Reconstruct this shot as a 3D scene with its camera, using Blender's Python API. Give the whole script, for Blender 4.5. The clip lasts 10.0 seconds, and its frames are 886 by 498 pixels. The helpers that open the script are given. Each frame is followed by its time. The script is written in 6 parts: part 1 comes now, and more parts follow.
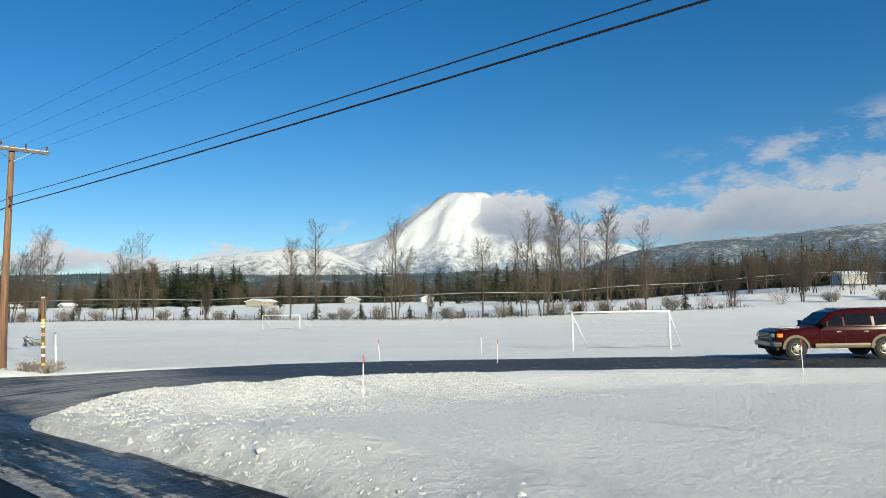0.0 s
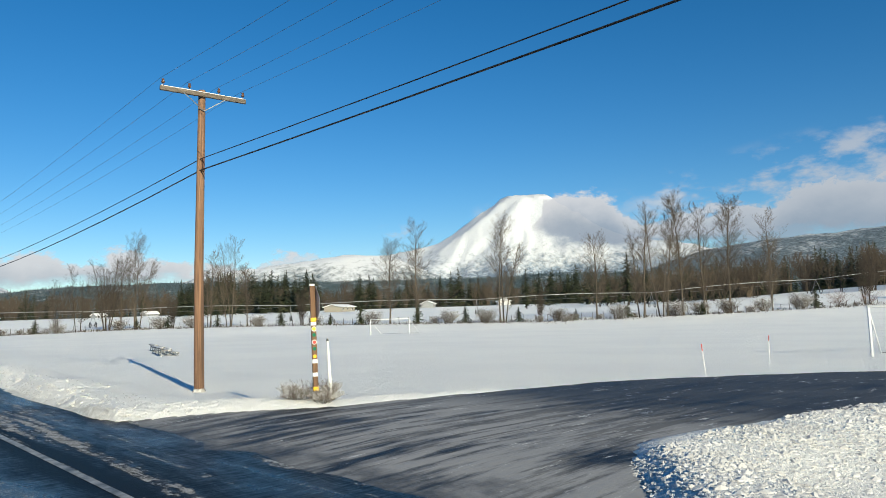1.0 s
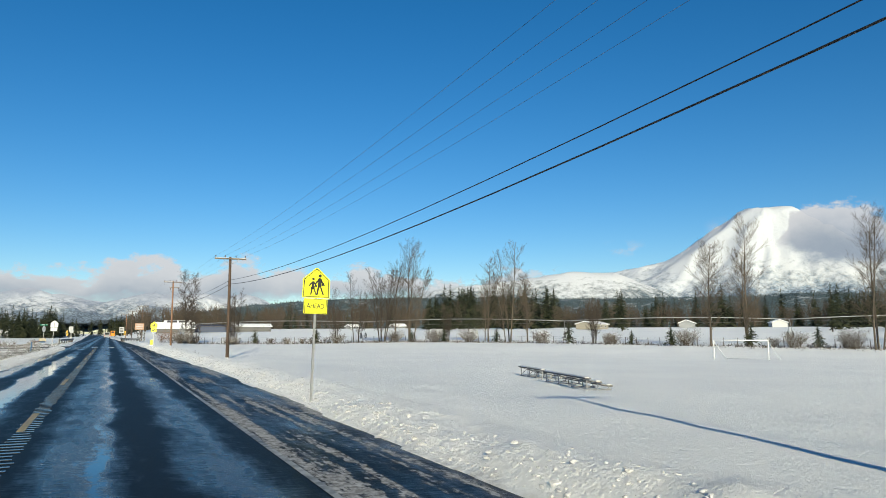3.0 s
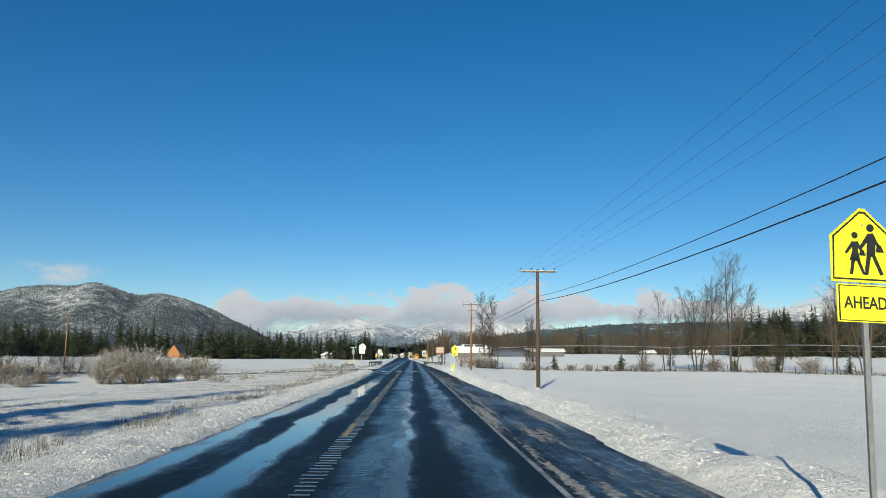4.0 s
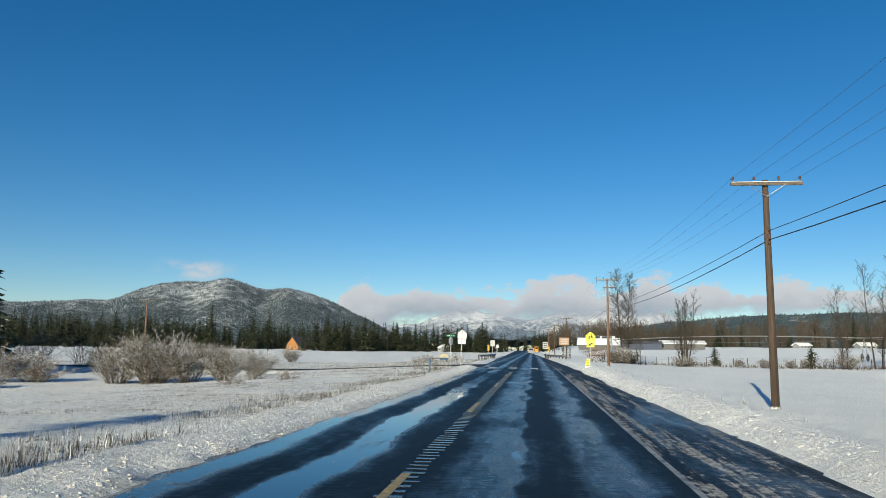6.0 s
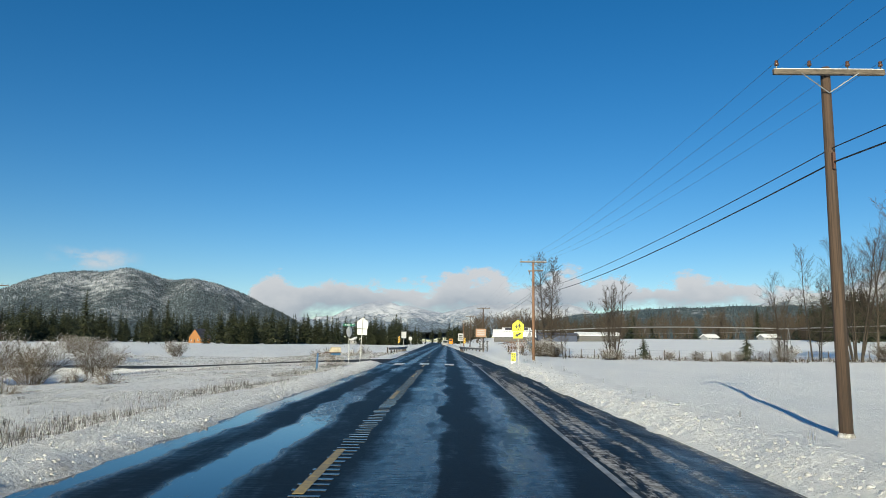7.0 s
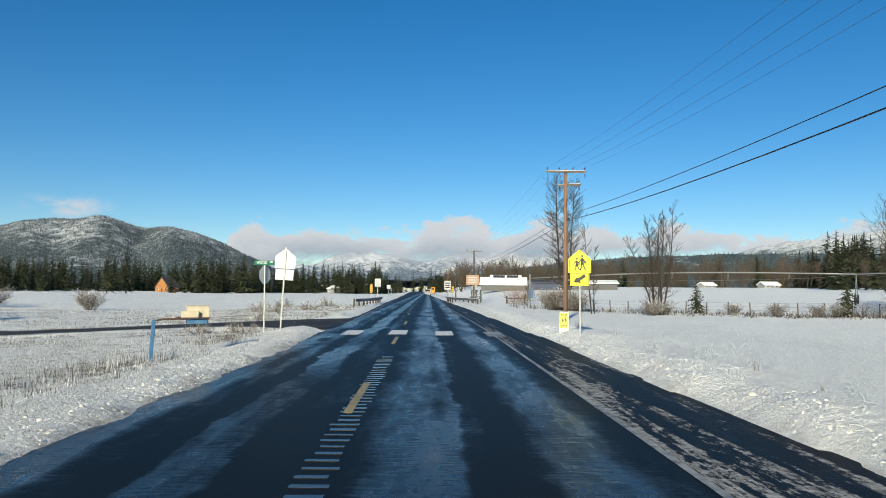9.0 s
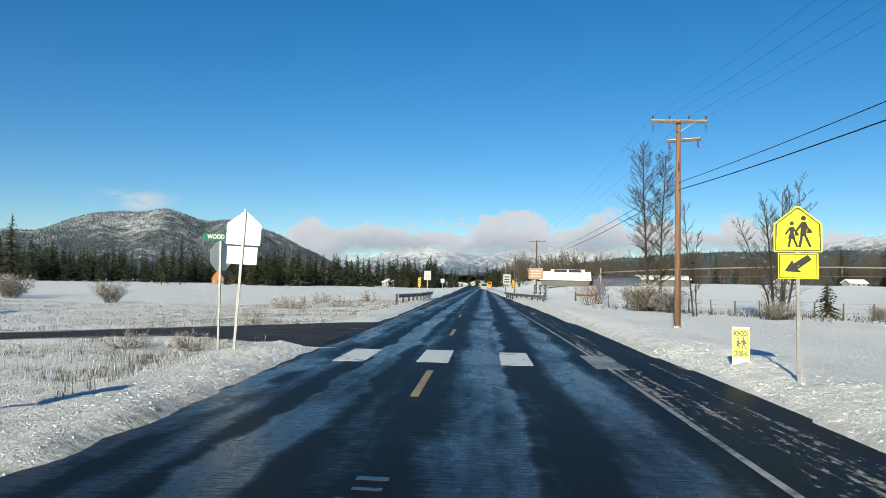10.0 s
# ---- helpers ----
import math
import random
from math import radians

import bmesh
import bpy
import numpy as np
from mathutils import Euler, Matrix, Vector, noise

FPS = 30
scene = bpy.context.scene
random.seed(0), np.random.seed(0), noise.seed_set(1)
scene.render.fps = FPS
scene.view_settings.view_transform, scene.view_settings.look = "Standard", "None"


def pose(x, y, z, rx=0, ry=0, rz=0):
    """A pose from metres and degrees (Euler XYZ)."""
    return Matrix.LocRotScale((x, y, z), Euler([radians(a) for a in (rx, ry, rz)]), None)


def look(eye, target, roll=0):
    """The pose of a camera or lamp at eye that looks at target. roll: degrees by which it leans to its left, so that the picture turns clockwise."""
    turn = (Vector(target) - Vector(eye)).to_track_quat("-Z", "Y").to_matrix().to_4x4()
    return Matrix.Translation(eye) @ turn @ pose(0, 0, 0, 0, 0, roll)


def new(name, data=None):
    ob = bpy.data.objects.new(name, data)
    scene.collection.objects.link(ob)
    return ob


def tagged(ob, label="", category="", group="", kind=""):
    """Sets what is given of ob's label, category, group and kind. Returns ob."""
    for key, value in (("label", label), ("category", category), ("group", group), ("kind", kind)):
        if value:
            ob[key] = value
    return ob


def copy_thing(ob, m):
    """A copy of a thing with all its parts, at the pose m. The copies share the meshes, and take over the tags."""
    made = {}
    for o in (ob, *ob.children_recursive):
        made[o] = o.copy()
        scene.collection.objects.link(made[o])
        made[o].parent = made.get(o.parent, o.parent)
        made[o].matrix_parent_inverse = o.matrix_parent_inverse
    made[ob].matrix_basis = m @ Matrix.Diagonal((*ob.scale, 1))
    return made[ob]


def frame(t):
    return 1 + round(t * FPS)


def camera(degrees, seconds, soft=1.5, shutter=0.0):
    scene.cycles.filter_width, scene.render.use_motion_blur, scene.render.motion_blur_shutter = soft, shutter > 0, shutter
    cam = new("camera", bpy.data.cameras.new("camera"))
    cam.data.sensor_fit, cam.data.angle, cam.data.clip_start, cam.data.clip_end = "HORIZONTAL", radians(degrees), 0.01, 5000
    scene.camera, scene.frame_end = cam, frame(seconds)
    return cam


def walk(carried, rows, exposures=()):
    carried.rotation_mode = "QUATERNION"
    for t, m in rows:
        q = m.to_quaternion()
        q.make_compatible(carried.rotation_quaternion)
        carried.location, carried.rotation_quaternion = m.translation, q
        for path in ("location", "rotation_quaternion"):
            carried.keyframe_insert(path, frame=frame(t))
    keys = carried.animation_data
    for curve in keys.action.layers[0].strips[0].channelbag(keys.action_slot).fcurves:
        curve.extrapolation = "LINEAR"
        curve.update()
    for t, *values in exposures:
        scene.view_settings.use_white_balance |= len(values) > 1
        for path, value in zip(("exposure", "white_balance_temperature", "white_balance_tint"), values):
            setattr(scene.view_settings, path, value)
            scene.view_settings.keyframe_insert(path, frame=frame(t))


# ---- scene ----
cam = camera(63.7, 10.0, 0.9)
PATH = [
    (0, (0.916, -10.653, 1.766), (2.387, -9.308, 1.924), -1.0),
    (0.5, (1.13, -5.013, 1.716), (2.515, -3.58, 1.879), -1.6),
    (1, (1.095, 0.199, 1.632), (2.447, 1.663, 1.806), -1.8),
    (1.5, (1.175, 5.819, 1.61), (2.449, 7.35, 1.793), -1.8),
    (2, (1.312, 10.979, 1.595), (2.496, 12.58, 1.779), -1.3),
    (2.2, (1.27, 13.0, 1.69), (2.417, 14.628, 1.877), -1.3),
    (3.3, (1.347, 24.521, 1.647), (1.998, 26.395, 1.898), 0.3),
    (3.5, (1.385, 26.53, 1.687), (1.887, 28.448, 1.95), 0.4),
    (4, (1.495, 31.914, 1.744), (1.573, 33.89, 2.042), 0.7),
    (4.5, (1.498, 37.39, 1.612), (1.285, 39.352, 1.936), 1.5),
    (5, (1.6, 42.955, 1.525), (1.296, 44.906, 1.843), 1.5),
    (6.5, (1.633, 59.298, 1.614), (1.475, 61.274, 1.873), 0.6),
    (7, (1.539, 64.776, 1.563), (1.524, 66.76, 1.82), 0.7),
    (7.5, (1.338, 70.383, 1.655), (1.434, 72.369, 1.874), 0.3),
    (8, (1.218, 76.019, 1.576), (1.371, 78.006, 1.745), 0.5),
    (8.5, (1.142, 81.687, 1.616), (1.295, 83.676, 1.75), 0.4),
    (9, (1.074, 87.199, 1.629), (1.114, 89.195, 1.744), 0.6),
    (9.5, (1.015, 92.893, 1.645), (0.947, 94.889, 1.74), 0.9),
    (10, (1.002, 98.7, 1.613), (0.884, 100.694, 1.71), 1.2),
]
walk(cam, [(t, look(e, g, r)) for t, e, g, r in PATH], [(0, 0.34), (2.2, 0.34), (3.5, 0.23), (5.0, 0.17), (7.0, 0.22), (8.5, 0.27), (10, 0.35)])

# ---- world, sun, exposure ----
SUN_AZ, SUN_EL = 194.2, 20.0      # clockwise from +Y, and above the horizon
world = bpy.data.worlds.new("winter_sky")
scene.world = world
world.use_nodes = True
wn, wl = world.node_tree.nodes, world.node_tree.links
sky = wn.new("ShaderNodeTexSky")
sky.sky_type = "NISHITA"
sky.sun_disc = False
sky.sun_elevation, sky.sun_rotation = radians(SUN_EL), radians(SUN_AZ)
sky.altitude, sky.air_density, sky.dust_density, sky.ozone_density = 600, 1.0, 0.1, 4.0
deep = wn.new("ShaderNodeHueSaturation")          # the clear cold air
deep.inputs["Hue"].default_value, deep.inputs["Saturation"].default_value = 0.4985, 1.28
wn["Background"].inputs["Strength"].default_value = 0.088
wl.new(sky.outputs["Color"], deep.inputs["Color"])
wl.new(deep.outputs["Color"], wn["Background"].inputs["Color"])
sun_data = bpy.data.lights.new("sun", "SUN")
sun_data.energy, sun_data.angle, sun_data.color = 5.0, radians(0.5), (1.0, 0.92, 0.66)
sun = new("sun", sun_data)
az = radians(SUN_AZ)
sun_dir = Vector((math.sin(az) * math.cos(radians(SUN_EL)), math.cos(az) * math.cos(radians(SUN_EL)), math.sin(radians(SUN_EL))))
sun.matrix_basis = look(sun_dir * 60, (0, 0, 0))


# ---- materials ----
class Net:
    """A material's nodes, with short ways to add them."""

    def __init__(self, name):
        self.mat = bpy.data.materials.new(name)
        self.mat.use_nodes = True
        self.n, self.l = self.mat.node_tree.nodes, self.mat.node_tree.links
        self.bsdf = self.n["Principled BSDF"]
        self.coord = self.n.new("ShaderNodeTexCoord").outputs["Object"]

    def put(self, socket, value):
        if isinstance(value, bpy.types.NodeSocket):
            self.l.new(value, socket)
        elif isinstance(value, (tuple, list)) and len(value) == 3 and socket.type == "RGBA":
            socket.default_value = (*value, 1)
        else:
            socket.default_value = value

    def noise(self, scale, detail=4, rough=0.55, stretch=(1, 1, 1), at=None):
        m = self.n.new("ShaderNodeMapping")
        m.inputs["Scale"].default_value = stretch
        self.l.new(at or self.coord, m.inputs["Vector"])
        t = self.n.new("ShaderNodeTexNoise")
        t.inputs["Scale"].default_value, t.inputs["Detail"].default_value, t.inputs["Roughness"].default_value = scale, detail, rough
        self.l.new(m.outputs["Vector"], t.inputs["Vector"])
        return t.outputs["Fac"]

    def ramp(self, fac, stops):
        r = self.n.new("ShaderNodeValToRGB")
        e = r.color_ramp.elements
        while len(e) < len(stops):
            e.new(0.5)
        for el, (p, c) in zip(e, stops):
            el.position = p
            el.color = (c, c, c, 1) if isinstance(c, (int, float)) else (*c, 1)
        self.put(r.inputs["Fac"], fac)
        return r.outputs["Color"]

    def math(self, op, a, b=0.0, clamp=False):
        m = self.n.new("ShaderNodeMath")
        m.operation, m.use_clamp = op, clamp
        self.put(m.inputs[0], a)
        self.put(m.inputs[1], b)
        return m.outputs[0]

    def step(self, value, lo, hi):
        m = self.n.new("ShaderNodeMapRange")
        m.interpolation_type = "SMOOTHSTEP"
        self.put(m.inputs["Value"], value)
        m.inputs["From Min"].default_value, m.inputs["From Max"].default_value = lo, hi
        return m.outputs["Result"]

    def mix(self, fac, a, b):
        m = self.n.new("ShaderNodeMix")
        m.data_type = "RGBA"
        self.put(m.inputs[0], fac)
        self.put(m.inputs[6], a)
        self.put(m.inputs[7], b)
        return m.outputs[2]

    def axes(self, at=None):
        s = self.n.new("ShaderNodeSeparateXYZ")
        self.l.new(at or self.coord, s.inputs[0])
        return s.outputs[0], s.outputs[1], s.outputs[2]

    def normal_up(self):
        g = self.n.new("ShaderNodeNewGeometry")
        return self.axes(g.outputs["Normal"])[2]

    def island(self):
        return self.n.new("ShaderNodeNewGeometry").outputs["Random Per Island"]

    def random(self):
        return self.n.new("ShaderNodeObjectInfo").outputs["Random"]

    def bump(self, height, strength, distance):
        b = self.n.new("ShaderNodeBump")
        b.inputs["Strength"].default_value, b.inputs["Distance"].default_value = strength, distance
        self.put(b.inputs["Height"], height)
        self.l.new(b.outputs["Normal"], self.bsdf.inputs["Normal"])

    def done(self, color, rough=0.7, metal=0.0, spec=0.5):
        for key, v in (("Base Color", color), ("Roughness", rough), ("Metallic", metal), ("Specular IOR Level", spec)):
            self.put(self.bsdf.inputs[key], v)
        return self.mat


def plain(name, a, b, scale=6.0, rough=0.6, metal=0.0, stretch=(1, 1, 1), bump=0.0, spec=0.5):
    """Two tones mixed by a grain at two scales, with a fine relief."""
    k = Net(name)
    g = k.math("ADD", k.math("MULTIPLY", k.noise(scale, 5, 0.6, stretch), 0.6), k.math("MULTIPLY", k.noise(scale * 0.13, 3, 0.5, stretch), 0.4))
    if bump:
        k.bump(k.noise(scale * 3, 4, 0.6, stretch), bump, 0.02)
    return k.done(k.mix(k.step(g, 0.35, 0.65), a, b), rough, metal, spec)


def snow_material():
    k = Net("snow")
    x, y, z = k.axes()
    fine, broad, mid = k.noise(9, 8, 0.78), k.noise(0.12, 4), k.noise(1.6, 5, 0.6)
    crust = k.noise(4.6, 5, 0.66)
    clean = k.mix(k.step(broad, 0.35, 0.65), (0.89, 0.89, 0.89), (0.93, 0.93, 0.92))
    east = k.step(x, 1.0, 2.0)
    west = k.math("SUBTRACT", 1.0, east)
    # ploughed grit along both edges of the highway
    right = k.math("MULTIPLY", k.math("SUBTRACT", 1.0, k.step(k.math("ADD", x, k.math("MULTIPLY", mid, -1.2)), 4.55, 5.0)), east)
    left = k.math("MULTIPLY", k.step(k.math("ADD", x, k.math("MULTIPLY", mid, 0.9)), -2.85, -2.25), west)
    grit = k.math("MULTIPLY", k.math("ADD", k.math("MULTIPLY", right, 0.5), left, True), k.step(k.noise(5, 5, 0.7), 0.3, 0.62))
    verge = k.math("MULTIPLY", k.step(k.math("ADD", x, k.math("MULTIPLY", k.noise(0.5, 3), 3.0)), -6.0, -3.0), west)
    pits = k.math("MULTIPLY", verge, k.step(k.noise(13, 6, 0.75, (1.3, 1, 1)), 0.54, 0.60))       # dark pits in the crust of the west bank
    # dead grass showing through the thin snow beside the road to the west
    thin = k.math("MULTIPLY", k.math("SUBTRACT", 1.0, k.step(k.math("ADD", x, k.math("MULTIPLY", mid, 1.0)), -5.4, -4.2)), k.step(k.noise(5.5, 8, 0.84), 0.53, 0.59))
    thin = k.math("MULTIPLY", thin, k.math("ADD", k.math("MULTIPLY", k.step(k.noise(0.16, 3), 0.25, 0.55), 0.75), 0.25))
    # dark flecks in the colour, standing in for shade in the crust's dimples
    dimple_shade = k.math("MULTIPLY", k.step(k.noise(16, 6, 0.8), 0.56, 0.66), k.step(k.noise(0.35, 4), 0.35, 0.65))
    clean = k.mix(k.math("MULTIPLY", dimple_shade, 0.32), clean, (0.50, 0.49, 0.47))
    col = k.mix(k.math("MULTIPLY", thin, 0.5), clean, (0.13, 0.115, 0.09))
    col = k.mix(k.math("MULTIPLY", pits, 0.50), col, (0.27, 0.255, 0.23))
    col = k.mix(k.math("MULTIPLY", grit, 0.75), col, (0.22, 0.19, 0.15))
    tuft = k.math("MULTIPLY", k.noise(4.5, 8, 0.75), k.math("MULTIPLY", k.math("SUBTRACT", 1.0, k.step(x, -4.0, -3.1)), 1.6))
    relief = k.math("ADD", k.math("ADD", k.math("MULTIPLY", fine, 1.3), k.math("MULTIPLY", crust, 1.5)), k.math("ADD", mid, tuft))
    k.bump(relief, 0.8, 0.09)
    return k.done(col, 0.75, 0.0, 0.25)


def asphalt_material():
    k = Net("wet_asphalt")
    x, y, z = k.axes()
    grain = k.noise(60, 4, 0.7)
    wander = k.math("MULTIPLY", k.math("SUBTRACT", k.noise(0.30, 4, 0.6, (0.4, 1.0, 1)), 0.5), 0.9)
    u = k.math("DIVIDE", k.math("ADD", k.math("ADD", x, wander), 4.0), 10.0)       # across the road, in tens of metres from the west bank
    straight = k.math("DIVIDE", k.math("ADD", x, 4.0), 10.0)
    # where water stands: the west gutter, the long puddle of the west lane, the crown of the east lane with its thin rill, and before the edge line
    water = k.ramp(u, [(0.0, 0.4), (0.10, 0.62), (0.118, 0.92), (0.155, 0.90), (0.178, 0.30), (0.22, 0.14), (0.245, 0.30), (0.258, 0.98), (0.315, 0.98), (0.335, 0.34), (0.37, 0.16),
                       (0.43, 0.14), (0.465, 0.46), (0.515, 0.60), (0.530, 0.78), (0.543, 0.74), (0.552, 0.34), (0.575, 0.12), (0.605, 0.12), (0.635, 0.50), (0.69, 0.60), (0.712, 0.26), (0.745, 0.10)])
    shore = k.ramp(straight, [(0.0, 0.3), (0.74, 0.0), (0.765, 0.0), (0.785, 0.34), (0.96, 0.42)])     # the shoulder beyond the edge line
    shore = k.math("MULTIPLY", shore, k.math("SUBTRACT", 1.0, k.math("MULTIPLY", k.step(y, 78.0, 98.0), 0.75)))       # the shoulder dries towards the crossing
    water = k.math("MAXIMUM", water, shore)
    pool = k.math("MULTIPLY", k.math("SUBTRACT", 1.0, k.step(k.math("ABSOLUTE", k.math("ADD", x, 1.15)), 0.35, 0.8)), k.step(y, 72.0, 94.0))      # the long puddle peters out
    gutter = k.math("MULTIPLY", k.math("SUBTRACT", 1.0, k.step(x, -2.5, -2.0)), k.step(y, 86.0, 104.0))
    rill = k.math("MULTIPLY", k.math("SUBTRACT", 1.0, k.step(k.math("ABSOLUTE", k.math("SUBTRACT", x, 1.38)), 0.1, 0.3)), k.step(y, 58.0, 70.0))
    dry = k.math("ADD", k.math("ADD", k.math("MULTIPLY", pool, 0.60), k.math("MULTIPLY", gutter, 0.36)), k.math("ADD", k.math("MULTIPLY", rill, 0.2), k.math("MULTIPLY", k.step(y, 88.0, 106.0), 0.04)))
    dry = k.math("SUBTRACT", dry, k.math("MULTIPLY", k.math("MULTIPLY", k.step(y, 92.0, 108.0), k.math("MULTIPLY", k.step(x, -2.5, -2.1), k.math("SUBTRACT", 1.0, k.step(x, -0.6, 0.2)))), 0.20))      # the west lane stays damp at the crossing
    water = k.math("SUBTRACT", water, dry)
    tining = k.noise(1.0, 5, 0.7, (3.0, 20.0, 1))                    # ragged by the grooves across the road
    broad = k.noise(0.55, 5, 0.6, (1.3, 0.32, 1))
    ragged = k.math("ADD", k.math("MULTIPLY", k.math("SUBTRACT", tining, 0.5), 0.75), k.math("ADD", k.math("MULTIPLY", k.math("SUBTRACT", broad, 0.5), 0.95), k.math("MULTIPLY", k.math("SUBTRACT", k.noise(2.2, 6, 0.72, (2.6, 0.5, 1)), 0.5), 0.6)))
    level = k.math("ADD", water, ragged)
    film = k.step(level, 0.66, 0.80)                                  # standing water
    damp = k.step(level, 0.16, 0.66)                                  # glossy, with the texture still proud
    col = k.mix(k.step(grain, 0.60, 0.75), (0.0055, 0.0068, 0.0095), (0.017, 0.018, 0.021))
    # frozen slush left on the shoulder, drawn out along the road
    shoulder = k.ramp(straight, [(0.0, 0.5), (0.10, 0.42), (0.115, 0.55), (0.125, 0.0), (0.745, 0.0), (0.758, 0.56), (0.80, 0.58), (0.835, 0.50), (0.865, 0.40), (0.91, 0.42), (0.95, 0.52)])
    crumb = k.math("ADD", k.math("MULTIPLY", k.math("SUBTRACT", k.noise(0.9, 7, 0.68, (3.4, 0.13, 1)), 0.5), 2.4), k.math("MULTIPLY", k.math("SUBTRACT", k.noise(6.0, 7, 0.75, (1.4, 0.7, 1)), 0.5), 1.5))
    slush = k.math("MULTIPLY", k.step(k.math("ADD", k.math("SUBTRACT", k.math("SUBTRACT", shoulder, k.math("MULTIPLY", k.step(y, 100.0, 116.0), 0.18)), k.math("MULTIPLY", k.step(k.math("ABSOLUTE", k.math("SUBTRACT", y, 7.0)), 9.0, 5.0), 0.16)), crumb), 0.52, 0.66), k.step(shoulder, 0.02, 0.2))
    icy = k.mix(k.step(k.noise(11, 5, 0.7), 0.35, 0.7), (0.20, 0.195, 0.19), (0.54, 0.54, 0.54))
    col = k.mix(k.math("MULTIPLY", slush, 0.85), col, icy)
    rough = k.math("SUBTRACT", 0.50, k.math("MULTIPLY", damp, 0.26))
    rough = k.math("SUBTRACT", rough, k.math("MULTIPLY", film, 0.17))
    rough = k.math("ADD", rough, k.math("MULTIPLY", slush, 0.4), True)
    k.bump(k.math("ADD", k.math("MULTIPLY", k.math("ADD", grain, k.math("MULTIPLY", tining, 0.8)), k.math("SUBTRACT", 1.0, film)), k.math("MULTIPLY", slush, 4.0)), 0.35, 0.006)
    gloss = k.math("ADD", k.math("ADD", k.math("MULTIPLY", damp, 0.16), k.math("MULTIPLY", film, 0.28)), 0.05)
    return k.done(col, rough, 0.0, gloss)


def slush_material():
    k = Net("slushy_asphalt")
    tracks = k.noise(1.6, 7, 0.7, (0.28, 1.9, 1))
    patch = k.noise(0.35, 3)
    mask = k.step(k.math("ADD", k.math("MULTIPLY", tracks, 0.8), k.math("MULTIPLY", patch, 0.5)), 0.50, 0.68)
    mask = k.math("MULTIPLY", mask, k.math("SUBTRACT", 1.0, k.math("MULTIPLY", k.step(k.axes()[0], 9.0, 13.0), 0.85)))
    mouth = k.step(k.math("ADD", k.axes()[0], k.math("MULTIPLY", k.math("SUBTRACT", k.noise(0.9, 6, 0.7, (0.8, 0.5, 1)), 0.5), 5.0)), 4.6, 6.4)     # cleared where the highway's wheels run
    mask = k.math("MULTIPLY", mask, mouth)
    col = k.mix(mask, (0.012, 0.014, 0.018), (0.30, 0.30, 0.305))
    ruts = k.step(k.noise(1.5, 7, 0.72, (0.16, 1.7, 1)), 0.50, 0.58)
    col = k.mix(k.math("MULTIPLY", ruts, k.math("MULTIPLY", mouth, 0.5)), col, (0.018, 0.019, 0.022))
    crumbs = k.step(k.noise(3.2, 8, 0.8, (0.35, 1.7, 1)), 0.58, 0.66)
    col = k.mix(k.math("MULTIPLY", crumbs, k.math("ADD", k.math("MULTIPLY", mouth, 0.8), 0.1)), col, (0.62, 0.62, 0.62))
    k.bump(k.math("ADD", tracks, k.math("MULTIPLY", k.noise(20, 4), 0.3)), 0.6, 0.03)
    return k.done(col, k.math("ADD", k.math("MULTIPLY", mask, 0.35), 0.5), 0.0, 0.22)


def conifer_material(name, dark, light, snow):
    k = Net(name)
    r = k.island()
    col = k.mix(k.step(r, 0.1, 0.9), dark, light)
    col = k.mix(k.step(k.noise(0.35, 3), 0.4, 0.7), col, tuple(c * 0.6 for c in dark))
    frost = k.math("MULTIPLY", k.step(k.noise(1.3, 5, 0.7), 0.62 - snow, 0.80 - snow), k.step(k.normal_up(), 0.1, 0.7))
    return k.done(k.mix(frost, col, (0.78, 0.79, 0.82)), 0.75, 0.0, 0.2)


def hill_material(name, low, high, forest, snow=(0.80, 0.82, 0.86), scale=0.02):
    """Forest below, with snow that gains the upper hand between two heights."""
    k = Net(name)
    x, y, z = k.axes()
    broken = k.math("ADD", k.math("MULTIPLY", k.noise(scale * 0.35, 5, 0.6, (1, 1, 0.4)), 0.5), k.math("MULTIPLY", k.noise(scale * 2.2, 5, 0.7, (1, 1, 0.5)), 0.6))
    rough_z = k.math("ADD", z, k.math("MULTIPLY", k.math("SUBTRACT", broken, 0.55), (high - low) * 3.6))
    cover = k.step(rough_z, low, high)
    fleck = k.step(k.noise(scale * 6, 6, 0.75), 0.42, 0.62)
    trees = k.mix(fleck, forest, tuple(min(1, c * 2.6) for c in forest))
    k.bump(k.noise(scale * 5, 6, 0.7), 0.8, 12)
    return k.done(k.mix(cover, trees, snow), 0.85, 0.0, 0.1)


LUMP = plain("lumps_of_crusted_snow", (0.60, 0.60, 0.61), (0.45, 0.445, 0.44), 5, 0.9, bump=0.5)
SNOW, ASPHALT, SLUSH = snow_material(), asphalt_material(), slush_material()
CLOD = plain("ploughed_snow", (0.78, 0.78, 0.79), (0.62, 0.61, 0.60), 5, 0.8, bump=0.4)
POLE_WOOD = plain("creosoted_pole_wood", (0.32, 0.175, 0.10), (0.10, 0.06, 0.04), 5, 0.85, 0, (9, 9, 0.16), 0.8)
DARK_POLE = plain("dark_weathered_pole_wood", (0.115, 0.073, 0.050), (0.042, 0.030, 0.022), 5, 0.85, 0, (9, 9, 0.16), 0.8)
ARM_WOOD = plain("weathered_arm_wood", (0.19, 0.155, 0.12), (0.085, 0.07, 0.055), 5, 0.85, 0, (1, 6, 6), 0.2)
WIRE = plain("black_cable", (0.012, 0.012, 0.013), (0.02, 0.02, 0.022), 4, 0.6)
THIN_WIRE = plain("aluminium_wire", (0.10, 0.10, 0.11), (0.16, 0.16, 0.17), 4, 0.5, 0.6)
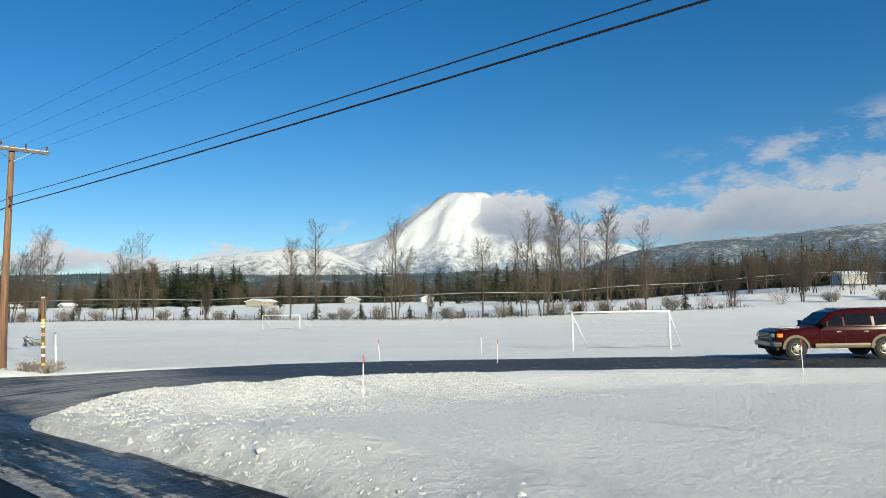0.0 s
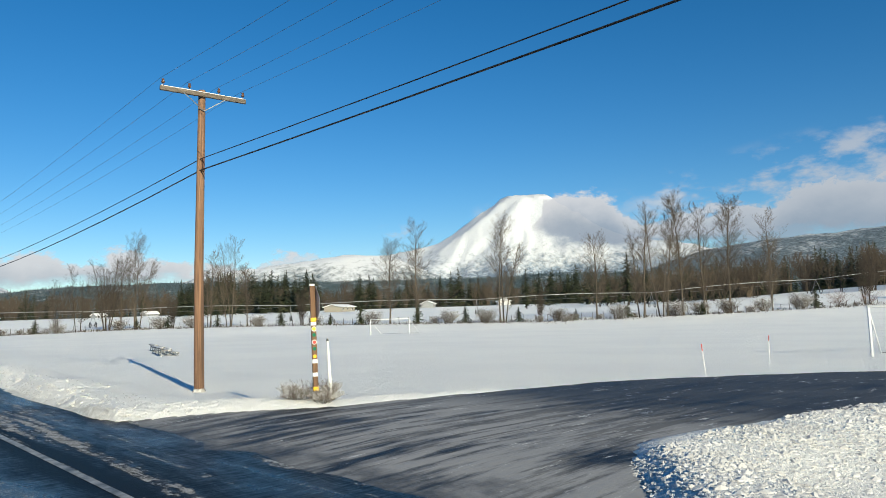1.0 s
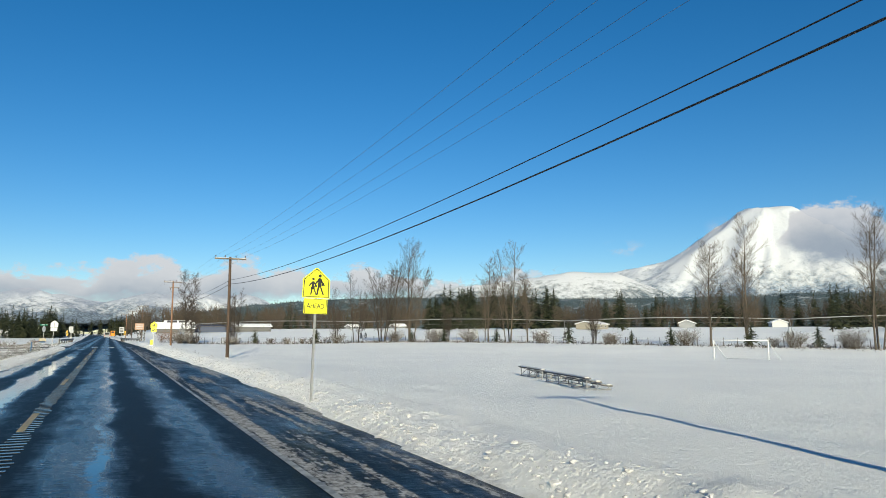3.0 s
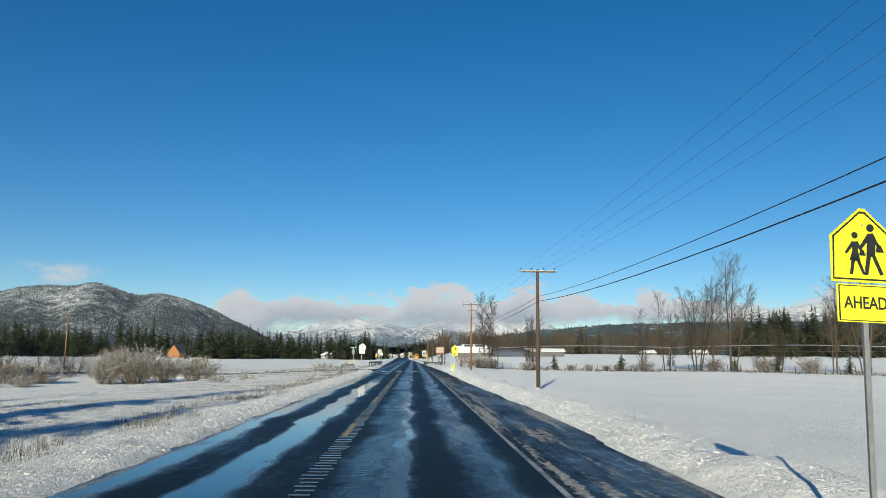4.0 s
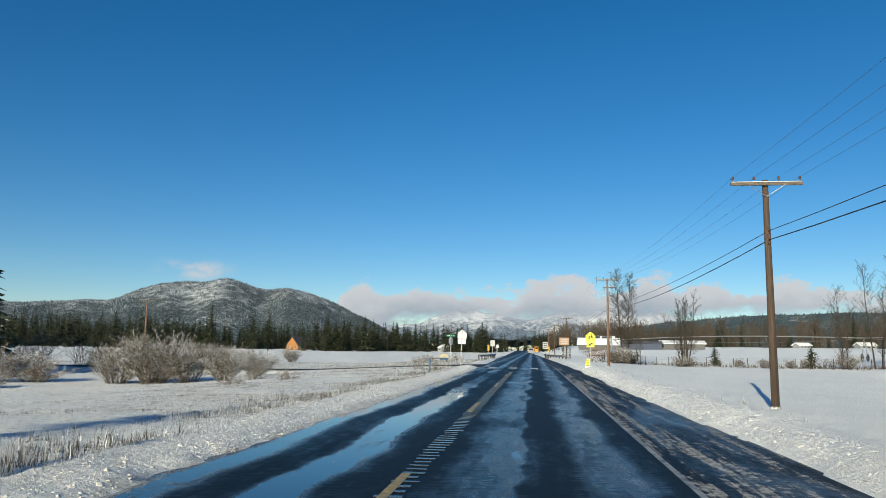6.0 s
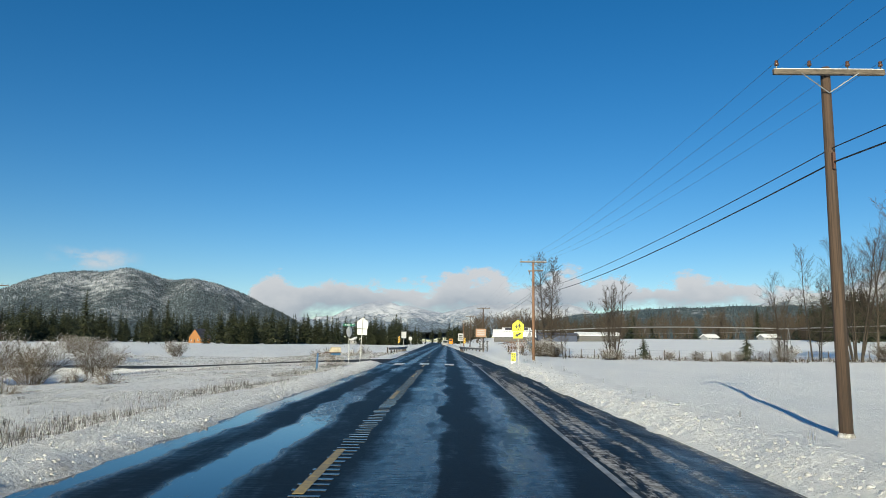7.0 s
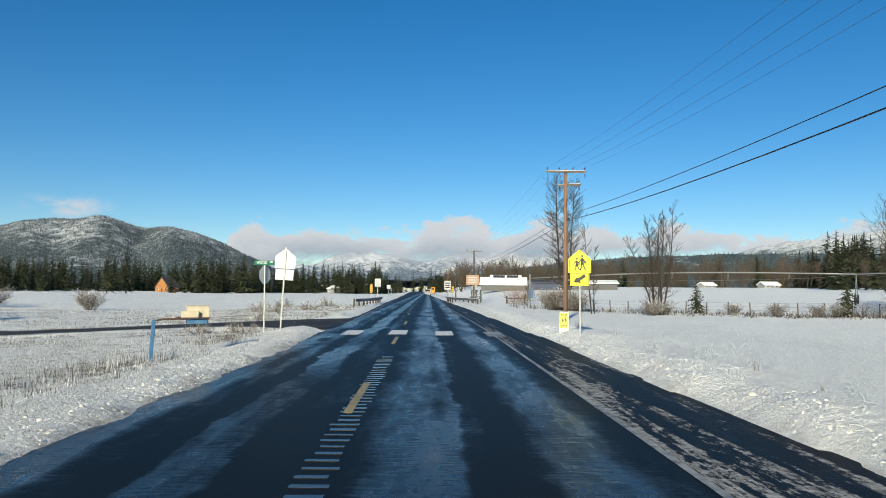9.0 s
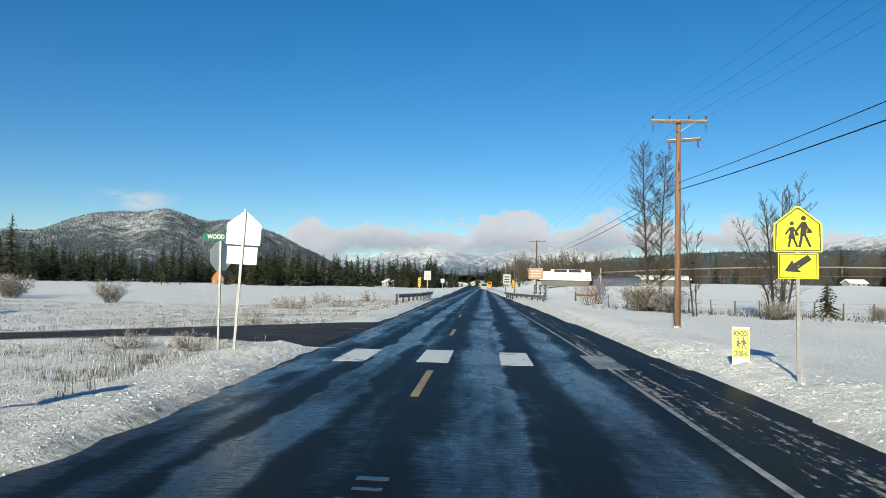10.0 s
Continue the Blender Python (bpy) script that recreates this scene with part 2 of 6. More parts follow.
GALV = plain("galvanised_steel", (0.24, 0.245, 0.25), (0.34, 0.345, 0.35), 9, 0.5, 0.6)
SIGN_BACK = plain("white_painted_sheet", (0.64, 0.65, 0.66), (0.57, 0.58, 0.59), 2, 0.45)
SIGN_GREY = plain("grey_sheet_back", (0.42, 0.43, 0.45), (0.50, 0.51, 0.52), 3, 0.4, 0.5)
YELLOW = plain("fluorescent_yellow_green_sheeting", (0.80, 0.82, 0.02), (0.86, 0.86, 0.03), 2, 0.4)
AMBER = plain("amber_sheeting", (0.85, 0.50, 0.02), (0.80, 0.45, 0.02), 2, 0.4)
BLACK = plain("black_legend_film", (0.010, 0.010, 0.010), (0.018, 0.018, 0.018), 8, 0.45)
GREEN = plain("green_sheeting", (0.0, 0.12, 0.07), (0.0, 0.145, 0.085), 3, 0.55, spec=0.25)
LEGEND = plain("white_legend_film", (0.66, 0.67, 0.68), (0.58, 0.59, 0.60), 6, 0.4)
ROAD_WHITE = plain("worn_white_road_paint", (0.40, 0.39, 0.37), (0.06, 0.06, 0.06), 4.5, 0.5)
ROAD_YELLOW = plain("worn_yellow_road_paint", (0.46, 0.31, 0.08), (0.15, 0.125, 0.07), 9, 0.5)
WHITE_PAINT = plain("white_paint", (0.80, 0.80, 0.80), (0.70, 0.71, 0.72), 4, 0.4)
RED = plain("red_paint", (0.60, 0.05, 0.04), (0.50, 0.04, 0.03), 5, 0.45)
FIR = conifer_material("dark_fir_needles", (0.024, 0.034, 0.019), (0.066, 0.070, 0.036), 0.0)
FIR_FROST = conifer_material("frosted_fir_needles", (0.020, 0.031, 0.015), (0.074, 0.078, 0.031), 0.06)
BARK = plain("grey_bark", (0.060, 0.048, 0.037), (0.118, 0.095, 0.072), 3, 0.9, 0, (4, 4, 0.8), 0.3)
TWIG = plain("bare_twigs", (0.066, 0.051, 0.037), (0.125, 0.096, 0.067), 1.2, 0.9)
BRUSH = plain("brown_winter_brush", (0.046, 0.036, 0.027), (0.090, 0.066, 0.044), 0.12, 0.9)


# ---- mesh helpers ----
class Build:
    """Collects points and faces for one mesh."""

    def __init__(self):
        self.v, self.f = [], []

    def add(self, pts, faces):
        k = len(self.v)
        self.v.extend(tuple(p) for p in pts)
        self.f.extend(tuple(i + k for i in q) for q in faces)
        return self

    def box(self, c, s, m=None, ch=0.0):
        """A box about c; ch chamfers its upright edges."""
        x, y, z = (a / 2 for a in s)
        if ch:
            ring = [(x - ch, -y), (x, -y + ch), (x, y - ch), (x - ch, y), (-x + ch, y), (-x, y - ch), (-x, -y + ch), (-x + ch, -y)]
        else:
            ring = [(x, -y), (x, y), (-x, y), (-x, -y)]
        return self.prism(ring, -z, z, Matrix.Translation(c) @ (m or Matrix()))

    def prism(self, ring, z0, z1, m=None, taper=1.0):
        n = len(ring)
        m = m or Matrix()
        pts = [m @ Vector((a, b, z0)) for a, b in ring] + [m @ Vector((a * taper, b * taper, z1)) for a, b in ring]
        faces = [tuple(reversed(range(n))), tuple(range(n, 2 * n))]
        faces += [(i, (i + 1) % n, n + (i + 1) % n, n + i) for i in range(n)]
        return self.add(pts, faces)

    def tube(self, pts, radii, n=6, cap=True):
        """A round tube through pts; radii is one number or one for each point."""
        pts = [Vector(p) for p in pts]
        if isinstance(radii, (int, float)):
            radii = [radii] * len(pts)
        out = []
        for i, p in enumerate(pts):
            d = (pts[min(i + 1, len(pts) - 1)] - pts[max(i - 1, 0)]).normalized()
            a = d.cross(Vector((0, 0, 1)) if abs(d.z) < 0.9 else Vector((1, 0, 0))).normalized()
            b = d.cross(a)
            out += [p + (a * math.cos(t) + b * math.sin(t)) * radii[i] for t in (2 * math.pi * j / n for j in range(n))]
        faces = []
        for i in range(len(pts) - 1):
            faces += [(i * n + j, i * n + (j + 1) % n, (i + 1) * n + (j + 1) % n, (i + 1) * n + j) for j in range(n)]
        if cap:
            faces += [tuple(reversed(range(n))), tuple(range((len(pts) - 1) * n, len(pts) * n))]
        return self.add(out, faces)

    def mesh(self, name, material, smooth=False):
        me = bpy.data.meshes.new(name)
        me.from_pydata(self.v, [], self.f)
        me.materials.append(material)
        if smooth:
            me.shade_smooth()
        me.update()
        return me


def part(name, b, material, parent, label="", smooth=False, m=None):
    me = b if isinstance(b, bpy.types.Mesh) else b.mesh(name, material, smooth)
    ob = new(name, me)
    ob.parent = parent
    if m is not None:
        ob.matrix_basis = m
    return tagged(ob, label)


def thing(name, at, turn=0, label="", category="", group="", kind=""):
    ob = new(name)
    ob.empty_display_size = 0.2
    ob.matrix_basis = pose(*at, 0, 0, turn)
    return tagged(ob, label, category, group, kind)


def grid_object(name, xs, ys, height, material, kind="structure", label="", smooth=True):
    X, Y = np.meshgrid(xs, ys)
    Z = height(X, Y)
    nx, ny = len(xs), len(ys)
    co = np.stack([X, Y, Z], -1).reshape(-1, 3)
    i = np.arange(ny - 1)[:, None] * nx + np.arange(nx - 1)[None]
    quads = np.stack([i, i + 1, i + nx + 1, i + nx], -1).reshape(-1, 4)
    return sheet_object(name, co, quads, material, kind, label, smooth)


def sheet_object(name, co, quads, material, kind="structure", label="", smooth=True):
    me = bpy.data.meshes.new(name)
    me.from_pydata(co.tolist(), [], quads.tolist())
    me.materials.append(material)
    if smooth:
        me.shade_smooth()
    return tagged(new(name, me), label, kind=kind)


def letters(body, size, material, name="lettering", depth=0.002, bold=0.015):
    """A mesh of built-in-font lettering, centred, in the xy plane."""
    cu = bpy.data.curves.new(name, "FONT")
    cu.offset = bold * size
    cu.body, cu.size, cu.extrude, cu.align_x, cu.align_y = body, size, depth, "CENTER", "CENTER"
    ob = new(name, cu)
    bpy.context.view_layer.update()
    me = bpy.data.meshes.new_from_object(ob.evaluated_get(bpy.context.evaluated_depsgraph_get()))
    bpy.data.objects.remove(ob)
    me.materials.clear()
    me.materials.append(material)
    return me


def sstep(v, lo, hi):
    t = np.clip((v - lo) / (hi - lo), 0, 1)
    return t * t * (3 - 2 * t)


def waves(x, y, seed, scale):
    """A cheap smooth noise on arrays, about -1 to 1."""
    r = np.random.RandomState(seed)
    out = np.zeros(np.broadcast(x, y).shape)
    for i in range(7):
        a, ph, k = r.uniform(0, 6.28), r.uniform(0, 6.28), scale * r.uniform(0.6, 2.2)
        out = out + np.sin((x * np.cos(a) + y * np.sin(a)) * k + ph)
    return out / 3.5


# ---- the lie of the land ----
DRIVE = [(3.0, 7.8), (9.0, 8.0), (15.0, 7.2), (20.0, 5.0), (24.5, 1.8), (28.5, -2.4), (36.0, -11.0), (60.0, -40.0)]   # centre line of the school drive


def drive_gap(x, y):
    """Distance from the drive's edge (negative on it)."""
    best = np.full(np.broadcast(x, y).shape, 1e9)
    for (ax, ay), (bx, by) in zip(DRIVE, DRIVE[1:]):
        dx, dy = bx - ax, by - ay
        t = np.clip(((x - ax) * dx + (y - ay) * dy) / (dx * dx + dy * dy), 0, 1)
        best = np.minimum(best, np.hypot(x - ax - t * dx, y - ay - t * dy))
    half = 2.8 + 2.6 * (1 - sstep(x, 4.5, 9.0))
    return best - half


def lane_gap(x, y):
    """Distance from the edge of the side lane to the west (negative on it)."""
    flare = 3.2 * (1 - sstep(-x, 3.0, 8.5))
    return np.maximum(np.abs(y - 122.2 + 0.02 * (x + 4)) - 2.5 - flare, x + 2.5)


def bend(y):
    """How far the highway swings west beyond the crossing."""
    d = np.maximum(np.asarray(y, float) - 115.0, 0.0)
    return -0.0185 * d * d / (d + 8.0)


def right_edge(y):
    kerb = np.interp(y, (1.0, 4.5, 12, 20, 36, 50, 60, 70, 84, 100, 115, 130), (4.95, 5.2, 5.2, 5.3, 5.42, 5.75, 5.75, 5.5, 5.25, 5.3, 5.15, 5.2))
    return bend(y) + kerb + 0.13 * waves(y, y * 0, 3, 0.35) + 0.05 * waves(y, y * 0, 4, 2.1)


def left_edge(y):
    kerb = np.interp(y, (40, 60, 105, 116), (-2.9, -2.78, -2.72, -3.05))
    return bend(y) + kerb + 0.10 * waves(y, y * 0, 5, 0.4) + 0.03 * waves(y, y * 0, 6, 2.4)


def field_height(x, y):
    """The open ground without the ploughed banks."""
    u = 0.68 * x + 0.73 * y
    right = -0.36 - 0.25 * sstep(x, 10, 20) - 0.65 * sstep(x, 22, 65) + 1.0 * sstep(u, 100, 121) * sstep(x, 10, 60) + 0.25 * sstep(y, 85, 112) * (1 - sstep(x, 12, 40))
    right = right + np.clip((u - 123) * 0.017, 0, 4.2) * sstep(x, 8, 26)
    right = right + 5.0 * np.exp(-((x - 232) ** 2 + (y - 44) ** 2) / 55.0 ** 2)
    left = -0.30 - 0.95 * sstep(-x, 8, 28) + 0.8 * sstep(-x, 120, 320)
    return np.where(x > 0, right, left)


def ground_height(x, y):
    base = field_height(x, y)
    dr, dl = x - right_edge(y), left_edge(y) - x
    d = np.where(x > 0, dr, dl)
    bank = np.where(x > 0, 0.24, 0.10) * sstep(d, -0.1, np.where(x > 0, 0.9, 1.3)) * (1 - sstep(d, 1.2, 4.2))
    near = (1 - sstep(d, 0.9, 2.6)) * sstep(d, -0.15, 0.25)
    lumps = 0.06 * np.maximum(0, waves(x, y, 51, 7.0) * waves(x, y, 52, 10.0)) + 0.010 * waves(x, y, 53, 15.0)
    rough = 0.035 * waves(x, y, 11, 3.1) * near + lumps * near * np.where(x > 0, 1.0, 0.8) + 0.025 * waves(x, y, 12, 0.9) + np.where(x < -4, 0.03 * waves(x, y, 54, 4.0), 0)
    z = base * sstep(d, 0.2, 4.0) + bank * (1 + 0.35 * waves(x, y, 13, 0.8)) + rough * sstep(d, -0.1, 0.3)
    z = z + 0.02 - 0.075 * (1 - sstep(d, 0.0, 0.45)) - 0.08 * (1 - sstep(d, -0.7, 0.0))
    g = drive_gap(x, y)
    ridge = 0.14 * sstep(g, 0.0, 0.6) * (1 - sstep(g, 0.7, 2.6)) * (1 + 0.4 * waves(x, y, 14, 1.4)) * (1 - 0.7 * sstep(x, 9, 16))
    z = np.where((x > 3) & (g < 3.0), drive_height(x, y) * (1 - sstep(g, 0, 3.0)) + z * sstep(g, 0, 3.0), z) + np.where((x > 4) & (d > 0), ridge, 0)
    z = np.where((x > 3) & (g < 0.05), drive_height(x, y) - np.where(x < 11, 0.10, 0.035), z)
    z = np.where((x > 2.5) & (dr < -0.02), np.minimum(z, -0.16), z)
    s = lane_gap(x, y)
    z = np.where((x < -2) & (s < 1.2), (lane_height(x) - 0.03) * (1 - sstep(s, 0, 1.2)) + z * sstep(s, 0, 1.2), z)
    z = np.where((x < -2) & (s < 0.05), lane_height(x) - 0.10, z)
    return z


def drive_height(x, y):
    return 0.0 - 0.46 * sstep(x, 6, 30) - 0.4 * sstep(x, 34, 80)


def lane_height(x):
    return 0.0 - 0.75 * sstep(-x, 4, 24)


def gz(x, y):
    return float(ground_height(np.array([float(x)]), np.array([float(y)]))[0])


def spread(fine, lo, hi, step, far, growth=1.16):
    """Even steps between lo and hi, then ever longer ones out to far."""
    mid = list(np.arange(lo, hi + step / 2, step))
    up, s = [], fine
    x = hi
    while x < far:
        s *= growth
        x += s
        up.append(x)
    down, s = [], fine
    x = lo
    while x > -far:
        s *= growth
        x -= s
        down.append(x)
    return np.array(sorted(down) + mid + up)


XS = np.unique(np.round(np.concatenate([spread(0.5, -9.0, 16.0, 0.35, 4700), np.arange(-6.0, -2.8, 0.12), np.arange(4.4, 8.6, 0.12), np.arange(16.4, 36.0, 0.45)]), 3))
grid_object("ground", XS, spread(0.3, -14.0, 125.0, 0.2, 4700, 1.12), ground_height, SNOW,
            label="snow-covered fields with ploughed banks beside the road")
road_ys = spread(4.0, -40, 240, 4.0, 700, 1.2)
road = grid_object("road", np.linspace(-3.9, 6.9, 22), road_ys[road_ys > -60], lambda X, Y: -0.012 * np.abs(X) - 0.105 * sstep(np.abs(X - 1.5), 4.95, 5.4), ASPHALT,
                   label="dark wet two-lane asphalt highway with slush on the shoulder")
for v in road.data.vertices:
    v.co.x += float(bend(v.co.y))


def drive_sheet():
    t = np.linspace(0, len(DRIVE) - 1, 110)
    cx, cy = (np.convolve(np.pad(np.interp(t, range(len(DRIVE)), [p[k] for p in DRIVE]), 6, "edge"), np.ones(13) / 13, "valid") for k in (0, 1))
    tx, ty = np.gradient(cx), np.gradient(cy)
    co, n = [], 17
    for x, y, dx, dy in zip(cx, cy, tx, ty):
        l = math.hypot(dx, dy) or 1.0
        half = (2.95 + 2.6 * (1 - float(sstep(np.array(x), 4.5, 9.0)))) * 1.08
        for j in range(n):
            w = half * (2 * j / (n - 1) - 1)
            px, py = max(x - dy / l * w, 4.3), y + dx / l * w
            edge = float(sstep(np.array(5.9 - px + 0.35 * waves(np.array(px), np.array(py), 15, 2.6)), 0, 1.3))      # runs out under the highway
            co.append((px, py, (float(drive_height(np.array(px), py)) + 0.012) * (1 - edge) - 0.10 * edge - 0.06 * float(sstep(np.array(7.5 - px), 0, 2.0)) * (1 - edge)))
    i = np.arange(len(t) - 1)[:, None] * n + np.arange(n - 1)[None]
    quads = np.stack([i, i + n, i + n + 1, i + 1], -1).reshape(-1, 4)
    return sheet_object("driveway", np.array(co), quads, SLUSH, label="slushy grey asphalt drive curving off the highway")


def lane_sheet():
    xs = np.concatenate([np.arange(-3.2, -14, -0.6), np.arange(-14, -260, -6.0)])
    co, n = [], 9
    for x in xs:
        half = 2.55 + 3.2 * (1 - float(sstep(np.array(-x), 3.0, 8.5)))
        for j in range(n):
            co.append((x, 122.2 - 0.02 * (x + 4) + half * (2 * j / (n - 1) - 1), float(lane_height(np.array(x))) - 0.03))
    i = np.arange(len(xs) - 1)[:, None] * n + np.arange(n - 1)[None]
    quads = np.stack([i, i + 1, i + n + 1, i + n], -1).reshape(-1, 4)
    return sheet_object("side_lane", np.array(co), quads, LANE, label="narrow dark side lane meeting the highway")


def lane_material():
    k = Net("damp_lane_asphalt")
    x, y, z = k.axes()
    streaks = k.noise(1.1, 7, 0.75, (0.22, 2.2, 1))
    col = k.mix(k.step(streaks, 0.42, 0.62), (0.014, 0.014, 0.016), (0.055, 0.052, 0.050))
    rim = k.math("MULTIPLY", k.step(k.math("ABSOLUTE", k.math("SUBTRACT", y, 122.2)), 1.3, 2.6), k.math("SUBTRACT", 1.0, k.step(x, -11.0, -6.0)))
    snowy = k.step(k.math("ADD", k.math("MULTIPLY", rim, 0.18), k.noise(1.7, 8, 0.78, (0.3, 1.6, 1))), 0.60, 0.68)
    col = k.mix(k.math("MULTIPLY", snowy, 0.8), col, (0.58, 0.57, 0.55))
    k.bump(streaks, 0.4, 0.02)
    return k.done(col, 0.8, 0.0, 0.25)


LANE = lane_material()
drive_sheet()
lane_sheet()


# ---- distance: hills, mountain, clouds ----
def polar(az_deg, dist):
    a = radians(az_deg)
    return dist * math.sin(a), 60 + dist * math.cos(a)


def far_relief(name, az0, az1, r0, r1, height, material, label, na=160, nr=46):
    az, r = np.radians(np.linspace(az0, az1, na)), np.linspace(r0, r1, nr)
    A, R = np.meshgrid(az, r)
    X, Y = R * np.sin(A), 60 + R * np.cos(A)
    Z = height(X, Y)
    co = np.stack([X, Y, Z], -1).reshape(-1, 3)
    i = np.arange(nr - 1)[:, None] * na + np.arange(na - 1)[None]
    quads = np.stack([i, i + na, i + na + 1, i + 1], -1).reshape(-1, 4)
    return sheet_object(name, co, quads, material, "structure", label)


def bump_at(X, Y, c, wide, deep, turn, h):
    """A rounded hill of height h about c, wide and deep in metres."""
    a = radians(turn)
    u = (X - c[0]) * math.cos(a) + (Y - c[1]) * math.sin(a)
    v = -(X - c[0]) * math.sin(a) + (Y - c[1]) * math.cos(a)
    return h * np.exp(-(u / wide) ** 2 - (v / deep) ** 2)


def peak_height(X, Y):
    c = polar(50.2, 3900)
    r = np.hypot(X - c[0], Y - c[1])
    z = 285 * np.exp(-(np.maximum(r - 70, 0) / 300) ** 1.5) + bump_at(X, Y, polar(51, 3950), 2450, 720, -51, 350)
    th = np.arctan2(Y - c[1], X - c[0])
    rib = (np.sin(th * 9 + waves(X, Y, 33, 0.010)) * 15 + np.abs(np.sin(th * 15 + 1.6 * waves(X, Y, 34, 0.012))) * 20 - 8) * np.clip(r / 300, 0, 1) * np.exp(-(r / 900) ** 2)
    rib = rib + waves(X, Y, 21, 0.012) * 9 + waves(X, Y, 22, 0.03) * 5 + waves(X, Y, 27, 0.07) * 2.5
    return (z + rib) * sstep(np.hypot(X, Y - 60), 1650, 2900) - 6


def shoulder_height(X, Y):
    z = bump_at(X, Y, polar(64, 3000), 520, 600, -64, 165) + bump_at(X, Y, polar(78, 3000), 620, 650, -78, 200) + bump_at(X, Y, polar(96, 2950), 760, 700, -96, 215)
    return z + waves(X, Y, 23, 0.010) * 6 + waves(X, Y, 24, 0.035) * 3 - 12 - 40 * (1 - sstep(np.hypot(X, Y - 60), 1700, 2300))


HILL_LINE = ((-70, -60, -46, -37, -32, -30.5, -29, -27, -25.5, -24.1, -22.6, -20.9, -19.2, -17.9, -16.1, -14.3, -12.5, -10.5, -8), (30, 44, 62, 76, 88, 112, 126, 133, 129, 145, 131, 121, 122, 115, 100, 73, 52, 24, 6))      # bearing and height of its crest


def west_hill_height(X, Y):
    bearing, away = np.degrees(np.arctan2(X, Y - 60)), np.hypot(X, Y - 60)
    crest = sum(np.interp(bearing + o, *HILL_LINE) for o in (-0.5, -0.25, 0, 0.25, 0.5)) / 5
    spur = waves(bearing * 10, away * 0.02, 35, 0.10) * 60
    return (crest + 8) * np.exp(-((away + spur * 0.5 - 1600) / 300) ** 2) + (waves(X, Y, 25, 0.02) * 3 + waves(X, Y, 26, 0.06) * 1.5) * sstep(crest, 5, 40) - 8


def north_range_height(X, Y):
    z = bump_at(X, Y, polar(-5.5, 4100), 330, 600, 6, 205) + bump_at(X, Y, polar(3, 4100), 330, 600, -3, 190) \
        + bump_at(X, Y, polar(10, 4100), 300, 600, -10, 165) + bump_at(X, Y, polar(-14, 4100), 300, 600, 14, 120) + bump_at(X, Y, polar(20, 4100), 500, 600, -20, 110)
    return z + waves(X, Y, 28, 0.010) * 26 + waves(X, Y, 29, 0.03) * 13 + waves(X, Y, 30, 0.07) * 5 - 10


def foothill_height(X, Y):
    z = bump_at(X, Y, polar(14, 1500), 420, 260, -14, 56) + bump_at(X, Y, polar(33, 1550), 520, 260, -33, 56) + bump_at(X, Y, polar(56, 1600), 520, 260, -56, 62) \
        + bump_at(X, Y, polar(80, 1600), 520, 260, -80, 62) + bump_at(X, Y, polar(100, 1600), 420, 260, -100, 60)
    return z + waves(X, Y, 31, 0.012) * 4 + waves(X, Y, 32, 0.05) * 2 - 7


def ridge_height(X, Y):
    bearing, away = np.degrees(np.arctan2(X, Y - 60)), np.hypot(X, Y - 60)
    rise = np.interp(bearing, (18, 22, 24.7, 28, 32, 35.5, 39, 43, 47), (1.6, 2.8, 3.45, 3.9, 4.4, 4.9, 4.8, 3.2, 0.6))
    return np.tan(np.radians(rise)) * 2500 * np.exp(-((away - 2500) / 330) ** 2) + waves(X, Y, 38, 0.014) * 4 + waves(X, Y, 39, 0.05) * 2 - 4


# blue-grey timber on these far slopes has distance haze put into its colour
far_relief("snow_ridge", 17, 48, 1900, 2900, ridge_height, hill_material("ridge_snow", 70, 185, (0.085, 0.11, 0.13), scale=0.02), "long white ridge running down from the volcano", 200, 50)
# the peak's snow is dimmed too, for the haze in front of it
far_relief("snow_peak", 16, 86, 1700, 4900, peak_height, hill_material("hazy_peak_snow_and_timber", 130, 330, (0.11, 0.145, 0.19), (0.70, 0.73, 0.78), 0.012), "snow-covered volcano with timbered lower slopes", 260, 90)
far_relief("timbered_slope", 56, 125, 1750, 3700, shoulder_height, hill_material("dusted_hazy_timber", 140, 500, (0.085, 0.11, 0.13), scale=0.02), "long timbered slope dusted with snow", 160, 50)
# forest tone greyed and blued so the colour holds haze along with frost
WEST_HILL = hill_material("frosted_hazy_timber", 50, 260, (0.060, 0.078, 0.088), scale=0.03)
far_relief("frosted_hill", -70, -8, 1150, 2200, west_hill_height, WEST_HILL, "rounded forested hill frosted with snow and tinted by haze", 220, 60)
# bluish forest on the range likewise includes haze in its tone
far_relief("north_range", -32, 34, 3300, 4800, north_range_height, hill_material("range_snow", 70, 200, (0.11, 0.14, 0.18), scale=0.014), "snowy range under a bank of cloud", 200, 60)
# foothill timber coloured bluer and paler to stand in for haze
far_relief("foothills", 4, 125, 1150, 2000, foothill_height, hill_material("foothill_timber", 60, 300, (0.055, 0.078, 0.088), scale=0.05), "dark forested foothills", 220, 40)


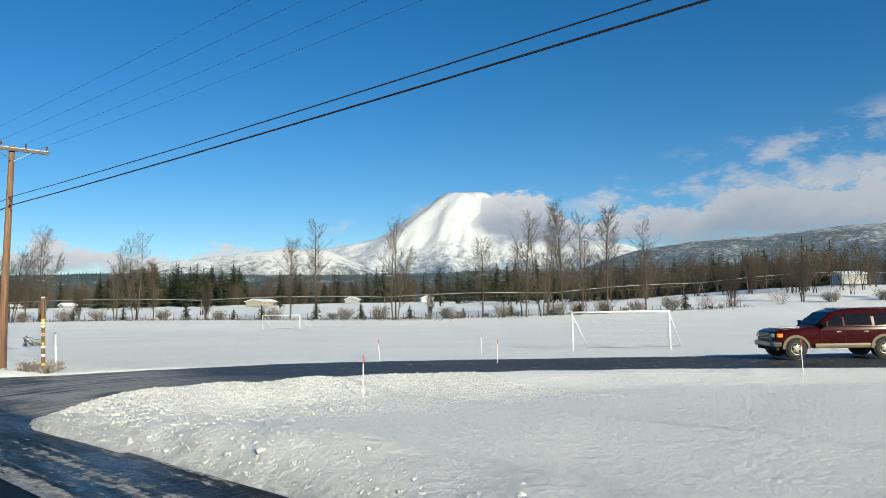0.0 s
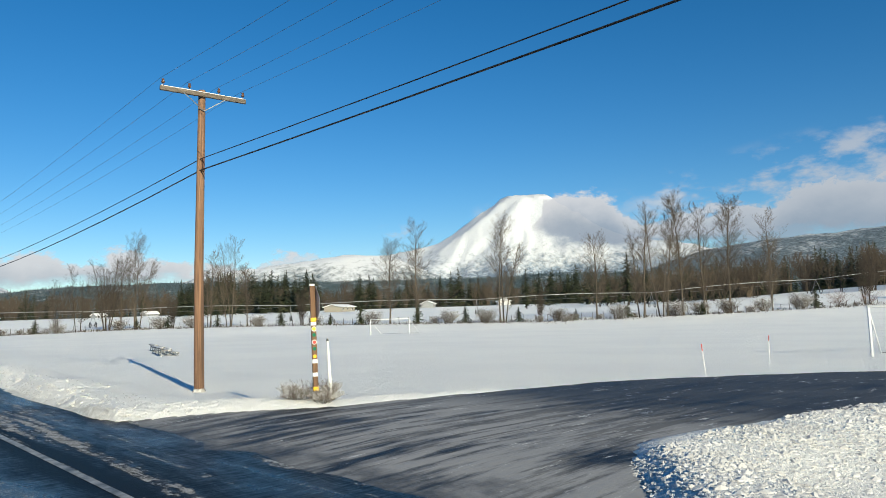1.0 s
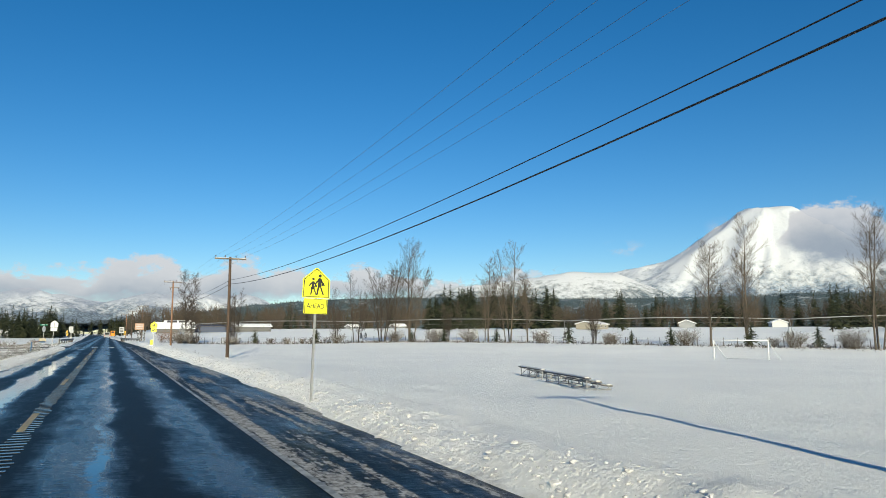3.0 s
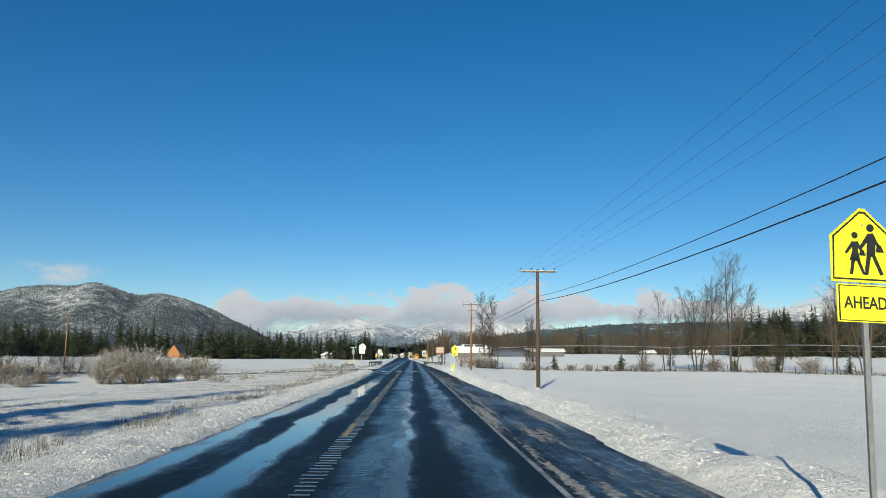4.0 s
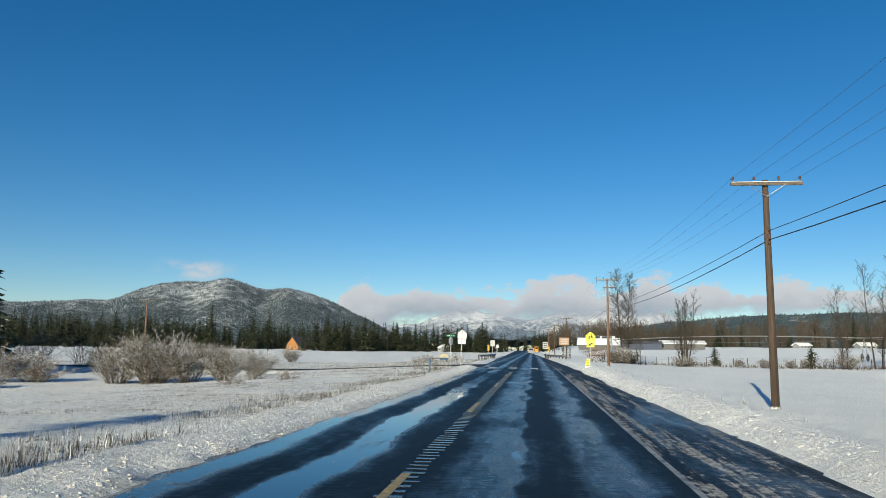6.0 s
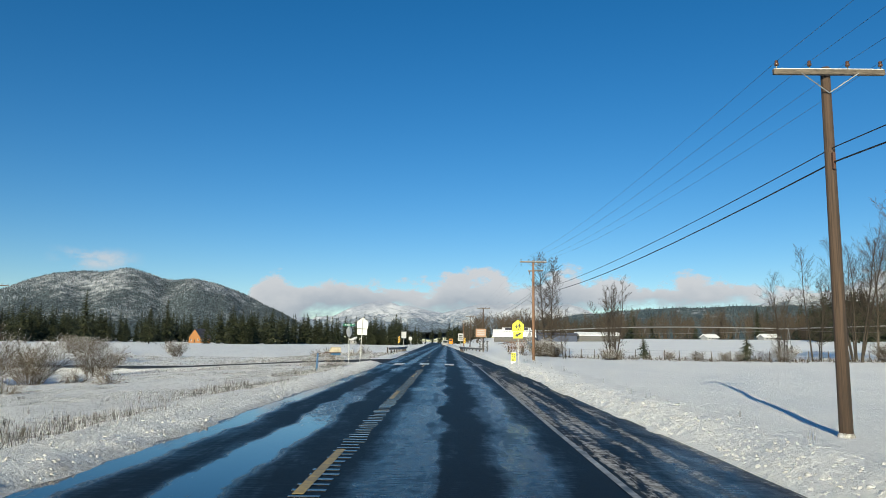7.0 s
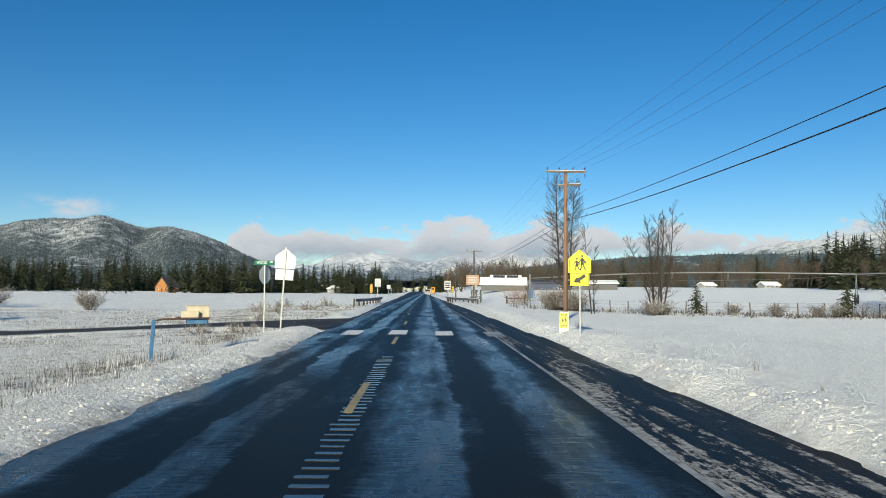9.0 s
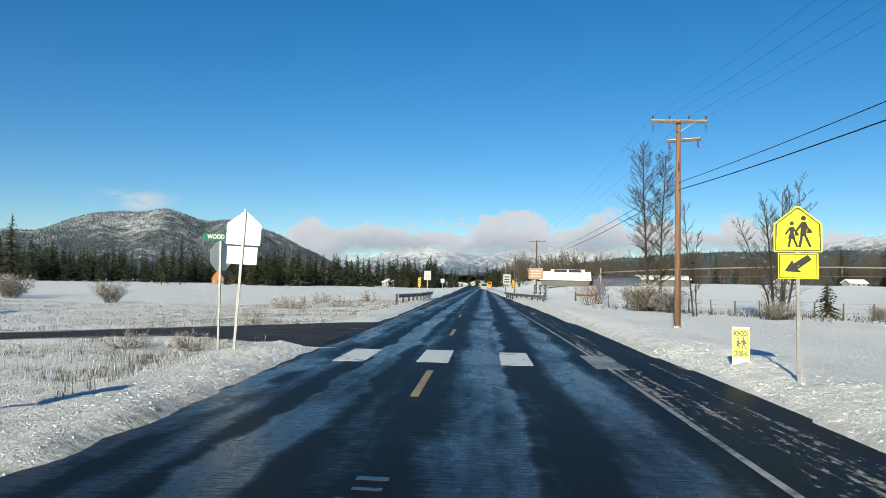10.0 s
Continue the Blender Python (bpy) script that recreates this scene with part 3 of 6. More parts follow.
def cloud_material():
    k = Net("cloud_bank")
    x, y, z = k.axes()
    a = k.math("MULTIPLY", k.math("ARCTAN2", x, k.math("SUBTRACT", y, 60.0)), 180 / math.pi)     # bearing
    e = k.math("MULTIPLY", k.math("DIVIDE", z, 3150.0), 180 / math.pi)                           # elevation
    pos = k.math("DIVIDE", k.math("ADD", a, 60.0), 180.0)
    top = k.ramp(pos, [(0.0000, 0.06), (0.1889, 0.14), (0.2333, 0.2), (0.2533, 0.3), (0.2733, 0.31), (0.2933, 0.345), (0.3189, 0.335), (0.3333, 0.372), (0.3533, 0.35), (0.3656, 0.325), (0.3778, 0.38), (0.3889, 0.37), (0.4011, 0.31), (0.4222, 0.32), (0.4333, 0.345), (0.4472, 0.325), (0.4667, 0.3), (0.4889, 0.315), (0.5111, 0.33), (0.5389, 0.31), (0.5722, 0.2), (0.6122, 0.3), (0.6211, 0.55), (0.6333, 0.6), (0.6500, 0.58), (0.6639, 0.47), (0.6889, 0.46), (0.7083, 0.47), (0.7239, 0.54), (0.7500, 0.53), (0.7889, 0.48), (1.0000, 0.45)])
    low = k.ramp(pos, [(0.0000, 0), (0.2556, 0.06), (0.2778, 0.115), (0.3056, 0.15), (0.3444, 0.14), (0.3833, 0.15), (0.4111, 0.16), (0.4444, 0.165), (0.4667, 0.17), (0.5056, 0.225), (0.5333, 0.285), (0.6000, 0.36), (0.6139, 0.36), (0.6250, 0.3), (0.6500, 0.265), (0.6750, 0.27), (0.7222, 0.275), (0.7778, 0.28), (1.0000, 0.26)])
    billow = k.noise(0.0065, 8, 0.62, (1, 1, 1.7))
    billow2 = k.noise(0.0022, 5, 0.55, (1, 1, 1.6))
    n = k.math("ADD", k.math("MULTIPLY", billow, 0.6), k.math("MULTIPLY", billow2, 0.55))
    hi = k.math("SUBTRACT", k.math("MULTIPLY", top, 18.0), k.math("MULTIPLY", k.math("SUBTRACT", 0.70, n), 9.0))
    lo = k.math("ADD", k.math("MULTIPLY", low, 18.0), k.math("MULTIPLY", k.math("SUBTRACT", n, 0.57), 5.0))
    body = k.math("MULTIPLY", k.step(k.math("SUBTRACT", hi, e), -0.25, 0.55), k.step(k.math("SUBTRACT", e, lo), -0.9, 0.5))
    # loose puffs above the bank
    loose = k.math("MULTIPLY", k.step(k.noise(0.0030, 8, 0.60, (1, 1, 2.2)), 0.44, 0.60), k.math("MULTIPLY", k.step(a, 56.0, 62.0), k.math("SUBTRACT", 1.0, k.step(k.math("ADD", e, k.math("MULTIPLY", k.math("SUBTRACT", 72.0, a), 0.18)), 10.5, 13.0))))
    cap = k.math("MULTIPLY", k.step(billow, 0.40, 0.62), k.math("MULTIPLY", k.step(k.math("ABSOLUTE", k.math("ADD", a, 26.5)), 3.6, 0.8), k.step(k.math("ABSOLUTE", k.math("SUBTRACT", e, 5.6)), 1.1, 0.2)))
    puff = k.math("MULTIPLY", k.step(billow, 0.38, 0.60), k.math("MULTIPLY", k.step(k.math("ABSOLUTE", k.math("SUBTRACT", a, 39.8)), 1.9, 0.3), k.step(k.math("ABSOLUTE", k.math("SUBTRACT", e, 6.6)), 0.8, 0.1)))
    wisp = k.math("MULTIPLY", k.step(billow, 0.42, 0.62), k.math("MULTIPLY", k.step(k.math("ABSOLUTE", k.math("SUBTRACT", a, 48.2)), 2.6, 0.4), k.step(k.math("ABSOLUTE", k.math("SUBTRACT", e, 7.6)), 1.3, 0.2)))
    cap = k.math("MAXIMUM", cap, k.math("MAXIMUM", puff, wisp))
    alpha = k.math("MAXIMUM", k.math("MAXIMUM", body, k.math("MULTIPLY", loose, 0.8)), k.math("MULTIPLY", cap, 0.75))
    shade = k.step(k.math("ADD", k.math("MULTIPLY", k.math("SUBTRACT", billow, 0.5), 4.0), k.math("SUBTRACT", e, k.math("SUBTRACT", hi, 1.6))), -2.2, 1.6)
    shade = k.math("MULTIPLY", shade, k.math("SUBTRACT", 1.0, k.math("MULTIPLY", k.step(a, 54.0, 68.0), 0.45)))      # greyer towards the east
    col = k.mix(shade, (0.36, 0.44, 0.54), (0.80, 0.815, 0.835))
    glow = k.n.new("ShaderNodeEmission")
    k.put(glow.inputs["Color"], col)
    glow.inputs["Strength"].default_value = 0.67
    clear = k.n.new("ShaderNodeBsdfTransparent")
    mix = k.n.new("ShaderNodeMixShader")
    k.put(mix.inputs[0], k.math("MULTIPLY", alpha, 0.95))
    k.l.new(clear.outputs[0], mix.inputs[1])
    k.l.new(glow.outputs[0], mix.inputs[2])
    k.l.new(mix.outputs[0], k.n["Material Output"].inputs["Surface"])
    return k.mat


def cloud_bank():
    az = np.radians(np.linspace(-60, 120, 200))
    co = np.array([(3150 * math.sin(a), 60 + 3150 * math.cos(a), z) for z in (-20, 260, 520, 900) for a in az])
    n = len(az)
    i = np.arange(3)[:, None] * n + np.arange(n - 1)[None]
    ob = sheet_object("cloud_backdrop", co, np.stack([i, i + 1, i + n + 1, i + n], -1).reshape(-1, 4), cloud_material(), "structure", "bank of white and grey winter cloud")
    ob.visible_shadow = False


cloud_bank()


# ---- trees ----
def conifer_arrays(seed, height, width, branches, detail, bare=0.08):
    """Points and triangles of one conifer's crown: drooping whorled boughs with ragged tips."""
    r = np.random.RandomState(seed)
    pts, tris = [], []
    for b in range(branches):
        t = (b + r.uniform(0, 1)) / branches
        z = height * (bare + (1 - bare) * t ** 0.85)
        reach = width * (1 - t) ** 0.68 * r.uniform(0.38, 1.22) + 0.12 * width * (1 - t) + 0.04 * width
        a = r.uniform(0, 2 * math.pi)
        droop = r.uniform(0.15, 0.55) * (1 - 0.6 * t)
        ca, sa = math.cos(a), math.sin(a)
        side = reach * r.uniform(0.20, 0.34)
        for k in range(detail):
            f0, f1 = k / detail, (k + 1) / detail
            w = side * (1 - 0.75 * f0) * r.uniform(0.7, 1.25)
            zz0, zz1 = z - droop * reach * f0 ** 1.5, z - droop * reach * f1 ** 1.5
            m, q = 0.5 * (f0 + f1) * reach, 0.5 * (zz0 + zz1)
            base = len(pts)
            pts += [(ca * reach * f0 * 0.9, sa * reach * f0 * 0.9, zz0 + 0.03 * reach), (ca * m - sa * w, sa * m + ca * w, q - w * r.uniform(0.2, 0.7)),
                    (ca * reach * f1, sa * reach * f1, zz1), (ca * m + sa * w, sa * m - ca * w, q - w * r.uniform(0.2, 0.7))]
            tris += [(base, base + 1, base + 2), (base, base + 2, base + 3)]
    k = len(pts)
    pts += [(0.05 * width, 0, height * 0.9), (-0.03 * width, 0.05 * width, height * 0.9), (-0.03 * width, -0.05 * width, height * 0.9), (0, 0, height * 1.02)]
    tris += [(k, k + 1, k + 3), (k + 1, k + 2, k + 3), (k + 2, k, k + 3)]
    return np.array(pts), np.array(tris)


def conifer(name, seed, height, width, branches, detail, material, label, bark=None):
    ob = thing(name, (0, 0, 0), 0, label, "conifer")
    part("trunk", Build().tube([(0, 0, -0.3), (0, 0, height * 0.5), (0, 0, height * 0.97)], [height * 0.016, height * 0.010, 0.02], 7), bark or BARK, ob, smooth=True)
    p, t = conifer_arrays(seed, height, width, branches, detail)
    me = bpy.data.meshes.new("crown")
    me.from_pydata(p.tolist(), [], t.tolist())
    me.materials.append(material)
    part("crown", me, material, ob)
    return ob


def grow(b, r, p, d, length, radius, level, spec):
    """A limb with its side shoots; spec gives, by level, segments, sides, shoots, spread, shrink, least thickness and upward curl."""
    seg, sides, shoots, lean, shrink = spec[level][:5]
    curl = spec[level][6] if len(spec[level]) > 6 else 0.07
    pts, rad = [Vector(p)], [radius]
    d = Vector(d).normalized()
    for i in range(seg):
        w = 0.028 if level == 0 else 0.07
        d = (d + Vector((r.gauss(0, w), r.gauss(0, w), r.gauss(curl, 0.07)))).normalized()
        pts.append(pts[-1] + d * length / seg)
        rad.append(radius * (1 - 0.82 * (i + 1) / seg))
    if seg == 1:
        a = d.orthogonal().normalized() * radius
        c = d.cross(a)
        b[level].add((pts[0] + a, pts[0] - a * 0.5 + c * 0.87, pts[0] - a * 0.5 - c * 0.87, pts[1]), ((0, 1, 3), (1, 2, 3), (2, 0, 3)))
        return
    b[level].tube(pts, rad, sides, False)
    if level + 1 < len(spec):
        for j in range(shoots):
            t = (0.16 if level == 0 else 0.2) + (0.83 if level == 0 else 0.8) * (j + r.random()) / shoots
            i = min(int(t * seg), seg - 1)
            q = pts[i].lerp(pts[i + 1], t * seg - i)
            axis = (pts[i + 1] - pts[i]).normalized()
            a = r.uniform(0, 2 * math.pi)
            out = Vector((math.cos(a), math.sin(a), 0))
            tilt = radians(lean * r.uniform(0.7, 1.25) * (1.12 - 0.35 * t))
            way = axis * math.cos(tilt) + out * math.sin(tilt)
            full = (0.35 + 0.95 * math.sin(math.pi * min(1.0, 0.10 + 0.86 * t)) ** 0.8) if level == 0 else (1.15 - 0.6 * t)
            grow(b, r, q, way, length * shrink * r.uniform(0.55, 1.2) * full, max(rad[i] * 0.32, spec[level + 1][5]), level + 1, spec)


def bare_tree(name, seed, height, stems, label, thick=0.016, lean=26, bark=None, twig=None, shoots=(30, 9, 6), reach=0.30, fan=0.13, category="bare tree"):
    r = random.Random(seed)
    ob = thing(name, (0, 0, 0), 0, label, category)
    b = [Build() for _ in range(4)]
    spec = [(10, 7, shoots[0], lean, reach, 0, 0.05), (5, 4, shoots[1], 42, 0.44, 0.018, 0.055), (3, 3, shoots[2], 42, 0.58, 0.010, 0.03), (1, 3, 0, 0, 0, 0.008)]
    for s in range(stems):
        a = 2 * math.pi * s / max(stems, 1) + r.uniform(-0.5, 0.5)
        off = 0.035 * height if stems > 1 else 0
        h = height * (1 if s == 0 else r.uniform(0.72, 0.97))
        b[0] = Build()
        grow(b, r, (off * math.cos(a), off * math.sin(a), -0.25), (fan * r.uniform(0.4, 1.2) * math.cos(a) * (stems > 1), fan * r.uniform(0.4, 1.2) * math.sin(a) * (stems > 1), 1), h, h * thick, 0, spec)
        part("trunk", b[0], bark or BARK, ob, smooth=True)
    part("limb_crown", b[1], bark or BARK, ob, smooth=True)
    tw = Build()
    for q in b[2:]:
        tw.add(q.v, q.f)
    part("twig_crown", tw, twig or TWIG, ob)
    return ob


def stuff(name, label, chunks, material, smooth=False):
    """Many (points, faces) chunks in one object."""
    co, faces, k = [], [], 0
    for p, f in chunks:
        co.append(p)
        faces.append(f + k)
        k += len(p)
    me = bpy.data.meshes.new(name)
    me.from_pydata(np.concatenate(co).tolist(), [], np.concatenate(faces).tolist())
    me.materials.append(material)
    if smooth:
        me.shade_smooth()
    return tagged(new(name, me), label, kind="stuff")


def turned(p, a, s, at):
    c, sn = math.cos(a), math.sin(a)
    q = np.empty_like(p)
    q[:, 0], q[:, 1], q[:, 2] = (p[:, 0] * c - p[:, 1] * sn) * s + at[0], (p[:, 0] * sn + p[:, 1] * c) * s + at[1], p[:, 2] * s + at[2]
    return q


FAR_CONIFERS = [conifer_arrays(100 + i, 1.0, w, 130, 2, 0.06) for i, w in enumerate((0.21, 0.24, 0.19, 0.27, 0.23))]


def far_wood(name, label, material, count, seed, az, dist, height, keep=None):
    r = np.random.RandomState(seed)
    chunks = []
    while len(chunks) < count:
        x, y = polar(r.uniform(*az), r.uniform(*dist))
        if keep and not keep(x, y):
            continue
        p, t = FAR_CONIFERS[r.randint(5)]
        chunks.append((turned(p, r.uniform(0, 6.3), r.uniform(*height), (x, y, gz(x, y) - 0.4)), t))
    return stuff(name, label, chunks, material)


far_wood("west_wood", "dense dark conifer wood beyond the western field", FIR, 900, 41, (-62, -3), (400, 600), (10, 22), lambda x, y: not (-178 < x < -128 and y < 530) and (y > 520 or x < -90))
far_wood("north_wood", "dark conifers where the highway meets the wood", FIR, 220, 42, (-6, 14), (470, 700), (9, 17), lambda x, y: abs(x + 8) > 8 or y > 690)
far_wood("east_wood", "scattered dark conifers beyond the eastern fields", FIR, 230, 43, (14, 100), (360, 620), (8, 18))
far_wood("conifer_stand", "tall stand of dark conifers beyond the field", FIR, 58, 44, (27.0, 37.8), (385, 430), (17, 28))
far_wood("conifer_group", "dark conifers scattered before the brown wood", FIR, 46, 46, (41, 66), (320, 400), (12, 21))
far_wood("conifer_rank", "rank of pointed dark conifers at the end of the field", FIR, 34, 48, (26.8, 38.5), (270, 310), (11, 17))
far_wood("conifer_clump", "tall dark conifers behind the far field", FIR, 22, 45, (25.6, 30.5), (395, 440), (12, 20))


def far_brush(name, label, count, seed, az, dist, height):
    r = np.random.RandomState(seed)
    kinds = []
    for i in range(4):
        b = [Build() for _ in range(3)]
        rr = random.Random(seed + i)
        for s in range(3):
            grow(b, rr, (rr.uniform(-0.05, 0.05), rr.uniform(-0.05, 0.05), 0), (rr.gauss(0, 0.15), rr.gauss(0, 0.15), 1), rr.uniform(0.7, 1.0), 0.012, 0,
                 [(4, 3, 11, 30, 0.38, 0), (2, 3, 7, 32, 0.5, 0.004), (1, 3, 0, 0, 0, 0.004)])
        v, f = [], []
        for q in b:
            f += [tuple(i + len(v) for i in face) for face in q.f]
            v += q.v
        kinds.append((np.array(v), np.array([q if len(q) == 4 else (*q, q[0]) for q in f])))
    chunks = []
    for _ in range(count):
        x, y = polar(r.uniform(*az), r.uniform(*dist))
        p, f = kinds[r.randint(4)]
        chunks.append((turned(p * np.array([1.1, 1.1, 1]), r.uniform(0, 6.3), r.uniform(*height), (x, y, gz(x, y) - 0.2)), f))
    return stuff(name, label, chunks, BRUSH)


far_brush("brown_wood", "leafless brown wood beyond the eastern fields", 560, 51, (1.5, 75), (330, 470), (8, 14))
far_brush("brown_wood_east", "leafless brown trees behind the far field", 170, 52, (66, 100), (190, 290), (7, 11))
far_wood("east_conifers", "dark conifers among the leafless trees", FIR, 110, 47, (60, 100), (240, 340), (10, 17))


def hill_trees(name, label, count, seed, az, dist, height, tall, material):
    """Small conical trees standing all over a far hill."""
    r = np.random.RandomState(seed)
    a, d = np.radians(r.uniform(*az, count)), r.uniform(*dist, count)
    x, y = d * np.sin(a), 60 + d * np.cos(a)
    z = height(x, y)
    n = 5
    chunks = []
    tri = np.array([(i, (i + 1) % n, n) for i in range(n)])
    for k in range(count):
        if z[k] < 2:
            continue
        h = r.uniform(*tall)
        t = np.arange(n) * 2 * math.pi / n + r.uniform(0, 1)
        ring = np.stack([x[k] + 0.2 * h * np.cos(t), y[k] + 0.2 * h * np.sin(t), np.full(n, z[k] - 1.0)], -1)
        chunks.append((np.concatenate([ring, [(x[k], y[k], z[k] + h)]]), tri))
    return stuff(name, label, chunks, material)


# pale blue-grey tree tones: frost, and distance haze put into the colour
def frost_haze_tree_material(name, dark, light, share):
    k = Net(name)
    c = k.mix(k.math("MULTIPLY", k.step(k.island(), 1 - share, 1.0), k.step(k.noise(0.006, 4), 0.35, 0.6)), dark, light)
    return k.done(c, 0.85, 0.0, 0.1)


# the light tone is raised for haze as well as for frost
hill_trees("hill_timber", "frosted, haze-tinted timber covering the western hill", 26000, 81, (-52, -10), (1280, 1700), west_hill_height, (1.8, 4.2), frost_haze_tree_material("frosted_hazy_hill_timber", (0.050, 0.064, 0.075), (0.35, 0.40, 0.46), 0.70))
# these conifers carry the same bluish haze in their colour
hill_trees("foothill_timber", "dark timber covering the foothills", 12000, 82, (6, 110), (1250, 1620), foothill_height, (2.2, 5.2), frost_haze_tree_material("hazy_foothill_conifers", (0.05, 0.07, 0.078), (0.13, 0.165, 0.175), 0.8))


# ---- poles and wires ----
RUST = plain("rusty_iron", (0.12, 0.055, 0.035), (0.08, 0.04, 0.028), 7, 0.8)
INSULATOR = plain("brown_glazed_insulator", (0.10, 0.05, 0.03), (0.14, 0.08, 0.05), 8, 0.25)


def pole(at, top, arm_turn, lower_arm=False, lean=0.0, wood=None, label="brown wooden utility pole with a single crossarm"):
    x, y, z = at
    ob = thing("utility_pole", at, 0, label, "utility pole", "poles along the highway")
    h = top - z
    part("shaft", Build().tube([(0, 0, -0.4), (0, 0, h * 0.4), (lean, 0, h)], [0.140, 0.125, 0.098], 14), wood or POLE_WOOD, ob, smooth=True)
    arm_m = pose(lean, -0.15, h - 0.16, 0, 0, arm_turn)
    arm = part("crossarm", Build().box((0, 0, 0), (2.44, 0.09, 0.115), None, 0.01), ARM_WOOD, ob, m=arm_m)
    part("snow_strip", Build().box((0, 0, 0.066), (2.40, 0.075, 0.022), None, 0.02), CLOD, arm, "thin snow lying on the arm")
    for px in (-1.14, -0.42, 0.42, 1.14):
        b = Build().tube([(0, 0, 0), (0, 0, 0.10)], 0.012, 6)
        b.tube([(0, 0, 0.09), (0, 0, 0.13), (0, 0, 0.15), (0, 0, 0.19), (0, 0, 0.21)], [0.045, 0.05, 0.03, 0.042, 0.02], 8)
        part("insulator", b, INSULATOR, arm, m=pose(px, 0, 0.055), smooth=True)
    for sx in (-1, 1):
        part("brace", Build().tube([(sx * 0.62 + lean, -0.20, h - 0.2), (lean, -0.13, h - 0.62)], 0.014, 5), GALV, ob)
    part("cable_clamp", Build().box((0.0, -0.13, 0), (0.06, 0.08, 0.36)), RUST, ob, m=pose(lean * 0.7, 0, h - 2.15))
    part("ground_snow", Build().tube([(0, 0, -0.05), (0, 0, 0.05), (0, 0, 0.09)], [0.19, 0.165, 0.14], 10), SNOW, ob, "low collar of snow at the foot", smooth=True)
    if lower_arm:
        low = part("lower_arm", Build().box((0.25, 0, 0), (1.45, 0.09, 0.11), None, 0.01), ARM_WOOD, ob, m=pose(lean, 0.14, h - 0.95, 0, 0, arm_turn - 24))
        part("snow_strip", Build().box((0.25, 0, 0.064), (1.40, 0.075, 0.022), None, 0.02), CLOD, low, "thin snow lying on the arm")
        for px in (-0.35, 0.85):
            part("cutout", Build().tube([(0, 0, 0), (0, 0, -0.22), (0.06, 0, -0.3)], [0.03, 0.045, 0.03], 7), INSULATOR, low, m=pose(px, 0, -0.05))
        for px in (-1.14, 1.14):
            pts = [(px + 0.02 * math.sin(t), -0.1 * math.sin(t), -0.12 - 0.28 * math.sin(t / 2)) for t in np.linspace(0, 2 * math.pi, 9)]
            part("jumper", Build().tube(pts, 0.010, 4), WIRE, arm)
    return ob


POLES = [((9.0, -42.0, -0.4), 8.0), ((9.455, 19.2, -0.30), 8.06), ((9.872, 80.05, -0.42), 7.70), ((9.40, 130.35, 0.0), 9.08), ((9.7, 200.0, -0.1), 8.0), ((9.9, 253.0, -0.1), 8.3), ((10.2, 300.0, -0.1), 8.4)]
POLES = [((x + float(bend(y)) * (y > 150), y, z), top) for (x, y, z), top in POLES]
for i, (at, top) in enumerate(POLES):
    at = (at[0], at[1], gz(at[0], at[1]))
    pole(at, top, (0, -3, 0, 0, 0, 0, 0)[i], i == 3, 0.10 if i == 1 else 0.0, wood=DARK_POLE if i in (2, 4, 5) else None, label=("light brown wooden utility pole with jumper wires and two arms" if i == 3 else "brown wooden utility pole with a single crossarm"))


def span(a, b, sag, n=14):
    a, b = Vector(a), Vector(b)
    return [a.lerp(b, t) - Vector((0, 0, 4 * sag * t * (1 - t))) for t in (i / n for i in range(n))]


def cable(name, label, points, radius, sags, material, group):
    pts = []
    for a, b, sag in zip(points, points[1:], sags):
        pts += span(a, b, sag)
    pts.append(Vector(points[-1]))
    me = Build().tube(pts, radius, 5).mesh(name, material, True)
    return tagged(new(name, me), label, "cable", group)


TIES = [5.75, 5.91, 5.68, 6.08, 5.8, 5.9, 5.9]
for dz, rad, ease in ((0.16, 0.013, -0.10), (-0.16, 0.019, 0.0)):
    cable("telephone_cable", "thick black telephone cable slung between the poles", [(at[0], at[1] - 0.19, tie + dz) for (at, _), tie in zip(POLES, TIES)], rad, [0.30 - ease] + [s + ease for s in (0.85, 0.55, 0.6, 0.4, 0.4)], WIRE, "cables on the poles")
for px in (-1.14, -0.42, 0.42, 1.14):
    cable("power_line", "thin grey power line on the crossarms", [(at[0] + px, at[1] - 0.15, top + 0.08) for at, top in POLES], 0.0042, [0.6] * 6, THIN_WIRE, "power lines")
pole((-60.0, 162.0, gz(-60, 162)), 8.6, 40, label="weathered wooden utility pole across the western field")


# ---- signs ----
def pentagon(w, h, roof, ch=0.05):
    return [(-w / 2, 0), (w / 2, 0), (w / 2, h - roof), (0.03, h - 0.02), (-0.03, h - 0.02), (-w / 2, h - roof)]


FACE = Matrix.Rotation(radians(90), 4, "X")      # from the xy plane to an upright face towards -y


def plate(ring, t=0.004):
    return Build().prism(ring, -t / 2, t / 2, FACE)


def inset(ring, d):
    cx, cy = sum(p[0] for p in ring) / len(ring), sum(p[1] for p in ring) / len(ring)
    out = []
    for x, y in ring:
        r = math.hypot(x - cx, y - cy)
        out.append((cx + (x - cx) * (1 - d * 1.3 / r), cy + (y - cy) * (1 - d * 1.3 / r)))
    return out


def border(ring, w, d):
    """A thin frame that follows a ring, d inside it and w wide."""
    a, b = inset(ring, d), inset(ring, d + w)
    n = len(ring)
    m = Matrix.Translation((0, -0.0035, 0)) @ FACE
    return Build().add([m @ Vector((*p, 0)) for p in a] + [m @ Vector((*p, 0)) for p in b], [(i, (i + 1) % n, n + (i + 1) % n, n + i) for i in range(n)])


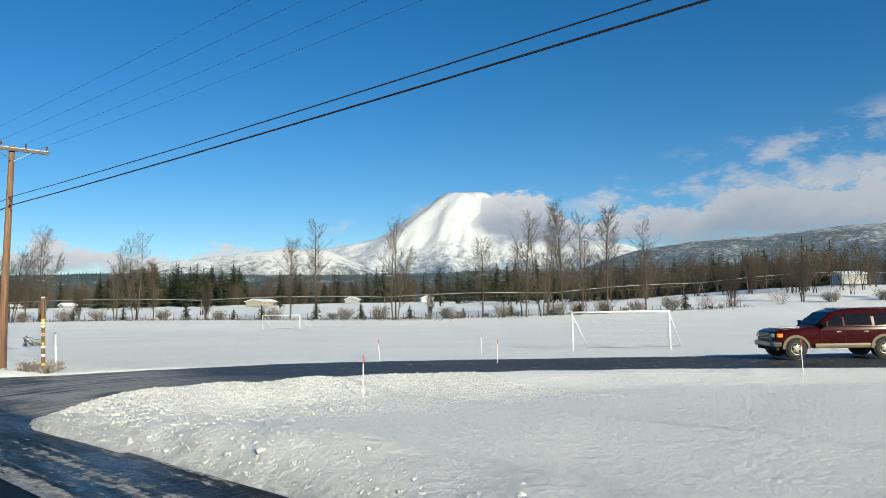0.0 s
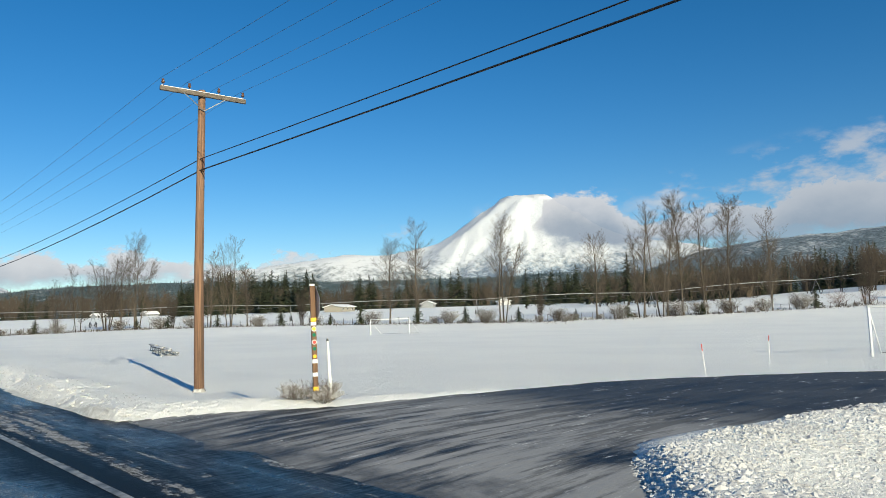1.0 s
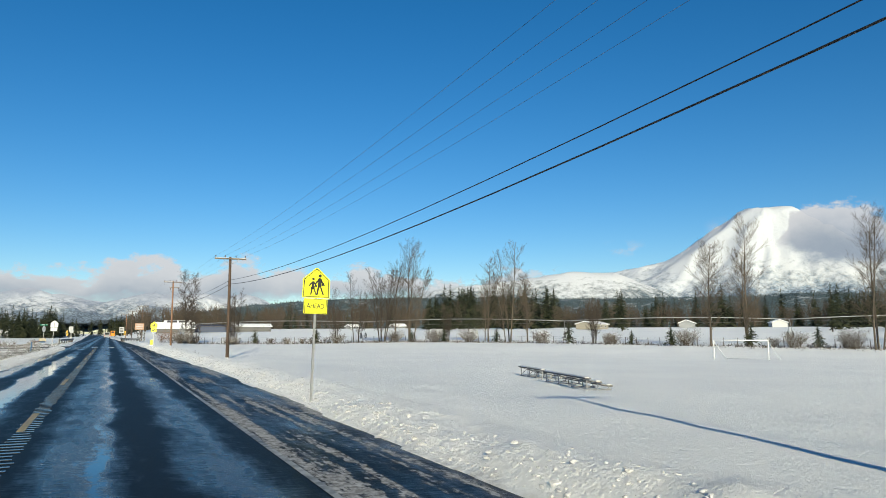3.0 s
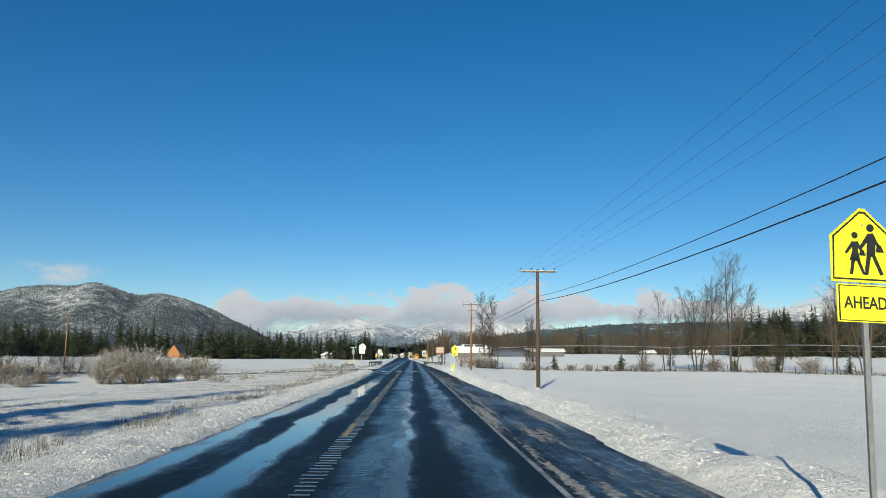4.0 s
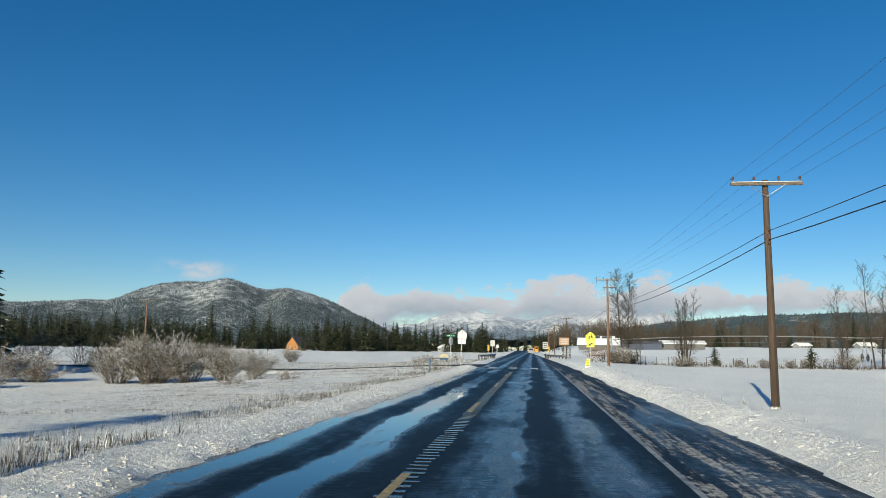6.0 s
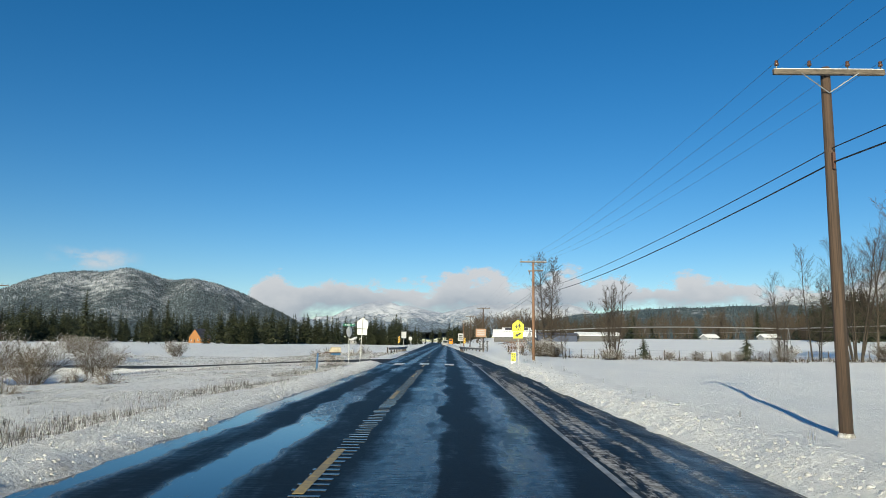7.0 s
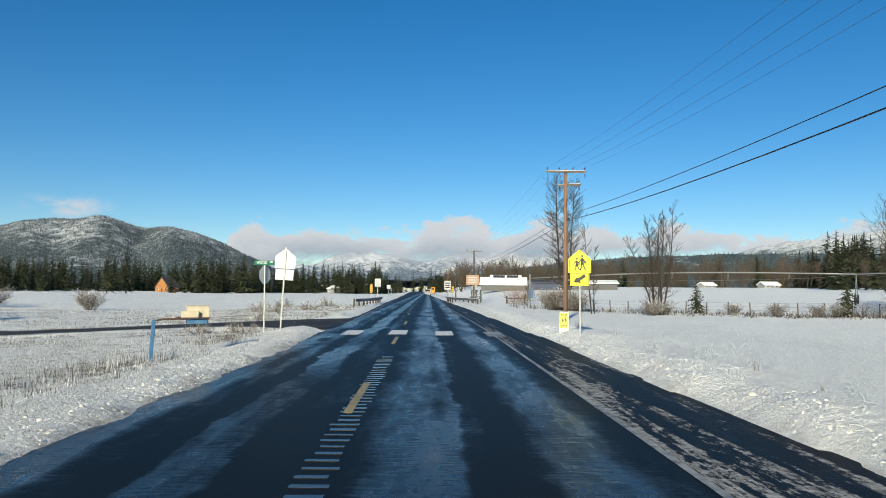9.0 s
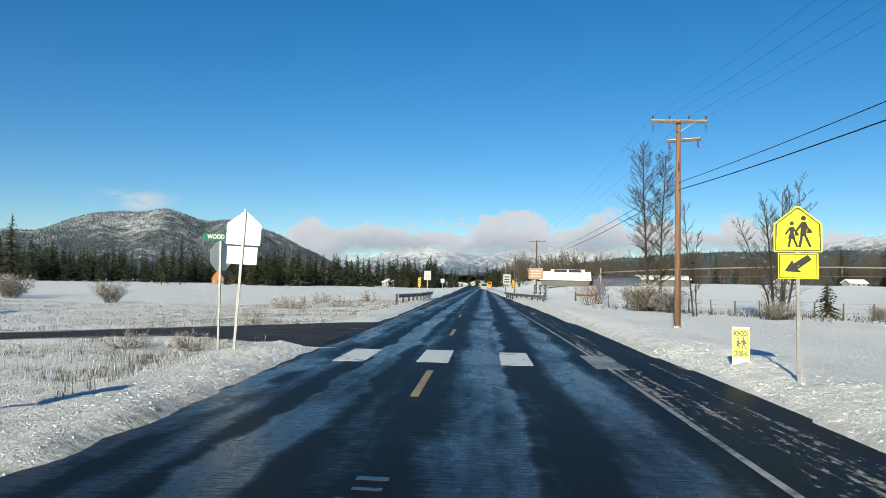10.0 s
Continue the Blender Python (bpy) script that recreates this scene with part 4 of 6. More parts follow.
def disc(c, r, n=14):
    return [(c[0] + r * math.cos(2 * math.pi * i / n), c[1] + r * math.sin(2 * math.pi * i / n)) for i in range(n)]


def symbol(b, cx, s, skirt):
    """A plain upright pictogram: a dot over a tapered bar with two short legs."""
    m = Matrix.Translation((0, -0.004, 0)) @ FACE

    def flat(ring):
        b.prism([(cx + x * s, y * s) for x, y in ring], 0, 0.001, m)
    flat(disc((0.01, 0.90), 0.078))
    flat([(-0.09, 0.36), (0.09, 0.34), (0.11, 0.72), (0.06, 0.80), (-0.06, 0.79)] if not skirt else [(-0.14, 0.32), (0.13, 0.30), (0.08, 0.55), (0.08, 0.76), (-0.06, 0.76), (-0.06, 0.55)])
    flat([(-0.08, 0.40), (0.01, 0.40), (-0.07, 0.0), (-0.15, 0.0)])
    flat([(0.0, 0.40), (0.09, 0.38), (0.24, 0.02), (0.17, 0.0)])
    flat([(-0.06, 0.77), (-0.25, 0.50), (-0.20, 0.46), (-0.05, 0.64)])
    flat([(0.07, 0.78), (0.19, 0.56), (0.14, 0.52), (0.08, 0.62)])
    flat([(0.10, 0.44), (0.27, 0.44), (0.21, 0.58), (0.13, 0.58)])


def u_post(h, w=0.055):
    ring = [(-w / 2, 0), (w / 2, 0), (w / 2, 0.03), (w / 2 - 0.012, 0.03), (w / 2 - 0.012, 0.008), (-w / 2 + 0.012, 0.008), (-w / 2 + 0.012, 0.03), (-w / 2, 0.03)]
    return Build().prism(ring, -0.35, h)


def school_sign(at, turn, lean, w, z0, h, z1, h1, w1, lower, label):
    """Five-sided school sign over a smaller plate; z0 and h are its foot and height above the ground."""
    ob = thing("school_sign", at, turn, label, "road sign", "school warning signs")
    ob.matrix_basis = pose(*at, 0, lean, turn)
    part("post", u_post(z0 + h * 0.9), GALV, ob, "galvanised channel post")
    ring = pentagon(w, h, h * 0.40)
    panel = part("panel", plate(ring), YELLOW, ob, m=pose(0, -0.01, z0))
    part("border", border(ring, 0.018, 0.022), BLACK, panel)
    b = Build()
    symbol(b, -w * 0.13, h * 0.57, True)
    symbol(b, w * 0.11, h * 0.69, False)
    part("pictogram", b, BLACK, panel, "two plain black pictograms", m=pose(0, 0, h * 0.10))
    ring = [(-w1 / 2, 0), (w1 / 2, 0), (w1 / 2, h1), (-w1 / 2, h1)]
    sub = part("plate", plate(ring), YELLOW, ob, m=pose(0, -0.01, z1))
    part("border", border(ring, 0.014, 0.016), BLACK, sub)
    if lower == "arrow":
        r = [(-0.24, -0.02), (-0.06, 0.13), (-0.055, 0.065), (0.20, 0.14), (0.24, 0.04), (-0.02, -0.05), (0.02, -0.12)]
        part("arrow", Build().prism([((x * 0.95 - y * 0.30) * 0.95, (y * 0.95 + x * 0.30) * 0.95) for x, y in r], 0, 0.001, Matrix.Translation((0, -0.004, h1 / 2)) @ FACE), BLACK, sub, "black downward arrow")
    else:
        me = letters(lower, h1 * 0.50, BLACK)
        part("lettering", me, BLACK, sub, "black capital letters", m=Matrix.Translation((0, -0.0045, h1 / 2)) @ FACE @ Matrix.Diagonal((0.74, 0.92, 1, 1)))
    for z in (z0 + h * 0.15, z0 + h * 0.75, z1 + h1 * 0.5):
        part("bolt", Build().tube([(0, -0.018, z), (0, 0.012, z)], 0.011, 6), GALV, ob)
    return ob


school_sign((5.83, 38.7, gz(5.83, 38.7)), 4, 1.6, 0.70, 2.43 - gz(5.83, 38.7) + 0.08, 0.76, 2.12 - gz(5.83, 38.7), 0.37, 0.60, "AHEAD",
            "yellow-green five-sided school sign with an AHEAD plate")
school_sign((6.05, 110.5, gz(6.05, 110.5)), -6, -0.4, 0.735, 2.24 - gz(6.05, 110.5), 0.76, 1.81 - gz(6.05, 110.5), 0.41, 0.61, "arrow",
            "yellow-green five-sided school sign with an arrow plate")


def fold_board(at, turn):
    ob = thing("school_crossing_board", at, turn, "small yellow and white folding SCHOOL CROSSING board on the snowbank", "folding sign")
    for k, (tilt, y) in enumerate(((6, -0.075), (-6, 0.075))):
        m = pose(0, y, 0, -tilt, 0, 0)
        leaf = part("leaf", Build().box((0, 0, 0.37), (0.36, 0.014, 0.80), None, 0.006), WHITE_PAINT, ob, m=m)
        if k == 0:
            part("face", plate([(-0.174, 0), (0.174, 0), (0.174, 0.60), (-0.174, 0.60)]), YELLOW, leaf, m=pose(0, -0.010, 0.135))
            part("lettering", letters("SCHOOL", 0.074, BLACK, bold=0.055), BLACK, leaf, m=Matrix.Translation((0, -0.0155, 0.635)) @ FACE @ Matrix.Diagonal((1, 1.9, 1, 1)))
            part("lettering", letters("CROSSING", 0.063, BLACK, bold=0.05), BLACK, leaf, m=Matrix.Translation((0, -0.0155, 0.225)) @ FACE @ Matrix.Diagonal((0.9, 2.1, 1, 1)))
            b = Build()
            symbol(b, -0.06, 0.25, True)
            symbol(b, 0.05, 0.27, False)
            part("pictogram", b, BLACK, leaf, m=pose(0, -0.0125, 0.305))
            part("bar", Build().box((0, -0.009, 0.755), (0.20, 0.002, 0.018)), BLACK, leaf)
    return ob


fold_board((5.98, 112.9, gz(5.98, 112.9) - 0.03), -18).scale = (0.88, 0.9, 0.95)


def sign_back(at):
    g = at[2]
    ob = thing("sign_seen_from_behind", at, 0, "white back of a five-sided road sign on a leaning steel post", "road sign")
    ob.matrix_basis = pose(*at, 0, 2.8, 2)
    part("post", Build().box((0, 0, 1.35), (0.055, 0.03, 3.4)), GALV, ob)
    ring = pentagon(0.76, 0.76, 0.30)
    p = part("panel", plate(ring), SIGN_BACK, ob, m=pose(0, 0.022, 2.26))
    part("sticker", Build().box((0.24, -0.003, 0.19), (0.09, 0.001, 0.06)), SIGN_GREY, p, "small grey sticker")
    part("plate", plate([(-0.335, 0), (0.335, 0), (0.335, 0.39), (-0.335, 0.39)]), SIGN_BACK, ob, m=pose(0, 0.022, 1.835))
    for z in (2.0, 2.4, 2.85):
        part("bolt", Build().tube([(0, -0.022, z), (0, 0.026, z)], 0.011, 6), GALV, ob)


sign_back((-4.42, 114.03, gz(-4.42, 114.03)))


def street_sign(at):
    ob = thing("street_sign", at, 0, "green street-name sign over the back of a stop sign", "street sign")
    ob.matrix_basis = pose(*at, 0, -0.5, 0)
    part("post", Build().box((0, 0, 1.1), (0.05, 0.05, 3.1)), GALV, ob)
    blade = part("blade", Build().box((0, 0, 0), (0.80, 0.006, 0.18), None, 0.0), GREEN, ob, "green name blade", m=pose(-0.02, 0, 2.62 - at[2] + 0.02, 0, 0, 6))
    part("lettering", letters("WOOD", 0.15, LEGEND), LEGEND, blade, m=Matrix.Translation((-0.10, -0.005, 0.0)) @ FACE @ Matrix.Diagonal((0.8, 1, 1, 1)))
    part("lettering", letters("RD", 0.10, LEGEND), LEGEND, blade, m=Matrix.Translation((0.27, -0.005, 0.03)) @ FACE)
    part("octagon", plate([(0.38 * math.cos(radians(22.5 + 45 * i)), 0.38 * math.sin(radians(22.5 + 45 * i))) for i in range(8)]), SIGN_BACK, ob, "pale grey back of an octagonal sign", m=pose(0, 0.03, 2.16 - at[2], 0, 0, 66))


street_sign((-5.42, 115.74, gz(-5.42, 115.74)))


# ---- roadside objects by the drive ----
TOTEM_WOOD = plain("painted_post_wood", (0.20, 0.11, 0.06), (0.11, 0.06, 0.035), 4, 0.8, 0, (5, 5, 0.4), 0.2)


def square(h0, h1, w):
    return Build().box((0, 0, (h0 + h1) / 2), (w, w, h1 - h0), None, 0.008)


def totem(at):
    ob = thing("painted_post", at, 0, "square wooden post painted in bright bands behind a stop sign", "post")
    ob.matrix_basis = pose(*at, 1.4, -1.4, -26)
    w = 0.092
    part("shaft", square(-0.2, 2.08, w), TOTEM_WOOD, ob)
    part("snow_cap", Build().box((0, 0, 2.10), (w * 1.05, w * 1.05, 0.04), None, 0.03), CLOD, ob)
    for z, h, mat in ((0.20, 0.075, AMBER), (0.46, 0.07, WHITE_PAINT), (0.70, 0.07, WHITE_PAINT), (1.385, 0.06, WHITE_PAINT), (1.46, 0.07, AMBER)):
        part("painted_band", square(z - h / 2, z + h / 2, w + 0.006), mat, ob)
    for z, mat, ring in ((0.79, AMBER, None), (0.93, GREEN, None), (1.05, RED, WHITE_PAINT), (1.18, GREEN, None), (1.29, AMBER, WHITE_PAINT)):
        for turn in (0,):
            m = pose(0, 0, z, 0, 0, turn) @ Matrix.Translation((0, -w / 2 - 0.003, 0)) @ FACE
            if ring:
                part("painted_rim", Build().prism(disc((0, 0), 0.046), 0, 0.002, m), ring, ob)
            part("painted_spot", Build().prism(disc((0, 0), 0.034), 0, 0.004, m), mat, ob)
    # black slabs put the shade of the west face into colour
    for z, h in ((0.33, 0.15), (0.58, 0.12)):
        part("painted_panel", Build().box((-w / 2 - 0.001, 0, z), (0.004, w * 0.96, h)), BLACK, ob, "black slab standing in for shade on the west face")
    plate_m = pose(0.045, 0.045, 1.745, 0, 0, 101)
    part("octagon", plate([(0.32 * math.cos(radians(22.5 + 45 * i)), 0.32 * math.sin(radians(22.5 + 45 * i))) for i in range(8)]), SIGN_GREY, ob, "dark grey back of an octagonal stop sign", m=plate_m)
    for z in (1.62, 1.90):
        part("bolt", Build().tube([(-0.055, 0, z), (0.06, 0.045, z)], 0.008, 6), GALV, ob)


totem((8.31, 11.56, gz(8.31, 11.56)))
marker = thing("marker_post", (8.62, 11.5, gz(8.62, 11.5)), 0, "slim tapered white marker post leaning in the snow", "marker post")
marker.matrix_basis = pose(8.66, 11.60, gz(8.66, 11.60), -1.5, -2.0, 0)
part("stem", Build().tube([(0, 0, -0.2), (0, 0, 1.08)], [0.045, 0.022], 8), WHITE_PAINT, marker, smooth=True)
part("cap", Build().tube([(0, 0, 1.08), (0, 0, 1.13)], [0.024, 0.018], 8), BLACK, marker)


def snow_stake(at, h, lean):
    ob = thing("snow_stake", at, 0, "thin white stake with an orange-red tip in the snow", "snow stake", "stakes beside the drive")
    ob.matrix_basis = pose(*at, lean, lean * 0.6, 0)
    part("rod", Build().tube([(0, 0, -0.25), (0, 0, h * 0.8)], 0.013, 6), WHITE_PAINT, ob)
    part("tip", Build().tube([(0, 0, h * 0.8), (0, 0, h)], 0.015, 6), RED, ob, "orange-red tip")


for x, y, h, lean in ((12.1, 2.2, 0.98, 1), (24.4, -3.9, 1.0, -1), (21.0, 5.2, 0.9, 2), (19.7, 9.9, 0.95, -4), (28.0, 11.7, 1.0, 1)):
    snow_stake((x, y, gz(x, y)), h, lean)


# ---- soccer goals and benches on the field ----
NET = plain("white_netting", (0.72, 0.73, 0.74), (0.6, 0.6, 0.62), 8, 0.7)


def goal(a, b):
    a, b = Vector((*a, gz(*a))), Vector((*b, gz(*b)))
    w, h, d = (b - a).length * 0.92, 2.0, 1.5
    turn = math.degrees(math.atan2(b.y - a.y, b.x - a.x))
    ob = thing("soccer_goal", a, turn, "white steel soccer goal with a torn net on the snow", "soccer goal", "goals on the field")
    for x in (0, w):
        part("upright", Build().tube([(x, 0, -0.15), (x, 0, h)], 0.055, 10), WHITE_PAINT, ob, smooth=True)
        part("side_bar", Build().tube([(x, 0, h - 0.1), (x + 0.24 * w, d, 0.02)], 0.03, 8), WHITE_PAINT, ob, smooth=True)
    part("crossbar", Build().tube([(-0.05, 0, h), (w + 0.05, 0, h)], 0.055, 10), WHITE_PAINT, ob, smooth=True)
    part("ground_bar", Build().tube([(0.24 * w, d, 0.03), (1.24 * w, d, 0.03)], 0.016, 8), GALV, ob, smooth=True)
    net = Build()
    for i in range(1, 23):
        x = w * i / 23
        net.tube([(x, 0.03, h), (x + 0.09 * w, 0.45, h * 0.62 - 0.06), (x + 0.24 * w, d, 0.03)], 0.0016, 3)
    for j in range(1, 8):
        t = j / 8
        net.tube([(0.24 * w * t, d * t, h * (1 - t)), (w / 2 + 0.24 * w * t, d * t, h * (1 - t) - 0.05), (w + 0.24 * w * t, d * t, h * (1 - t))], 0.003, 3)
    part("net", net, NET, ob, "sagging white net")


goal((33.4, 9.9), (37.6, 6.0))
goal((59.5, 78.4), (63.6, 74.4))


def bleacher(at, turn, length, label):
    ob = thing("bleacher", at, turn, label, "bleacher", "bleachers on the field")
    n = max(3, int(length / 1.5))
    for k, (y, z) in enumerate(((0.9, 0.16), (0.45, 0.31), (0.0, 0.46))):
        part("plank", Build().box((length / 2, y, z), (length, 0.24, 0.045), None, 0.01), PLANK, ob)
        part("snow_strip", Build().box((length / 2, y, z + 0.04), (length * 0.96, 0.19, 0.05), None, 0.03), CLOD, ob, "snow lying on the plank")
    for i in range(n + 1):
        x = 0.15 + (length - 0.3) * i / n
        b = Build().tube([(x, -0.05, 0.02), (x, 1.0, 0.02)], 0.022, 5).tube([(x, 0.9, 0.0), (x, 0.9, 0.15)], 0.022, 5).tube([(x, 0.45, 0.0), (x, 0.45, 0.30)], 0.022, 5)
        b.tube([(x, 0.0, 0.0), (x, 0.0, 0.45)], 0.022, 5).tube([(x, 1.0, 0.11), (x, -0.05, 0.44)], 0.022, 5)
        if i < n:
            b.tube([(x, -0.02, 0.05), (x + (length - 0.3) / n, -0.02, 0.42)], 0.016, 5)
        part("frame", b, GALV, ob)


PLANK = plain("grey_weathered_plank", (0.15, 0.145, 0.14), (0.08, 0.076, 0.072), 3, 0.85, 0, (0.5, 6, 6), 0.2)
for (ax, ay), (bx, by), lab in (((19.5, 49.4), (18.2, 44.4), "long low grey plank bleacher half buried in snow"), ((21.2, 54.4), (20.3, 50.8), "short low grey plank bleacher half buried in snow")):
    bleacher((ax, ay, gz(ax, ay)), math.degrees(math.atan2(by - ay, bx - ax)), math.hypot(bx - ax, by - ay), lab)


# ---- mailbox on the west verge ----
BLUE = plain("chipped_blue_paint", (0.04, 0.13, 0.27), (0.07, 0.18, 0.33), 7, 0.55, bump=0.2)
CREAM = plain("cream_enamel", (0.62, 0.54, 0.40), (0.50, 0.43, 0.31), 5, 0.5)


def mailbox(at, turn):
    ob = thing("mailbox", at, turn, "cream mailbox on a blue post with a cantilever arm", "mailbox")
    part("post", Build().box((0, 0, 0.38), (0.085, 0.085, 1.3), pose(0, 0, 0, 0, 3, 8), 0.008), BLUE, ob, "blue-painted wooden post")
    part("arm", Build().tube([(-0.02, 0, 0.98), (0.25, 0, 1.04), (1.35, 0, 1.04)], 0.024, 6), RUST, ob, "rusty bent arm")
    part("shelf", Build().box((0.95, 0, 1.07), (0.78, 0.50, 0.025)), RUST, ob)
    ring = [(-0.17, 0), (0.17, 0), (0.17, 0.17)] + [(0.17 * math.cos(t), 0.17 + 0.13 * math.sin(t)) for t in np.linspace(0.3, math.pi - 0.3, 7)] + [(-0.17, 0.17)]
    along = Matrix.Rotation(radians(90), 4, "Z") @ FACE
    body = part("box", Build().prism(ring, -0.26, 0.26, Matrix.Translation((1.06, 0.06, 1.085)) @ along), CREAM, ob, "cream enamel box")
    part("door", Build().prism([(x * 0.93, z * 0.95 + 0.008) for x, z in ring], 0, 0.012, Matrix.Translation((1.32, 0.06, 1.085)) @ along), SIGN_GREY, body)
    part("small_box", Build().box((0.86, -0.16, 1.16), (0.42, 0.18, 0.15), None, 0.02), CREAM, ob, "smaller beige box")
    part("newspaper_tube", Build().box((1.05, 0, 0.99), (0.5, 0.30, 0.13), None, 0.02), BLUE, ob, "blue tube under the shelf")


mailbox((-5.72, 105.0, gz(-5.72, 105.0)), 24)


# ---- guard rails and markers at the creek ----
# a darker steel than the sign posts have
RAIL = plain("dark_steel_rail", (0.09, 0.092, 0.095), (0.16, 0.162, 0.165), 3, 0.55, 0.3)
POST_WOOD = plain("dark_post_wood", (0.05, 0.038, 0.03), (0.09, 0.07, 0.055), 4, 0.85, 0, (4, 4, 0.5))


def guard_rail(pts, label):
    ob = thing("guard_rail", (*pts[0], gz(*pts[0])), 0, label, "guard rail", "guard rails at the creek")
    o = Vector((*pts[0], gz(*pts[0])))
    ps = [Vector((*p, 0)) for p in pts]
    prof = [(0.0, 0.42), (0.04, 0.46), (0.0, 0.52), (0.0, 0.58), (0.04, 0.64), (0.0, 0.70)]
    co, faces, n = [], [], len(prof)
    for i, p in enumerate(ps):
        d = (ps[min(i + 1, len(ps) - 1)] - ps[max(i - 1, 0)]).normalized()
        s = Vector((d.y, -d.x, 0)) * (1 if p.x < 0 else -1)
        co += [p + s * a + Vector((0, 0, z)) - o for a, z in prof] + [p + s * (a - 0.006) + Vector((0, 0, z)) - o for a, z in prof]
    for i in range(len(ps) - 1):
        for j in range(n - 1):
            for k in (0, n):
                a = i * 2 * n + k + j
                faces.append((a, a + 1, a + 2 * n + 1, a + 2 * n))
    part("rail", Build().add(co, faces), RAIL, ob, smooth=False)
    part("snow_ridge", Build().tube([p + Vector((0, 0, 0.71)) - o for p in ps], 0.035, 6), CLOD, ob, "snow along the top edge")
    for a, b in zip(ps, ps[1:]):
        for t in (0.0, 0.5):
            p = a.lerp(b, t)
            out = -0.14 if p.x < 0 else 0.14
            part("rail_post", Build().box((p.x - o.x + out, p.y - o.y, 0.16 - o.z), (0.16, 0.18, 1.15)), POST_WOOD, ob)


guard_rail([(x + float(bend(y)), y) for x, y in ((-5.2, 155.5), (-4.5, 158.5), (-4.1, 162.5), (-3.8, 167), (-3.7, 172), (-3.7, 178))], "steel guard rail on wooden posts beside the west lane")
guard_rail([(x + float(bend(y)), y) for x, y in ((7.4, 168.0), (6.6, 171.5), (5.8, 176), (5.2, 181), (5.0, 187), (5.0, 194))], "steel guard rail on wooden posts beside the east lane")


def hazard_board(at, side):
    ob = thing("hazard_marker", at, 0, "black and yellow striped hazard board on a short post", "hazard marker", "hazard markers at the creek")
    part("post", Build().box((0, 0.03, 0.7), (0.06, 0.04, 1.7)), GALV, ob)
    p = part("board", Build().box((0, 0, 1.40), (0.32, 0.008, 0.95)), AMBER, ob)
    for i in range(4):
        z = 1.02 + i * 0.25
        part("stripe", Build().prism([(-0.16, z), (-0.16, z - 0.12), (0.16, z - 0.12 + 0.16), (0.16, z + 0.16)] if side > 0 else [(-0.16, z + 0.16), (-0.16, z + 0.04), (0.16, z - 0.12), (0.16, z)], 0, 0.002, Matrix.Translation((0, -0.005, 0)) @ FACE), BLACK, p)


hazard_board((-5.6, 171.0, gz(-5.6, 171) + 0.3), -1)
hazard_board((4.4, 183.5, gz(4.4, 183.5) + 0.25), 1)


def small_sign(at, w, h, z, mat, label, turn=0, bars=0, bar_mat=None):
    ob = thing("road_sign", at, turn, label, "road sign")
    part("post", Build().box((0, 0.02, z / 2 + 0.3), (0.07, 0.05, z + h + 0.3)), GALV, ob)
    p = part("panel", Build().box((0, -0.02, z + h / 2), (w, 0.012, h), None, 0.0), mat, ob)
    for i in range(bars):
        part("bar", Build().box((0, -0.029, z + h * (0.25 + 0.5 * i / max(bars - 1, 1))), (w * 0.7, 0.002, h * 0.12)), bar_mat or BLACK, p)


PINK = plain("faded_orange_board", (0.42, 0.25, 0.16), (0.34, 0.20, 0.13), 4, 0.6)
PALE = plain("dulled_white_sheet", (0.44, 0.45, 0.46), (0.36, 0.37, 0.38), 4, 0.6)
small_sign((-5.2, 176.0, gz(-5.2, 176)), 0.75, 1.0, 1.9, PALE, "white back of a rectangular road sign")
small_sign((3.9, 192.0, gz(3.9, 192)), 0.95, 1.3, 1.7, PALE, "white rectangular regulatory sign", 0, 3)
small_sign((7.2, 186.0, gz(7.2, 186)), 1.75, 1.35, 2.4, PINK, "large faded orange notice board with pale lines", 0, 3, PALE)
small_sign((-8.6, 262.0, gz(-8.6, 262)), 0.9, 0.9, 2.0, PALE, "white back of a small sign far down the road")
for k in range(6):
    o = thing("pallet", (7.4 + 0.05 * (k % 2), 181.5, gz(7.4, 181.5) + 0.29 * k), 3 * (k % 3), "grey wooden pallet in a stack by the road", "pallet", "stack of pallets")
    for j in range(4):
        part("slat", Build().box((0, -0.5 + 0.34 * j, 0.25), (1.5, 0.2, 0.04)), PLANK, o)
    for j in (-0.6, 0, 0.6):
        part("bearer", Build().box((j, 0, 0.12), (0.1, 1.2, 0.22)), PLANK, o)


def hitching_rail(a, b):
    ob = thing("hitching_rail", g3(*a), 0, "low weathered wooden rail on two posts in the snow", "rail fence")
    dx, dy = b[0] - a[0], b[1] - a[1]
    for t in (0.0, 1.0):
        part("post", Build().tube([(dx * t, dy * t, -0.3), (dx * t, dy * t, 1.05)], 0.11, 7), POST_WOOD, ob)
    part("rail", Build().tube([(0, 0, 0.72), (dx, dy, 0.70)], 0.08, 6), POST_WOOD, ob)
    part("snow_strip", Build().tube([(0.1 * dx, 0.1 * dy, 0.80), (0.9 * dx, 0.9 * dy, 0.78)], 0.04, 6), CLOD, ob, "snow lying on the rail")


def g3(x, y, dz=0.0):
    return (x, y, gz(x, y) + dz)


hitching_rail((11.4, 181.0), (14.0, 183.0))


# ---- markings on the road ----
def mark(name, ring, mat, label=""):
    ob = new(name, Build().prism(ring, 0, 0.004).mesh(name, mat))
    ob.parent = road
    return tagged(ob, label)


def strip(x, w, y0, y1, z):
    return Build().box((0, (y0 + y1) / 2, z), (w, y1 - y0, 0.004))


